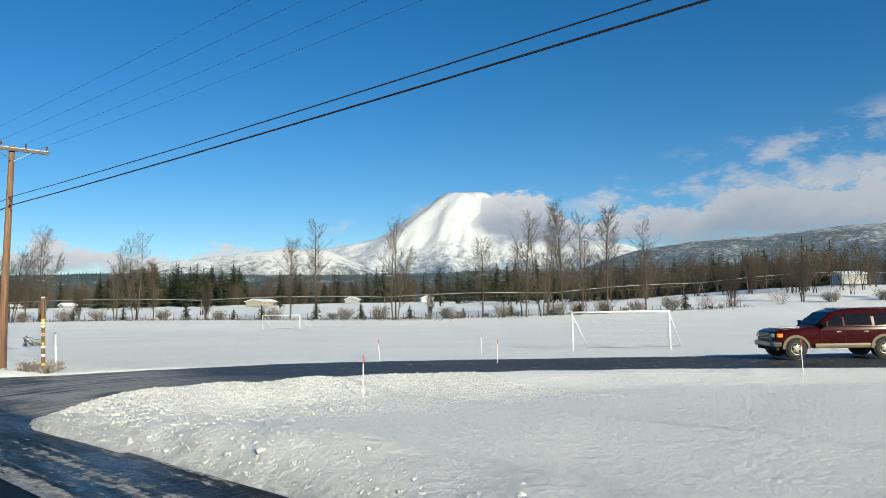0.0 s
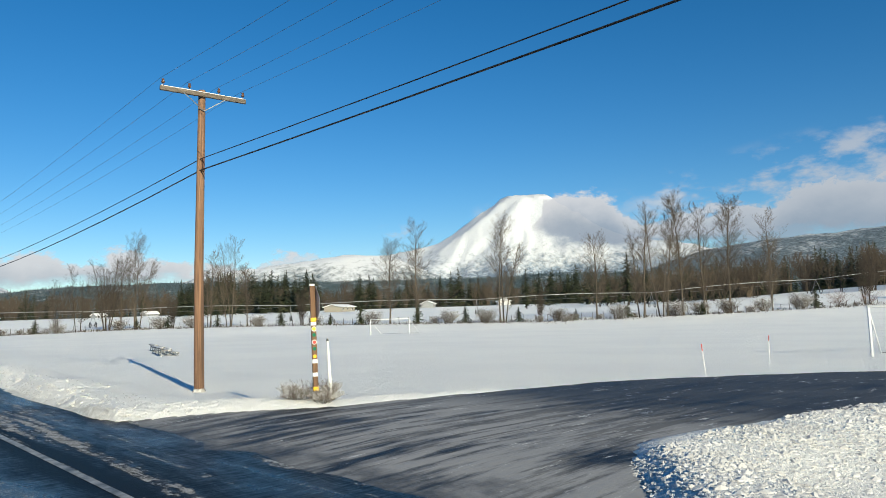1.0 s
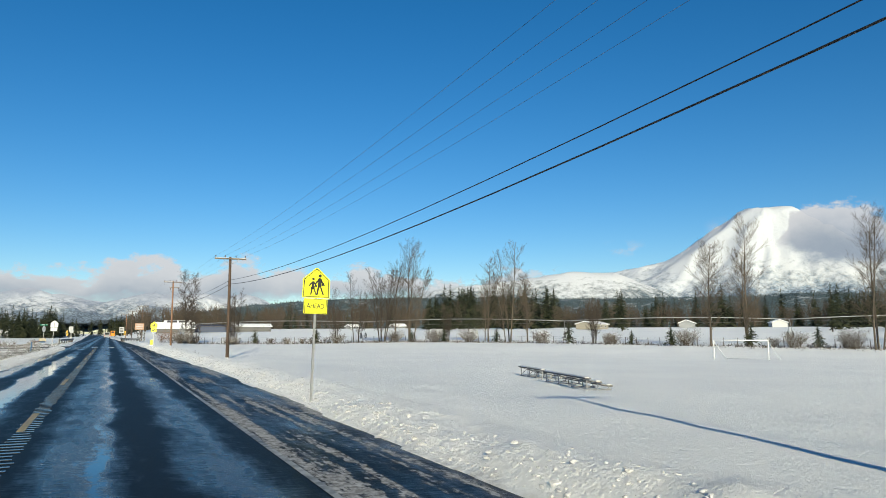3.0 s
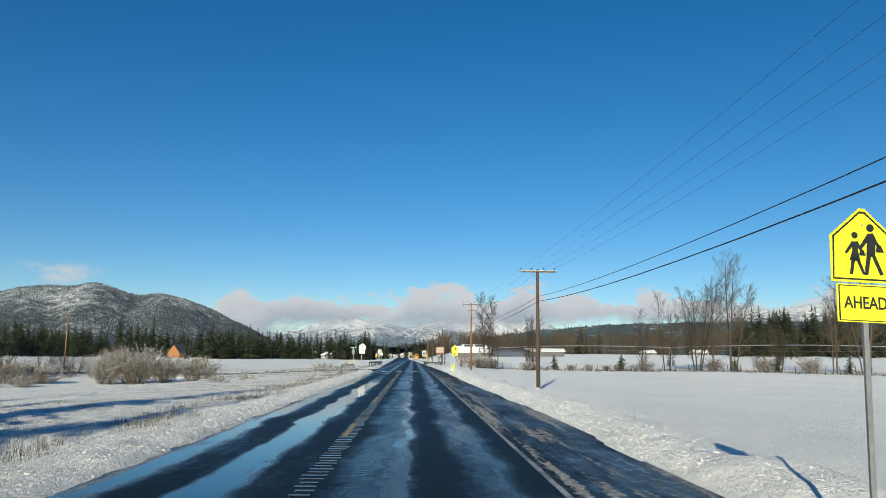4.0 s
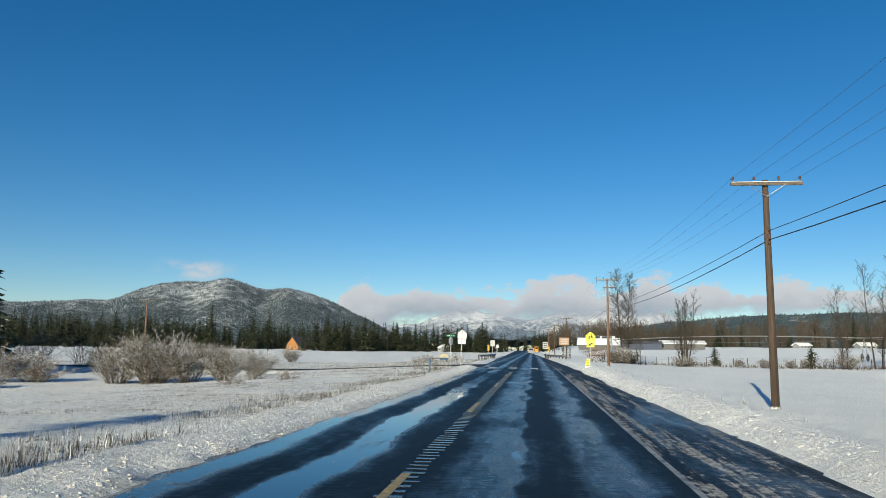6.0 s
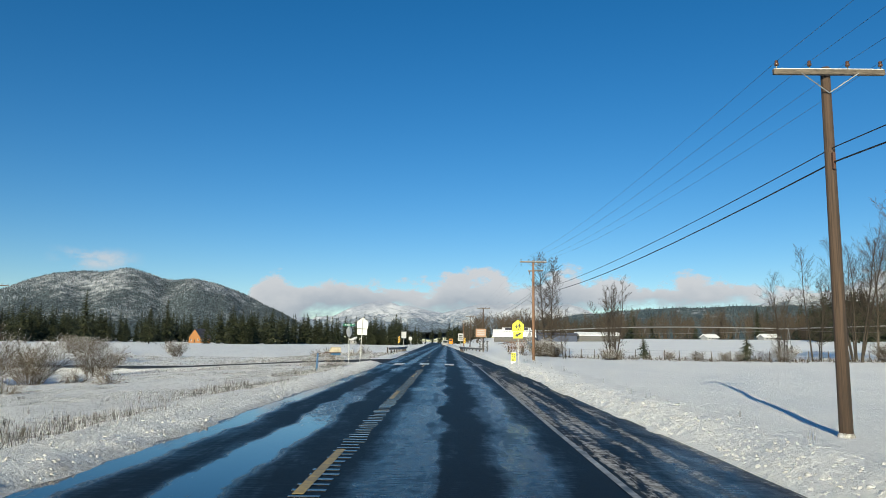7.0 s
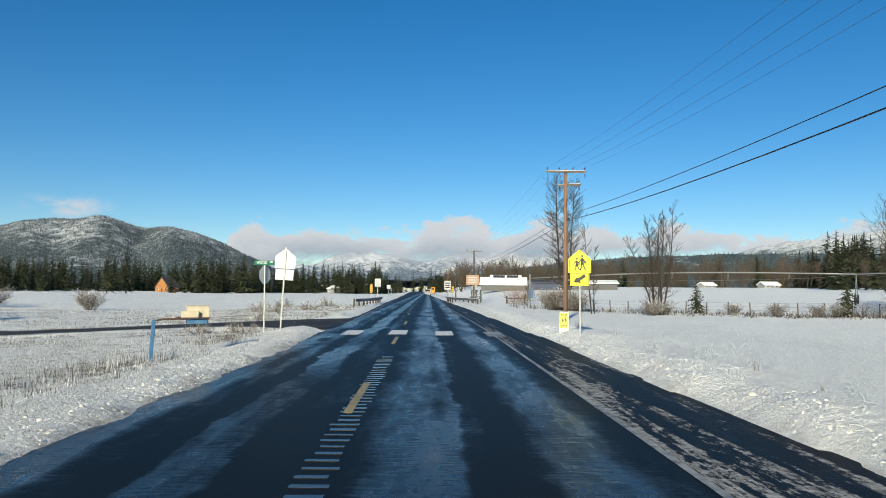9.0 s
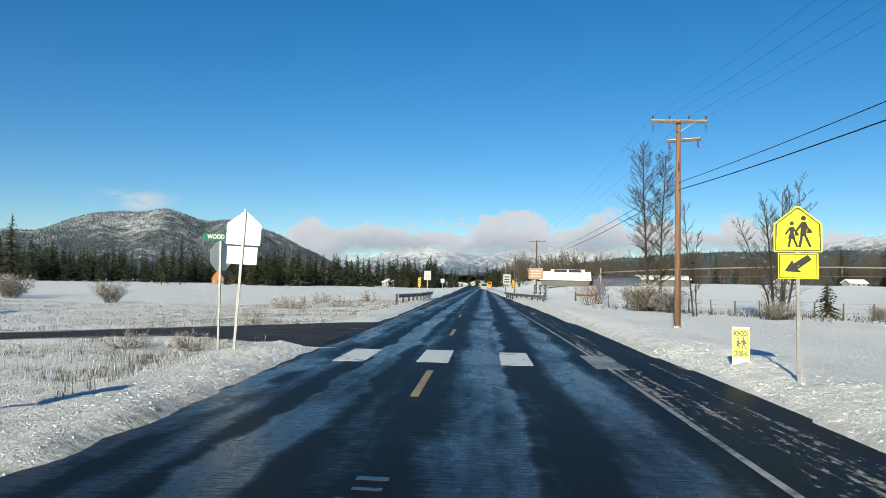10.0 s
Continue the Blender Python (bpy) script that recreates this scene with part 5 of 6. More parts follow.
def at_road(ob, x, y=0.0):
    ob.location = (x + float(bend(y)), y, -0.012 * abs(x) + 0.004)
    return ob


WATER = plain("standing_water_in_grooves", (0.02, 0.021, 0.024), (0.05, 0.052, 0.055), 5, 0.20, spec=0.38)
def long_line(x, w, y0, y1):
    ys = np.arange(y0, y1 + 0.1, 4.0)
    b = Build()
    pts = [(x + float(bend(y)) + o, y, -0.012 * abs(x) + 0.006) for y in ys for o in (-w / 2, w / 2)]
    return b.add(pts, [(2 * i, 2 * i + 1, 2 * i + 3, 2 * i + 2) for i in range(len(ys) - 1)])


part("edge_line", long_line(3.55, 0.09, -40, 300), ROAD_WHITE, road, "worn white edge line")
part("edge_line", long_line(-2.80, 0.10, 117, 301), ROAD_WHITE, road, "worn white edge line")
dash = strip(0, 0.12, 0, 3.05, 0).mesh("centre_dash", ROAD_YELLOW)
for i in range(-3, 11):
    at_road(part("centre_dash", dash, ROAD_YELLOW, road), 0.03, 108.9 + 12.2 * (i - 6))
groove = Build().box((0, 0, 0), (0.34, 0.10, 0.005), None, 0.0).mesh("rumble_groove", WATER)
rr = random.Random(7)
for i in range(258):
    at_road(part("rumble_groove", groove, WATER, road), 0.10 + rr.uniform(-0.02, 0.02), 27.5 + 0.30 * i).scale = (rr.uniform(0.7, 1.1), rr.uniform(0.6, 1.1), 1)
def crosswalk_material():
    k = Net("worn_white_crosswalk_paint")
    worn = k.step(k.math("ADD", k.math("MULTIPLY", k.noise(7, 7, 0.75), 0.7), k.math("MULTIPLY", k.noise(1.3, 4, 0.6, at=k.n.new("ShaderNodeNewGeometry").outputs["Position"]), 0.5)), 0.64, 0.72)
    return k.done(k.mix(worn, k.mix(k.noise(3, 4), (0.62, 0.62, 0.60), (0.74, 0.74, 0.73)), (0.06, 0.06, 0.062)), 0.5)


CROSS = crosswalk_material()
bar = Build().box((0, 0, 0), (0.66, 2.7, 0.004), None, 0.02).mesh("crosswalk_bar", CROSS)
dirty_bar = bar.copy()
dirty_bar.materials[0] = ROAD_WHITE
for x in (-1.78, -0.04, 1.70, 3.62):
    at_road(part("crosswalk_bar", bar if x < 3 else dirty_bar, CROSS, road, "" if x < 3 else "crosswalk bar half hidden by dirty slush"), x, 114.7)


# ---- trees at the edge of the field ----
DARK_BARK = plain("dark_damp_bark", (0.028, 0.022, 0.017), (0.066, 0.052, 0.040), 3, 0.9, 0, (4, 4, 0.8), 0.3)
DARK_TWIGS = plain("dark_fine_twigs", (0.034, 0.026, 0.020), (0.070, 0.053, 0.038), 1.2, 0.9)
COTTON = [bare_tree("bare_cottonwood", 200 + i, h, n, "leafless grey-brown cottonwood at the edge of the field", th, lean, DARK_BARK if i > 2 else BARK, DARK_TWIGS if i > 2 else TWIG, shoots=sh, reach=rc, fan=fan)
          for i, (h, n, lean, sh, rc, th, fan) in enumerate(((17.0, 3, 44, (32, 12, 9), 0.20, 0.0085, 0.13), (17.0, 2, 44, (38, 12, 9), 0.20, 0.0095, 0.13), (16.0, 1, 48, (60, 13, 10), 0.22, 0.0115, 0.0), (11.0, 6, 38, (26, 11, 8), 0.19, 0.009, 0.13),
                                                             (13.0, 2, 58, (105, 9, 6), 0.12, 0.0085, 0.03), (9.2, 7, 44, (26, 8, 6), 0.16, 0.0095, 0.20), (7.6, 2, 50, (28, 6, 4), 0.15, 0.008, 0.10), (11.6, 3, 46, (34, 8, 6), 0.19, 0.008, 0.10), (14.2, 6, 40, (30, 9, 6), 0.21, 0.0085, 0.22)))]
for o in COTTON:
    tagged(o, group="cottonwoods along the field")
ROW = [(8, 45.8, 143.0, 1.0), (0, 51.0, 142.0, 1.05), (2, 48.8, 144.0, 0.8), (0, 63.6, 128.3, 0.95), (1, 60.5, 131.0, 0.82), (2, 66.5, 127.0, 0.7), (1, 79.6, 91.8, 0.98), (2, 76.5, 95.5, 0.86), (0, 85.0, 77.5, 0.98),
       (2, 97.5, 68.5, 0.82), (1, 103.2, 63.6, 1.02), (0, 106.0, 61.5, 1.0), (2, 110.5, 60.5, 1.2), (1, 116.7, 59.5, 1.05), (2, 121.0, 57.5, 1.2), (1, 129.0, 54.0, 1.02), (3, 150.0, 45.0, 1.0), (3, 166.0, 36.0, 0.9),
       (3, 180.0, 22.0, 1.0), (3, 172.0, 4.0, 1.1), (4, 14.2, 154.8, 1.0), (6, 14.9, 146.5, 1.0), (5, 20.5, 147.2, 1.0), (7, 36.6, 140.6, 0.8), (7, 40.2, 140.4, 1.0), (3, 70.0, 113.0, 0.62), (3, 90.0, 74.0, 0.5), (3, 56.0, 137.0, 0.6)]
for i, (k, x, y, s) in enumerate(ROW):
    copy_thing(COTTON[k], Matrix.Translation((x, y, gz(x, y))) @ Matrix.Rotation(i * 1.7, 4, "Z") @ Matrix.Scale(s, 4))
for o in COTTON:
    for q in (*o.children_recursive, o):
        bpy.data.objects.remove(q)


def shrub(name, seed, height, stems, twig, label, spreadx=1.0, shoots=(7, 4)):
    r = random.Random(seed)
    ob = thing(name, (0, 0, 0), 0, label, "shrub")
    b = [Build() for _ in range(3)]
    for s in range(stems):
        a, t = r.uniform(0, 2 * math.pi), r.uniform(0.05, 1.15)
        p = (spreadx * height * 0.28 * math.cos(a) * r.random(), spreadx * height * 0.28 * math.sin(a) * r.random(), -0.1)
        grow(b, r, p, (math.cos(a) * t * spreadx, math.sin(a) * t * spreadx, 1), height * r.uniform(0.6, 1.05), 0.014 * height ** 0.5, 0, [(5, 4, shoots[0], 46, 0.42, 0, -0.01), (3, 3, shoots[1], 48, 0.5, 0.009, -0.02), (1, 3, 0, 0, 0, 0.009)])
    part("stem_base", b[0], BARK, ob)
    tw = Build()
    for q in b[1:]:
        tw.add(q.v, q.f)
    part("twig_crown", tw, twig, ob)
    return ob


def frosted(name, a, b, amount):
    k = Net(name)
    c = k.mix(k.step(k.noise(1.5, 3), 0.35, 0.65), a, b)
    f = k.step(k.math("ADD", k.noise(2.5, 5, 0.7), k.math("MULTIPLY", k.normal_up(), 0.22)), 0.72 - amount, 0.86 - amount)
    return k.done(k.mix(f, c, (0.80, 0.81, 0.84)), 0.85, 0.0, 0.2)


FROST_TWIG = frosted("frosted_twigs", (0.075, 0.060, 0.044), (0.125, 0.096, 0.064), 0.19)
SNOW_TWIG = frosted("snow_laden_twigs", (0.12, 0.09, 0.066), (0.17, 0.13, 0.085), 0.22)
RED_TWIG = frosted("reddish_twigs", (0.19, 0.085, 0.045), (0.24, 0.13, 0.07), 0.06)
DARK_TWIG = frosted("dark_twigs", (0.05, 0.04, 0.035), (0.09, 0.07, 0.055), 0.10)
SNOW_WEED = frosted("snow_dusted_weeds", (0.10, 0.078, 0.055), (0.16, 0.125, 0.085), 0.20)
KINDS = [shrub("frosted_shrub", 301, 2.6, 46, FROST_TWIG, "brown leafless shrub dusted with snow", 1.0, (13, 8)), shrub("snowy_shrub", 302, 1.5, 40, SNOW_TWIG, "low sprawling shrub bent under snow", 1.4, (15, 9)),
         shrub("reddish_shrub", 303, 4.2, 24, RED_TWIG, "tall reddish leafless shrub", 0.8), shrub("dark_shrub", 304, 3.0, 20, DARK_TWIG, "dark leafless shrub in the snow", 0.9),
         shrub("weed_clump", 305, 0.65, 30, SNOW_WEED, "small clump of dry frosted weeds", 1.7, (6, 3))]
SPOTS = [(0, -24.5, 101.0, 1.3), (0, -21.5, 100.0, 1.0), (0, -27.5, 101.5, 1.0), (0, -26.0, 104.0, 1.35), (0, -19.0, 100.5, 0.85), (4, -17.0, 101.0, 1.2), (1, -34.0, 93.0, 0.8), (1, -37.0, 92.0, 0.85), (1, -40.0, 93.5, 0.9), (1, -31.5, 94.5, 0.65),
         (1, -43.0, 95.0, 1.2), (1, -46.0, 97.5, 1.7), (1, -36.0, 100.0, 1.7), (1, -33.5, 101.5, 1.3), (2, -49.0, 123.0, 1.0), (2, -45.0, 124.0, 0.95), (2, -41.5, 126.0, 0.85), (2, -53.0, 125.0, 1.05), (3, -39.0, 118.0, 1.0), (3, -36.5, 119.5, 0.9), (3, -41.0, 121.0, 0.9),
         (0, -21.3, 111.5, 0.85), (0, -40.0, 175.0, 0.95), (0, -56.0, 182.0, 1.1), (0, -62.0, 186.0, 1.2), (4, -12.0, 148.0, 1.6), (4, -9.5, 151.0, 1.5), (4, -14.0, 152.0, 1.5), (4, -8.5, 127.5, 1.2), (4, -10.5, 170.0, 1.8), (4, -16.0, 173.0, 1.7),
         (4, -8.5, 117.2, 0.9), (4, -7.0, 117.6, 0.8), (4, -6.2, 116.6, 0.8), (4, -14.0, 90.0, 1.1), (4, -13.0, 96.0, 1.1), (4, -28.0, 128.0, 1.6), (4, -33.0, 140.0, 1.6), (1, 8.0, 11.75, 0.22), (1, 8.55, 11.7, 0.26), (1, 8.3, 11.3, 0.18), (4, 8.25, 11.85, 0.42),
         (0, 12.6, 152.5, 0.75), (0, 14.4, 152.0, 0.7), (0, 13.4, 154.0, 0.85), (0, 19.6, 146.0, 0.5), (0, 20.9, 147.2, 0.5), (0, 15.0, 155.0, 0.5), (0, 36.6, 140.2, 0.7), (0, 33.0, 142.0, 0.4), (0, 47.0, 139.5, 0.8), (0, 53.0, 136.0, 0.9), (0, 58.0, 132.0, 0.9), (0, 66.0, 122.0, 0.8), (0, 71.0, 110.0, 0.7),
         (0, 75.5, 99.0, 0.9), (0, 81.0, 86.0, 0.8), (0, 84.0, 80.0, 0.9), (0, 92.0, 72.0, 0.8), (0, 100.0, 66.0, 0.9), (0, 108.0, 60.0, 1.0), (0, 113.0, 59.0, 0.9), (0, 119.0, 57.0, 1.0), (0, 126.0, 54.0, 0.9), (0, 134.0, 51.0, 1.1), (2, 141.0, 47.0, 0.8), (2, 147.0, 44.0, 0.7), (2, 158.0, 38.0, 0.8), (0, 165.0, 30.0, 1.0), (0, 172.0, 22.0, 1.0), (2, 10.5, 165.0, 0.6), (2, 12.5, 172.0, 0.7)]
rs = random.Random(17)
FENCE = [(11.5, 160.0), (30.0, 142.5), (47.0, 139.0), (66.0, 121.0), (78.0, 90.0), (90.0, 72.5), (118.0, 56.5), (150.0, 42.0)]
for (ax, ay), (bx, by) in zip(FENCE, FENCE[1:]):
    for i in range(int(math.hypot(bx - ax, by - ay) / 3.4)):
        t = rs.random()
        SPOTS.append((rs.choice((0, 0, 4, 3, 4)), ax + (bx - ax) * t + rs.gauss(0, 0.9), ay + (by - ay) * t + rs.gauss(0, 0.9), rs.uniform(0.2, 0.5)))
for i, (k, x, y, s) in enumerate(SPOTS):
    copy_thing(KINDS[k], Matrix.Translation((x, y, gz(x, y))) @ Matrix.Rotation(i * 2.3, 4, "Z") @ Matrix.Scale(s, 4))
for o in KINDS:
    for q in (*o.children_recursive, o):
        bpy.data.objects.remove(q)

YOUNG = [conifer("young_pine", 400 + i, 3.2, 1.15, 130, 3, FIR_FROST, "young pine dusted with snow by the fence") for i in range(2)]
for o in YOUNG:
    tagged(o, group="young pines by the fence")
for i, (x, y, s) in enumerate(((78.0, 90.0, 1.0), (73.5, 100.0, 0.9), (68.0, 117.0, 1.05), (71.5, 106.0, 0.7), (83.0, 84.0, 0.9), (87.0, 76.0, 0.8), (54.0, 134.0, 0.8), (50.0, 139.0, 0.7), (24.6, 149.5, 0.8), (33.6, 142.0, 0.85), (94.0, 70.0, 0.6), (101.0, 65.0, 0.8), (61.0, 128.0, 0.8), (112.0, 58.0, 0.7), (136.0, 49.0, 1.2))):
    copy_thing(YOUNG[i % 2], Matrix.Translation((x, y, gz(x, y))) @ Matrix.Rotation(i * 2.1, 4, "Z") @ Matrix.Scale(s, 4))
for o in YOUNG:
    for q in (*o.children_recursive, o):
        bpy.data.objects.remove(q)

# the tall firs on the west side, and two more whose shadows cross the verge
for i, (x, y, h, w) in enumerate(((-46.2, 107.2, 18.6, 4.5), (-51.0, 107.7, 19.6, 4.6), (-54.8, 109.2, 21.0, 4.4), (-63.0, 108.0, 22.0, 4.2), (-49.0, 104.6, 14.0, 4.0), (-53.0, 104.5, 14.0, 4.0), (-43.8, 109.0, 7.5, 2.2), (-60.0, 101.0, 17.0, 3.8), (-48.8, 110.0, 16.0, 4.0), (-55.0, 111.0, 18.5, 4.2))):
    o = conifer("tall_fir", 500 + i, h, w, 420, 5, FIR_FROST, "tall dark fir with snow on its lower boughs")
    o.matrix_basis = pose(x, y, gz(x, y), 0, 0, i * 40)
    tagged(o, group="firs in the western field")
for i, (x, y, h) in enumerate(((-24.5, 29.0, 16.5), (-18.0, 31.5, 17.5), (-30.5, 38.0, 17.0), (-21.5, 22.0, 18.0), (-16.0, 20.0, 18.5))):
    o = conifer("tall_fir", 520 + i, h, 3.2, 260, 3, FIR_FROST, "tall narrow fir west of the road")
    o.matrix_basis = pose(x, y, gz(x, y), 0, 0, i * 50)
for i, (x, y, h) in enumerate(((-128, 395, 21), (-133, 388, 18), (-62, 190, 11), (118, 250, 15), (112, 255, 13), (150, 205, 14), (190, 130, 15), (196, 126, 17), (200, 122, 14), (175, 150, 13), (140, 386, 15))):
    o = conifer("field_fir", 540 + i, h, h * 0.17, 260, 4, FIR, "dark conifer standing in the open")
    o.matrix_basis = pose(x, y, gz(x, y), 0, 0, i * 50)


# ---- fence and irrigation line ----
def fence():
    ob = thing("field_fence", (0, 0, 0), 0, "wire fence on thin wooden posts at the field's end", "fence")
    pts = [(11.5, 160.0), (30.0, 142.5), (47.0, 139.0), (66.0, 121.0), (78.0, 90.0), (90.0, 72.5), (118.0, 56.5), (150.0, 42.0)]
    POST_WOOD = plain("dark_fence_wood", (0.10, 0.085, 0.07), (0.06, 0.05, 0.042), 3, 0.9, 0, (4, 4, 0.5))
    post = Build().tube([(0, 0, -0.3), (0, 0, 1.1)], [0.05, 0.045], 6).mesh("fence_post", POST_WOOD)
    line = []
    r = random.Random(9)
    for (ax, ay), (bx, by) in zip(pts, pts[1:]):
        n = int(math.hypot(bx - ax, by - ay) / 1.8)
        for i in range(n):
            x, y = ax + (bx - ax) * i / n, ay + (by - ay) * i / n
            line.append(Vector((x, y, gz(x, y))))
            part("fence_post", post, PLANK, ob, m=pose(x, y, gz(x, y), r.uniform(-4, 4), r.uniform(-4, 4), 0))
    for z in (0.45, 0.75, 1.05):
        part("fence_wire", Build().tube([p + Vector((0, 0, z)) for p in line], 0.006, 3), THIN_WIRE, ob)


fence()


def pivot(a, b, spans):
    ob = thing("irrigation_pivot", (0, 0, 0), 0, "long galvanised irrigation pipe on wheeled towers", "irrigation pivot")
    a, b = Vector(a), Vector(b)
    side = Vector((-(b - a).y, (b - a).x)).normalized()
    heads = []
    for i in range(spans + 1):
        p = a.lerp(b, i / spans)
        g = gz(p.x, p.y)
        heads.append(Vector((p.x, p.y, g + 3.55)))
        feet = [Vector((p.x + side.x * s, p.y + side.y * s, g + 0.55)) for s in (-1.7, 1.7)]
        frame_b = Build()
        for f in feet:
            frame_b.tube([f, heads[-1]], 0.05, 5)
        frame_b.tube(feet, 0.05, 5).tube([feet[0].lerp(heads[-1], 0.5), feet[1].lerp(heads[-1], 0.5)], 0.035, 5)
        part("tower", frame_b, GALV, ob)
        if i == 0:
            foot = Vector((*(p - (b - a).normalized() * 1.8), g))
            part("head_leg", Build().tube([foot, heads[-1]], 0.05, 5), GALV, ob)
            part("riser", Build().tube([Vector((p.x, p.y, g)), heads[-1] + Vector((0, 0, 0.6))], 0.10, 8), GALV, ob)
            part("control_box", Build().box((p.x, p.y, g + 1.2), (0.9, 0.7, 1.3), None, 0.05), BLUE, ob, "blue cover over the pivot's control box")
            continue
        for f in feet:
            ring = [f + Vector((side.x * 0.55 * math.cos(t), side.y * 0.55 * math.cos(t), 0.55 * math.sin(t))) for t in np.linspace(0, 2 * math.pi, 15)]
            part("wheel", Build().tube(ring, 0.10, 6), BLACK, ob)
    for p, q in zip(heads, heads[1:]):
        pipe, truss, rods = [], [], Build()
        for i in range(13):
            t = i / 12
            c = p.lerp(q, t)
            pipe.append(c + Vector((0, 0, 0.5 * math.sin(math.pi * t))))
            low = pipe[-1] - Vector((0, 0, 1.1 * math.sin(math.pi * t) ** 0.6 if 0 < i < 12 else 0))
            truss.append(low)
            if 0 < i < 12 and i % 2 == 0:
                rods.tube([pipe[-1] - Vector((side.x, side.y, 0)) * 0.0, low + Vector((side.x, side.y, 0)) * 0.5], 0.02, 3)
                rods.tube([pipe[-1], low - Vector((side.x, side.y, 0)) * 0.5], 0.02, 3)
        part("pipe", Build().tube(pipe, 0.085, 7), GALV, ob, smooth=True)
        rods.tube(truss, 0.018, 3)
        part("truss", rods, GALV, ob)


pivot((16.6, 196.0), (262.0, 18.0), 7)


# ---- buildings ----
def house(at, turn, w, d, wall_h, roof_h, wall, roof, label, windows=2, snow=True, door=True, sides=3, name="house", category="house"):
    ob = thing(name, at, turn, label, category)
    ring = [(-w / 2, 0), (w / 2, 0), (w / 2, wall_h), (0, wall_h + roof_h * 0.96), (-w / 2, wall_h)]
    part("wall", Build().prism(ring, -d / 2, d / 2, FACE), wall, ob)
    o = 0.5
    for s in (-1, 1):
        sl = roof_h / (w / 2)
        q = [(0, wall_h + roof_h), (s * (w / 2 + o), wall_h - o * sl), (s * (w / 2 + o), wall_h - o * sl + 0.22), (0, wall_h + roof_h + 0.25)]
        part("roof", Build().prism(q if s < 0 else q[::-1], -d / 2 - o, d / 2 + o, FACE), roof, ob, "roof slope under snow" if snow else "")
    for i in range(windows):
        x = w * (-0.3 + 0.6 * i / max(windows - 1, 1))
        win = part("window", Build().box((x, -d / 2 - 0.03, wall_h * 0.55), (1.1, 0.06, 1.1)), WHITE_PAINT, ob)
        part("pane", Build().box((x, -d / 2 - 0.065, wall_h * 0.55), (0.9, 0.02, 0.9)), GLASS, win)
    for i in range(sides):
        y = d * (-0.3 + 0.3 * i)
        for s in (-1, 1):
            win = part("window", Build().box((s * (w / 2 + 0.03), y, wall_h * 0.55), (0.06, 1.1, 1.0)), WHITE_PAINT, ob)
            part("pane", Build().box((s * (w / 2 + 0.065), y, wall_h * 0.55), (0.02, 0.9, 0.8)), GLASS, win)
    if door:
        part("door", Build().box((0, -d / 2 - 0.03, 1.0), (0.95, 0.06, 2.0)), DARK_WOOD, ob)
    return ob


GLASS = plain("dark_window_glass", (0.02, 0.025, 0.03), (0.03, 0.035, 0.04), 2, 0.08)
CAR_GLASS = plain("tinted_car_glass", (0.006, 0.006, 0.008), (0.010, 0.010, 0.012), 2, 0.03, spec=0.25)
DARK_WOOD = plain("dark_stained_boards", (0.10, 0.06, 0.035), (0.06, 0.04, 0.025), 2, 0.8, 0, (1, 1, 8))
HONEY = plain("honey_coloured_logs", (0.40, 0.18, 0.055), (0.30, 0.13, 0.04), 1.2, 0.6, 0, (0.3, 0.3, 6))
GREY_SIDING = plain("grey_siding", (0.32, 0.33, 0.34), (0.25, 0.26, 0.27), 2, 0.7, 0, (1, 1, 9))
CREAM_SIDING = plain("cream_siding", (0.34, 0.31, 0.25), (0.28, 0.255, 0.21), 2, 0.7, 0, (1, 1, 9))
NAVY = plain("dark_blue_sheeting", (0.03, 0.045, 0.09), (0.04, 0.055, 0.10), 2, 0.5, 0, (6, 6, 0.4))
WHITE_SIDING = plain("white_siding", (0.52, 0.52, 0.52), (0.44, 0.44, 0.44), 2, 0.6, 0, (1, 1, 9))
BARN_WALL = plain("weathered_grey_boards", (0.13, 0.13, 0.13), (0.09, 0.09, 0.092), 2, 0.8, 0, (1, 1, 9))
ROOF_SNOW = plain("roof_snow", (0.82, 0.83, 0.85), (0.76, 0.77, 0.79), 0.8, 0.8, bump=0.3)
ROOF_DARK = plain("dark_metal_roof", (0.05, 0.045, 0.05), (0.08, 0.07, 0.075), 2, 0.5)


house(g3(-150.5, 505.0, 0), -20, 9.0, 9.0, 3.2, 5.2, HONEY, ROOF_DARK, "honey-coloured log cabin with a steep dark roof", 2, False, name="log_cabin", category="cabin")
house(g3(-128.0, 520.0, 0), 10, 7.0, 6.0, 2.6, 2.0, GREY_SIDING, ROOF_SNOW, "small grey house among the trees")
house(g3(-58.0, 560.0, 0), 60, 14.0, 8.0, 3.0, 2.2, GREY_SIDING, ROOF_SNOW, "grey house with a snowy roof at the wood")
house(g3(23.5, 300.0, 0), 84, 9.0, 13.0, 1.9, 2.0, BARN_WALL, ROOF_SNOW, "long low grey barn with a snow-covered roof", 0, True, False, 0, name="barn", category="barn")
loft = house(g3(24.2, 300.2, 3.1), 84, 3.4, 8.4, 0.6, 0.75, BARN_WALL, ROOF_SNOW, "raised roof lantern with dark panels on the barn", 0, True, False, 0, name="barn_roof_lantern", category="roof lantern")
for y in (-2.0, 2.0):
    for side in (-1, 1):
        part("roof_panel", Build().prism([(side * q, z) for q, z in ((1.9, 0.765), (0.3, 1.475), (0.3, 1.53), (1.9, 0.82))][::side], y - 1.7, y + 1.7, FACE), ROOF_DARK, loft, "dark roof panel clear of snow")
house(g3(37.0, 306.0, 0), 88, 7.0, 15.0, 2.2, 0.5, NAVY, ROOF_DARK, "long dark blue storage shed", 0, False, False, 0, name="storage_shed", category="shed")
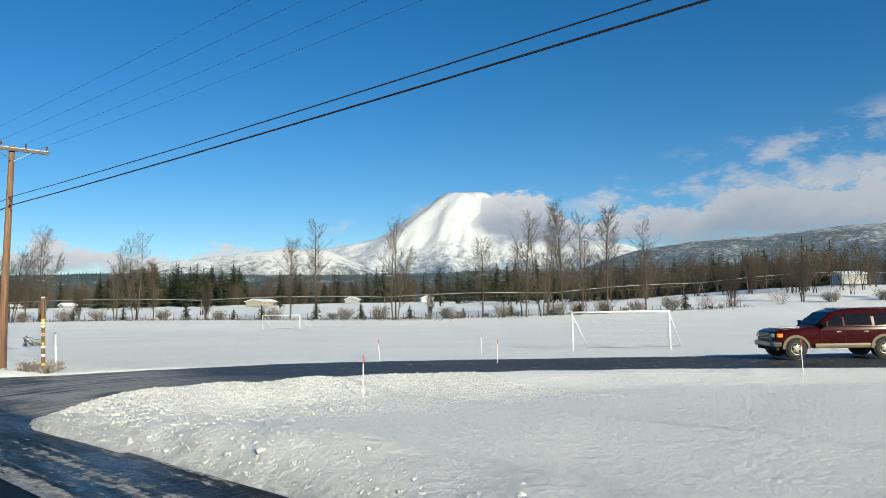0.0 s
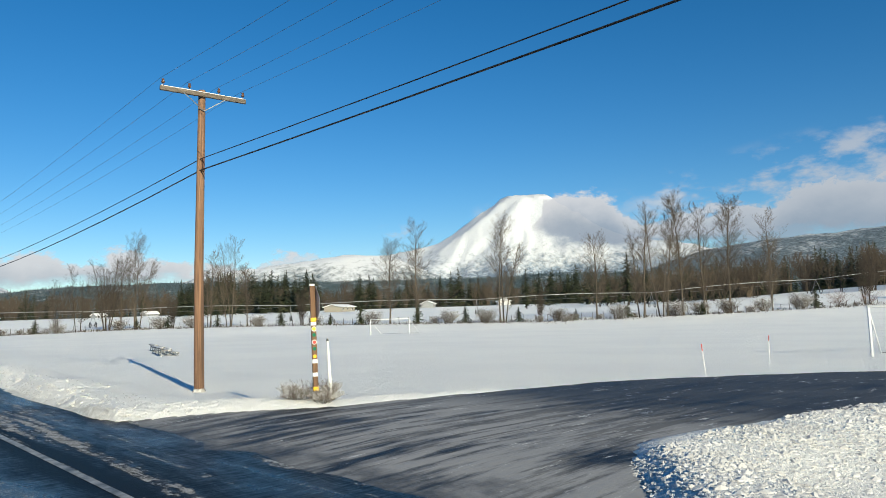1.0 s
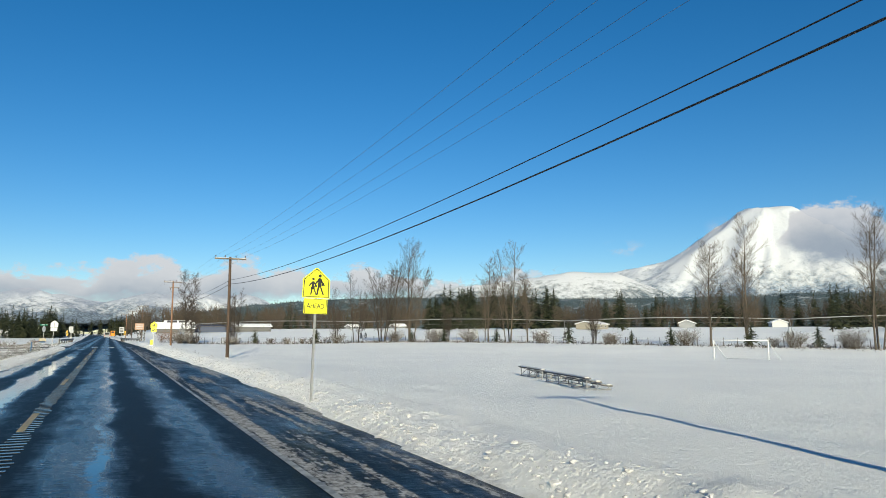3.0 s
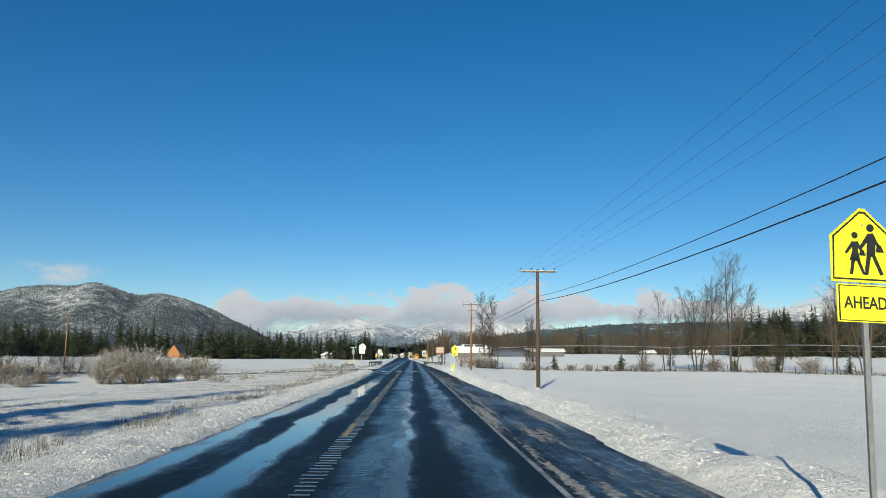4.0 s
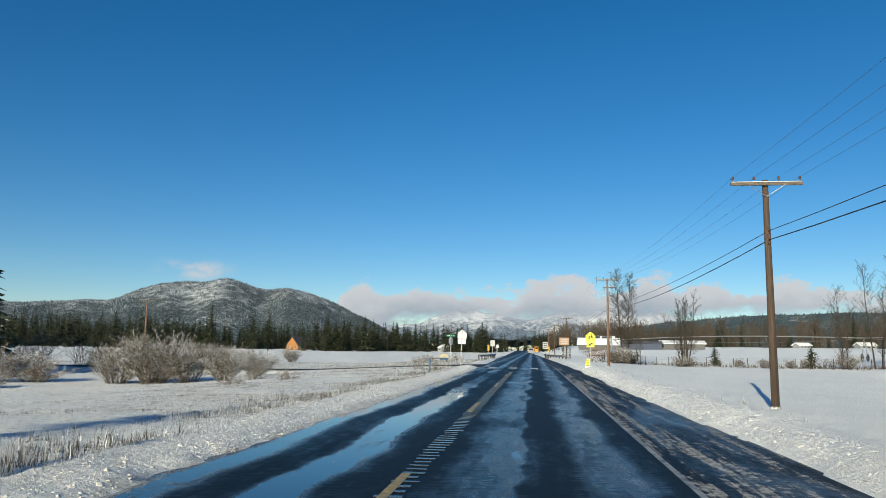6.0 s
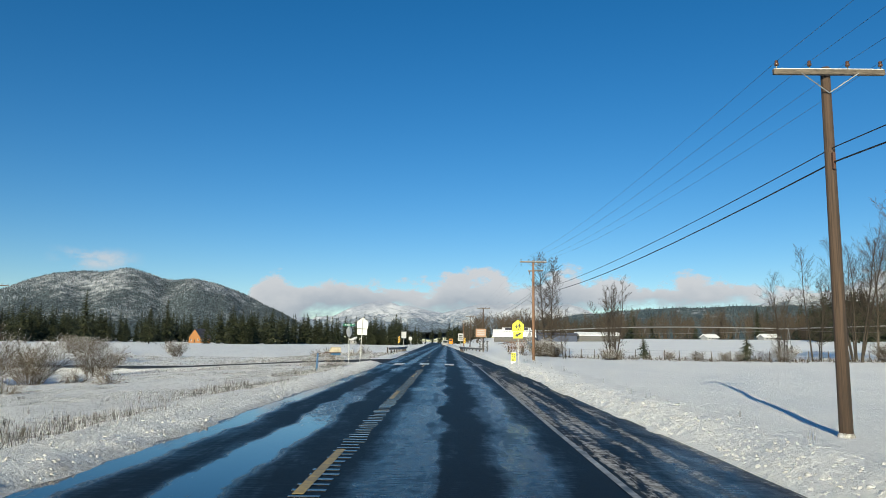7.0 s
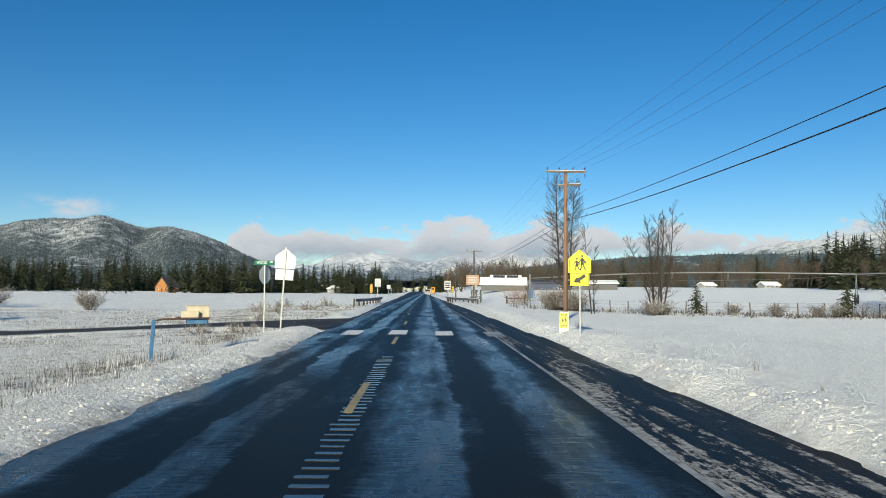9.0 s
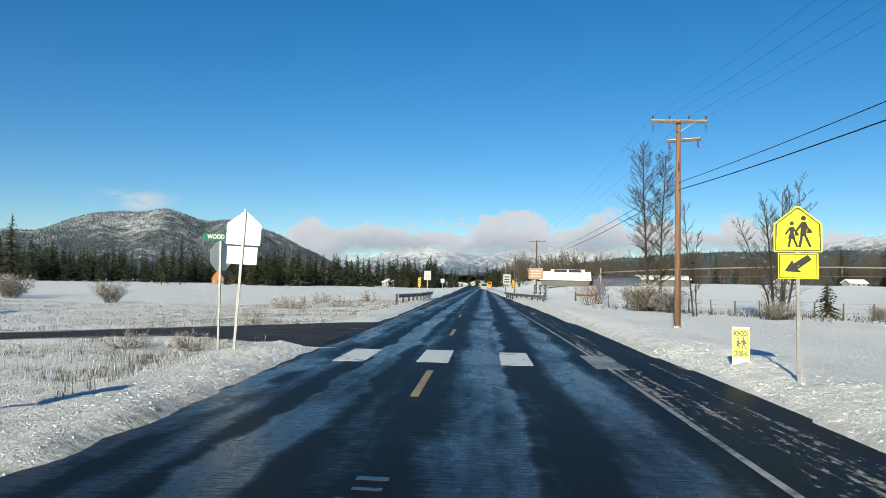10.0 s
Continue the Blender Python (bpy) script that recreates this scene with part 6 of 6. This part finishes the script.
house(g3(52.0, 308.0, 0), 88, 7.0, 14.0, 2.0, 0.9, BARN_WALL, ROOF_SNOW, "low grey shed under snow", 0, True, False, 0, name="low_shed", category="shed")
house(g3(226.0, 41.0, 0.0), 30, 11.0, 6.0, 2.7, 0.8, WHITE_SIDING, ROOF_SNOW, "white shed above the trees", 0, True, False, 0, name="white_shed", category="shed")
house(g3(172.0, 250.0, 0), 120, 7.0, 15.0, 2.0, 0.9, CREAM_SIDING, ROOF_SNOW, "long cream farm building", 2)
house(g3(232.0, 262.0, 0), 130, 6.0, 9.0, 2.0, 1.2, GREY_SIDING, ROOF_SNOW, "grey farmhouse with a snowy roof")
house(g3(262.0, 240.0, 0), 140, 6.0, 9.0, 2.0, 1.1, WHITE_SIDING, ROOF_SNOW, "white farmhouse with a snowy roof")
house(g3(118.0, 385.0, -0.4), 110, 4.2, 6.0, 1.5, 1.0, GREY_SIDING, ROOF_SNOW, "small grey gabled farmhouse with a snowy roof")
house(g3(141.0, 378.0, -0.5), 100, 4.4, 7.0, 1.7, 1.1, GREY_SIDING, ROOF_SNOW, "grey outbuilding with a snowy roof")


# ---- vehicles ----
PAINT = plain("maroon_car_paint", (0.038, 0.0036, 0.0052), (0.028, 0.0028, 0.0040), 1.5, 0.10, spec=0.10)
TAN = plain("tan_car_paint", (0.19, 0.15, 0.105), (0.15, 0.12, 0.082), 1.5, 0.4, spec=0.15)
RUBBER = plain("black_rubber", (0.012, 0.012, 0.012), (0.02, 0.02, 0.02), 9, 0.8)
CHROME = plain("dulled_alloy", (0.34, 0.33, 0.31), (0.24, 0.23, 0.21), 5, 0.35, 0.8)
LAMP = plain("clear_lamp_lens", (0.70, 0.70, 0.68), (0.55, 0.55, 0.55), 5, 0.12)
ORANGE = plain("amber_lens", (0.75, 0.28, 0.03), (0.65, 0.22, 0.02), 5, 0.2)


def rounded(pts, width, inset_w, b, y_shift=0.0):
    """A side profile (x, z) drawn out across the car with softened flanks."""
    n = len(pts)
    cx, cz = sum(p[0] for p in pts) / n, sum(p[1] for p in pts) / n
    rows = []
    for y, k in ((-width / 2, 1 - inset_w), (-width / 2 + 0.07, 1.0), (width / 2 - 0.07, 1.0), (width / 2, 1 - inset_w)):
        rows += [(cx + (x - cx) * k, y, cz + (z - cz) * k) for x, z in pts]
    faces = [(r * n + i, r * n + (i + 1) % n, (r + 1) * n + (i + 1) % n, (r + 1) * n + i) for r in range(3) for i in range(n)]
    faces += [tuple(reversed(range(n))), tuple(range(3 * n, 4 * n))]
    return b.add(rows, faces)


def hull(sections, b):
    """A shell through cross sections (x, half width at the sill, at the waist, at the top, sill, waist, top), with rounded shoulders."""
    n = 0
    for x, w0, w1, w2, z0, z1, z2 in sections:
        half = [(w0 * 0.96, z0), (w0, z0 + 0.04), (w1, z1), ((w1 + w2) / 2, z1 + (z2 - z1) * 0.55), (w2, z2 - 0.035), (w2 - 0.07, z2), (w2 * 0.5, z2 + 0.012)]
        ring = [(x, y, z) for y, z in half] + [(x, -y, z) for y, z in reversed(half)]
        n = len(ring)
        b.v.extend(ring)
    m = len(sections)
    b.f += [(i * n + j, i * n + (j + 1) % n, (i + 1) * n + (j + 1) % n, (i + 1) * n + j) for i in range(m - 1) for j in range(n)]
    b.f += [tuple(reversed(range(n))), tuple(range((m - 1) * n, m * n))]
    return b


def suv(at, turn):
    """Faces +x; the origin lies on the ground below its middle."""
    ob = thing("suv", at, turn, "large maroon and tan four-door SUV with snow on its roof", "car")
    ob.matrix_basis = pose(*at, 0, 0, turn) @ Matrix.Scale(0.90, 4)
    body = part("body", hull([(2.84, 0.70, 0.72, 0.66, 0.72, 0.86, 0.98), (2.78, 0.88, 0.90, 0.82, 0.56, 0.86, 1.08), (2.55, 0.97, 0.985, 0.90, 0.52, 0.90, 1.16), (1.9, 0.985, 1.0, 0.93, 0.52, 0.92, 1.21), (1.15, 0.985, 1.005, 0.94, 0.50, 0.94, 1.25),
                              (1.0, 0.985, 1.005, 0.95, 0.50, 0.95, 1.27), (-2.5, 0.985, 1.005, 0.95, 0.50, 0.95, 1.28), (-2.82, 0.96, 0.98, 0.93, 0.54, 0.95, 1.27), (-2.90, 0.88, 0.92, 0.88, 0.62, 0.95, 1.24)], Build()), PAINT, ob, "maroon body")
    part("lower_body", hull([(1.25, 1.0, 1.012, 0.98, 0.40, 0.52, 0.64), (-1.15, 1.0, 1.012, 0.98, 0.40, 0.52, 0.64)], Build()), TAN, ob, "tan lower panels")
    part("rear_panel", hull([(-2.25, 1.0, 1.012, 0.98, 0.44, 0.54, 0.64), (-2.86, 0.95, 0.97, 0.94, 0.46, 0.54, 0.64)], Build()), TAN, ob, "tan lower panel behind the wheel")
    cab = part("cabin", hull([(1.12, 0.90, 0.90, 0.86, 1.20, 1.24, 1.29), (0.80, 0.93, 0.92, 0.83, 1.20, 1.27, 1.58), (0.42, 0.93, 0.92, 0.77, 1.20, 1.27, 1.84), (0.12, 0.93, 0.92, 0.745, 1.20, 1.27, 1.93), (-0.6, 0.93, 0.92, 0.74, 1.20, 1.27, 1.965),
                              (-2.35, 0.93, 0.92, 0.74, 1.20, 1.27, 1.955), (-2.62, 0.91, 0.90, 0.73, 1.20, 1.27, 1.90), (-2.84, 0.88, 0.88, 0.80, 1.20, 1.27, 1.62)], Build()), PAINT, ob, "maroon cabin")
    part("roof_snow", hull([(0.05, 0.55, 0.60, 0.56, 1.93, 1.955, 1.985), (-0.5, 0.62, 0.66, 0.60, 1.95, 1.985, 2.02), (-2.3, 0.62, 0.66, 0.60, 1.94, 1.975, 2.01), (-2.5, 0.5, 0.56, 0.5, 1.92, 1.94, 1.96)], Build()), CLOD, ob, "thin snow on the roof", smooth=True)
    for s in (-1, 1):
        part("roof_rail", Build().tube([(0.0, s * 0.70, 1.95), (-0.1, s * 0.70, 2.0), (-2.2, s * 0.70, 2.0), (-2.3, s * 0.70, 1.95)], 0.018, 6), RUBBER, ob)
        lean = math.atan2(0.17, 0.66)
        m = Matrix.Translation((0, s * 0.926, 1.30)) @ Matrix.Rotation(s * lean, 4, "X") @ FACE
        for ring in ([(0.74, 0.0), (0.30, 0.46), (0.08, 0.50), (0.08, 0.0)], [(-0.04, 0.0), (-0.04, 0.50), (-1.08, 0.51), (-1.08, 0.0)], [(-1.22, 0.0), (-1.22, 0.51), (-2.22, 0.49), (-2.52, 0.04)]):
            part("window", Build().prism(ring, -0.010, 0.010, m), CAR_GLASS, cab, "dark tinted side window")
        for x in (0.30, -0.80):
            part("door_handle", Build().box((x, s * 1.012, 1.06), (0.18, 0.025, 0.04), None, 0.008), CHROME, body)
        for x in (0.98, 0.02, -1.15):
            part("door_seam", Build().box((x, s * 0.998, 0.86), (0.010, 0.014, 0.50)), RUBBER, body)
        mir = part("mirror", Build().box((0.86, s * 1.12, 1.38), (0.12, 0.20, 0.22), None, 0.04), RUBBER, ob, "black door mirror")
        part("mirror_arm", Build().box((0.86, s * 0.98, 1.32), (0.05, 0.14, 0.05)), RUBBER, mir)
        part("headlight", hull([(2.83, 0.15, 0.155, 0.14, 0.86, 0.93, 1.0), (2.66, 0.17, 0.175, 0.16, 0.84, 0.93, 1.03)], Build()), LAMP, ob, "clear rectangular headlight", m=pose(0.012, s * 0.70, 0))
        part("indicator", Build().box((2.64, s * 0.945, 0.94), (0.24, 0.09, 0.15), None, 0.02), ORANGE, ob, "amber indicator lens")
        for x in (2.02, -1.50):
            outer = [(x + 0.55 * math.cos(t), 0.42 + 0.53 * math.sin(t)) for t in np.linspace(-0.05, math.pi + 0.05, 17)]
            inner = [(x + 0.45 * math.cos(t), 0.42 + 0.43 * math.sin(t)) for t in np.linspace(math.pi + 0.05, -0.05, 17)]
            arch_m = Matrix.Translation((0, s * 1.005, 0)) @ FACE
            part("wheel_arch", Build().add([arch_m @ Vector((px, pz, q)) for q in (-0.03, 0.03) for px, pz in outer + inner[::-1]],
                                           [(i, i + 1, 17 + i + 1, 17 + i) for i in range(16)] + [(34 + i, 34 + 17 + i, 34 + 17 + i + 1, 34 + i + 1) for i in range(16)] + [(i, 34 + i, 34 + i + 1, i + 1) for i in range(16)] + [(17 + i, 17 + i + 1, 51 + i + 1, 51 + i) for i in range(16)]), TAN, ob, "tan wheel-arch flare")
            # solid black drum in place of the shaded hollow behind the wheel
            part("wheel_well", Build().tube([(x, s * 0.70, 0.42), (x, s * 1.001, 0.42)], 0.445, 20), RUBBER, ob, "black drum filling the shaded wheel well")
            wheel = part("wheel", Build().tube([(x, s * 0.80, 0.40), (x, s * 0.84, 0.40), (x, s * 1.00, 0.40), (x, s * 1.035, 0.40), (x, s * 1.04, 0.40)], [0.36, 0.395, 0.395, 0.36, 0.25], 28), RUBBER, ob, smooth=False)
            part("rim", Build().tube([(x, s * 1.02, 0.40), (x, s * 1.045, 0.40), (x, s * 1.035, 0.40), (x, s * 1.055, 0.40)], [0.25, 0.235, 0.20, 0.08], 24), CHROME, wheel, "dull alloy rim")
            for k in range(5):
                t = k * 2 * math.pi / 5
                part("rim_slot", Build().box((x + 0.15 * math.cos(t), s * 1.052, 0.40 + 0.15 * math.sin(t)), (0.07, 0.01, 0.07)), RUBBER, wheel)
    part("windscreen", Build().prism([(-0.76, 0.0), (0.76, 0.0), (0.66, 0.74), (-0.66, 0.74)], -0.012, 0.012, Matrix.Translation((1.06, 0, 1.36)) @ Matrix.Rotation(radians(90), 4, "Z") @ Matrix.Rotation(radians(39), 4, "X")), CAR_GLASS, cab)
    part("grille", Build().box((2.84, 0, 0.92), (0.06, 1.02, 0.22), None, 0.02), CHROME, ob, "chrome grille")
    for z in (0.86, 0.92, 0.98):
        part("grille_bar", Build().box((2.875, 0, z), (0.012, 0.94, 0.032)), RUBBER, ob)
    part("bumper", hull([(2.98, 0.74, 0.78, 0.70, 0.52, 0.60, 0.68), (2.90, 0.94, 0.97, 0.90, 0.48, 0.60, 0.70), (2.60, 1.0, 1.015, 0.96, 0.48, 0.60, 0.70)], Build()), CHROME, ob, "dull chrome front bumper")
    part("air_dam", Build().box((2.72, 0, 0.42), (0.16, 1.8, 0.14), None, 0.04), RUBBER, ob)
    part("hood_snow", Build().box((2.05, 0, 1.238), (0.9, 1.1, 0.02), pose(0, 0, 0, 0, 3, 0), 0.1), CLOD, ob, "thin snow on the bonnet")


SUV_AT, SUV_TURN = (30.71, -3.23), 131
suv((*SUV_AT, gz(*SUV_AT) + 0.11), SUV_TURN)


def van(at, turn, mat, label, name, category, h=1.9):
    ob = thing(name, at, turn, label, category)
    part("body", rounded([(2.2, 0.4), (2.25, 0.95), (1.5, 1.1), (0.9, h), (-2.2, h), (-2.25, 0.4)], 1.9, 0.02, Build()), mat, ob)
    part("windscreen", Build().prism([(-0.75, 0.0), (0.75, 0.0), (0.65, 0.8), (-0.65, 0.8)], -0.01, 0.01, Matrix.Translation((1.50, 0, 1.13)) @ Matrix.Rotation(radians(90), 4, "Z") @ Matrix.Rotation(radians(53), 4, "X")), GLASS, ob)
    part("windscreen", Build().box((-2.22, 0, h * 0.75), (0.06, 1.4, h * 0.3)), GLASS, ob)
    for x in (1.4, -1.4):
        for s in (-1, 1):
            part("wheel", Build().tube([(x, s * 0.75, 0.36), (x, s * 0.97, 0.36)], 0.36, 16), RUBBER, ob)
    for s in (-1, 1):
        part("tail_light", Build().box((-2.24, s * 0.8, 1.0), (0.05, 0.16, 0.3)), RED, ob)
        part("headlight", Build().box((2.22, s * 0.7, 0.85), (0.06, 0.3, 0.16)), LAMP, ob)


van((4.2 + float(bend(300)), 300.0, -0.03), 90, GREY_SIDING, "pale grey van far ahead in its lane", "van", "van", 2.0)
van((9.0 + float(bend(430)), 430.0, -0.1), 90, ORANGE, "orange lorry far down the road", "lorry", "lorry", 3.0)


# ---- ploughed clods, weeds and grass ----
def clods(name, label, count, seed, place, size, material):
    r = np.random.RandomState(seed)
    base = bpy.data.meshes.new("clod")
    bm = bmesh.new()
    bmesh.ops.create_icosphere(bm, subdivisions=1, radius=1.0)
    p0 = np.array([v.co[:] for v in bm.verts])
    t0 = np.array([[v.index for v in f.verts] for f in bm.faces])
    bm.free()
    bpy.data.meshes.remove(base)
    chunks = []
    xs, ys = place(r, count)
    for x, y, z in zip(xs, ys, ground_height(xs, ys)):
        s = r.uniform(*size) * (1 if r.rand() < 0.88 else 1.9)
        p = p0 * (1 + r.uniform(-0.4, 0.4, (len(p0), 1))) * np.array([r.uniform(0.7, 1.4), r.uniform(0.7, 1.4), r.uniform(0.5, 0.9)])
        chunks.append((turned(p, r.uniform(0, 6.3), s, (x, y, z - s * 0.15)), t0))
    return stuff(name, label, chunks, material)


def sift(r, n, draw, keep):
    """n places out of those drawn that pass."""
    xs, ys = np.zeros(0), np.zeros(0)
    while len(xs) < n:
        x, y = draw(r, 4 * n)
        ok = keep(x, y)
        xs, ys = np.concatenate([xs, x[ok]]), np.concatenate([ys, y[ok]])
    return xs[:n], ys[:n]


def bank_right(r, n):
    y = np.where(r.rand(n) < 0.85, r.uniform(12.5, 118, n), r.uniform(-14, 3.5, n))
    return right_edge(y) + 0.10 + np.abs(r.normal(0, 0.45, n)), y


def bank_left(r, n):
    y = r.uniform(38, 117, n)
    return left_edge(y) - 0.15 - np.abs(r.normal(0, 0.75, n)), y


def apron_bank(r, n):
    return sift(r, n, lambda q, m: (q.uniform(5.4, 17, m), q.uniform(-12, 12, m)), lambda x, y: (y < 4.5) & (drive_gap(x, y) > 0.05) & (drive_gap(x, y) < 0.7 + 4.5 * r.rand(len(x)) ** 2))


GRITTY = plain("gritty_snow", (0.66, 0.655, 0.65), (0.46, 0.44, 0.41), 2.5, 0.85, bump=0.4)
clods("bank_clods", "lumps of ploughed snow along the east bank", 6500, 61, bank_right, (0.008, 0.027), LUMP)
clods("verge_clods", "lumps of ploughed snow along the west bank", 6500, 62, bank_left, (0.006, 0.020), GRITTY)
clods("drive_clods", "lumps of ploughed snow beside the drive", 14000, 63, apron_bank, (0.007, 0.027), LUMP)


def grass(name, label, count, seed, place, height, material, lean=0.5, fat=1.0):
    r = np.random.RandomState(seed)
    xs, ys = place(r, count)
    k = 5
    x, y, z = (np.repeat(a, k) for a in (xs, ys, ground_height(xs, ys) - 0.02))
    m = len(x)
    h, a = r.uniform(*height, m), r.uniform(0, 6.3, m)
    l, w = r.uniform(0.05, lean, m) * h, (0.004 + 0.008 * h) * fat
    x, y = x + r.normal(0, 0.06, m), y + r.normal(0, 0.06, m)
    s, c = np.sin(a), np.cos(a)
    pts = np.stack([np.stack([x - w * s, y + w * c, z], -1), np.stack([x + w * s, y - w * c, z], -1), np.stack([x + l * c, y + l * s, z + h], -1)], 1).reshape(-1, 3)
    return stuff(name, label, [(pts, np.arange(3 * m).reshape(-1, 3))], material)


FROST_WEED = frosted("frosted_ditch_weeds", (0.10, 0.092, 0.08), (0.055, 0.052, 0.047), 0.20)
STRAW = frosted("frosted_dry_grass", (0.15, 0.125, 0.09), (0.08, 0.07, 0.052), 0.13)


def verge_west(r, n):
    return sift(r, n, lambda q, m: (-4.6 - np.abs(q.normal(0, 1, m)) * 9, q.uniform(38, 175, m)), lambda x, y: (x > -40) & (lane_gap(x, y) > 0.3) & (waves(x, y, 71, 0.5) > -0.1))


def ditch_west(r, n):
    return sift(r, n, lambda q, m: (-6.1 + q.normal(0, 0.75, m), q.uniform(44, 117, m)), lambda x, y: waves(x, y, 72, 0.7) > -0.25)


grass("west_grass", "dry grass poking through thin snow on the west side", 42000, 71, verge_west, (0.02, 0.085), FROST_WEED, 0.7, 1.3)
grass("ditch_weeds", "taller dead weeds along the western ditch", 2200, 72, ditch_west, (0.06, 0.28), FROST_WEED, 0.45, 1.2)


def along_fence(r, n):
    k = r.randint(0, len(FENCE) - 1, n)
    t = r.rand(n)
    a, b = np.array(FENCE)[k], np.array(FENCE)[k + 1]
    clump = r.normal(0, 1.3, n)
    return a[:, 0] + (b[:, 0] - a[:, 0]) * t + clump, a[:, 1] + (b[:, 1] - a[:, 1]) * t + clump + r.normal(0, 0.6, n)


def lane_side(r, n):
    return sift(r, n, lambda q, m: (-5.5 - np.abs(q.normal(0, 1, m)) * 11, q.uniform(111, 134, m)), lambda x, y: (lane_gap(x, y) > 0.35) & (lane_gap(x, y) < 7.5) & (waves(x, y, 74, 0.9) > 0.15))


BRAMBLE = frosted("frosted_undergrowth", (0.055, 0.045, 0.034), (0.10, 0.075, 0.05), 0.10)
grass("fence_brush", "tangled frosted undergrowth along the field fence", 3400, 74, along_fence, (0.1, 0.6), BRAMBLE, 0.9, 2.2)
def field_west(r, n):
    return sift(r, n, lambda q, m: (q.uniform(-70, -5.5, m), q.uniform(125.5, 175, m)), lambda x, y: waves(x, y, 76, 0.45) > -0.25)


grass("field_weeds", "frosted weeds standing in the western field", 11000, 76, field_west, (0.05, 0.22), FROST_WEED, 0.7, 1.8)
grass("lane_weeds", "dead frosted weeds beside the side lane", 1300, 75, lane_side, (0.05, 0.22), FROST_WEED, 0.8, 1.5)
grass("bank_weeds", "sparse stalks on the eastern snowbank", 24, 73, lambda r, n: (r.uniform(6.6, 8.2, n), r.uniform(70, 118, n)), (0.12, 0.35), STRAW, 0.3)
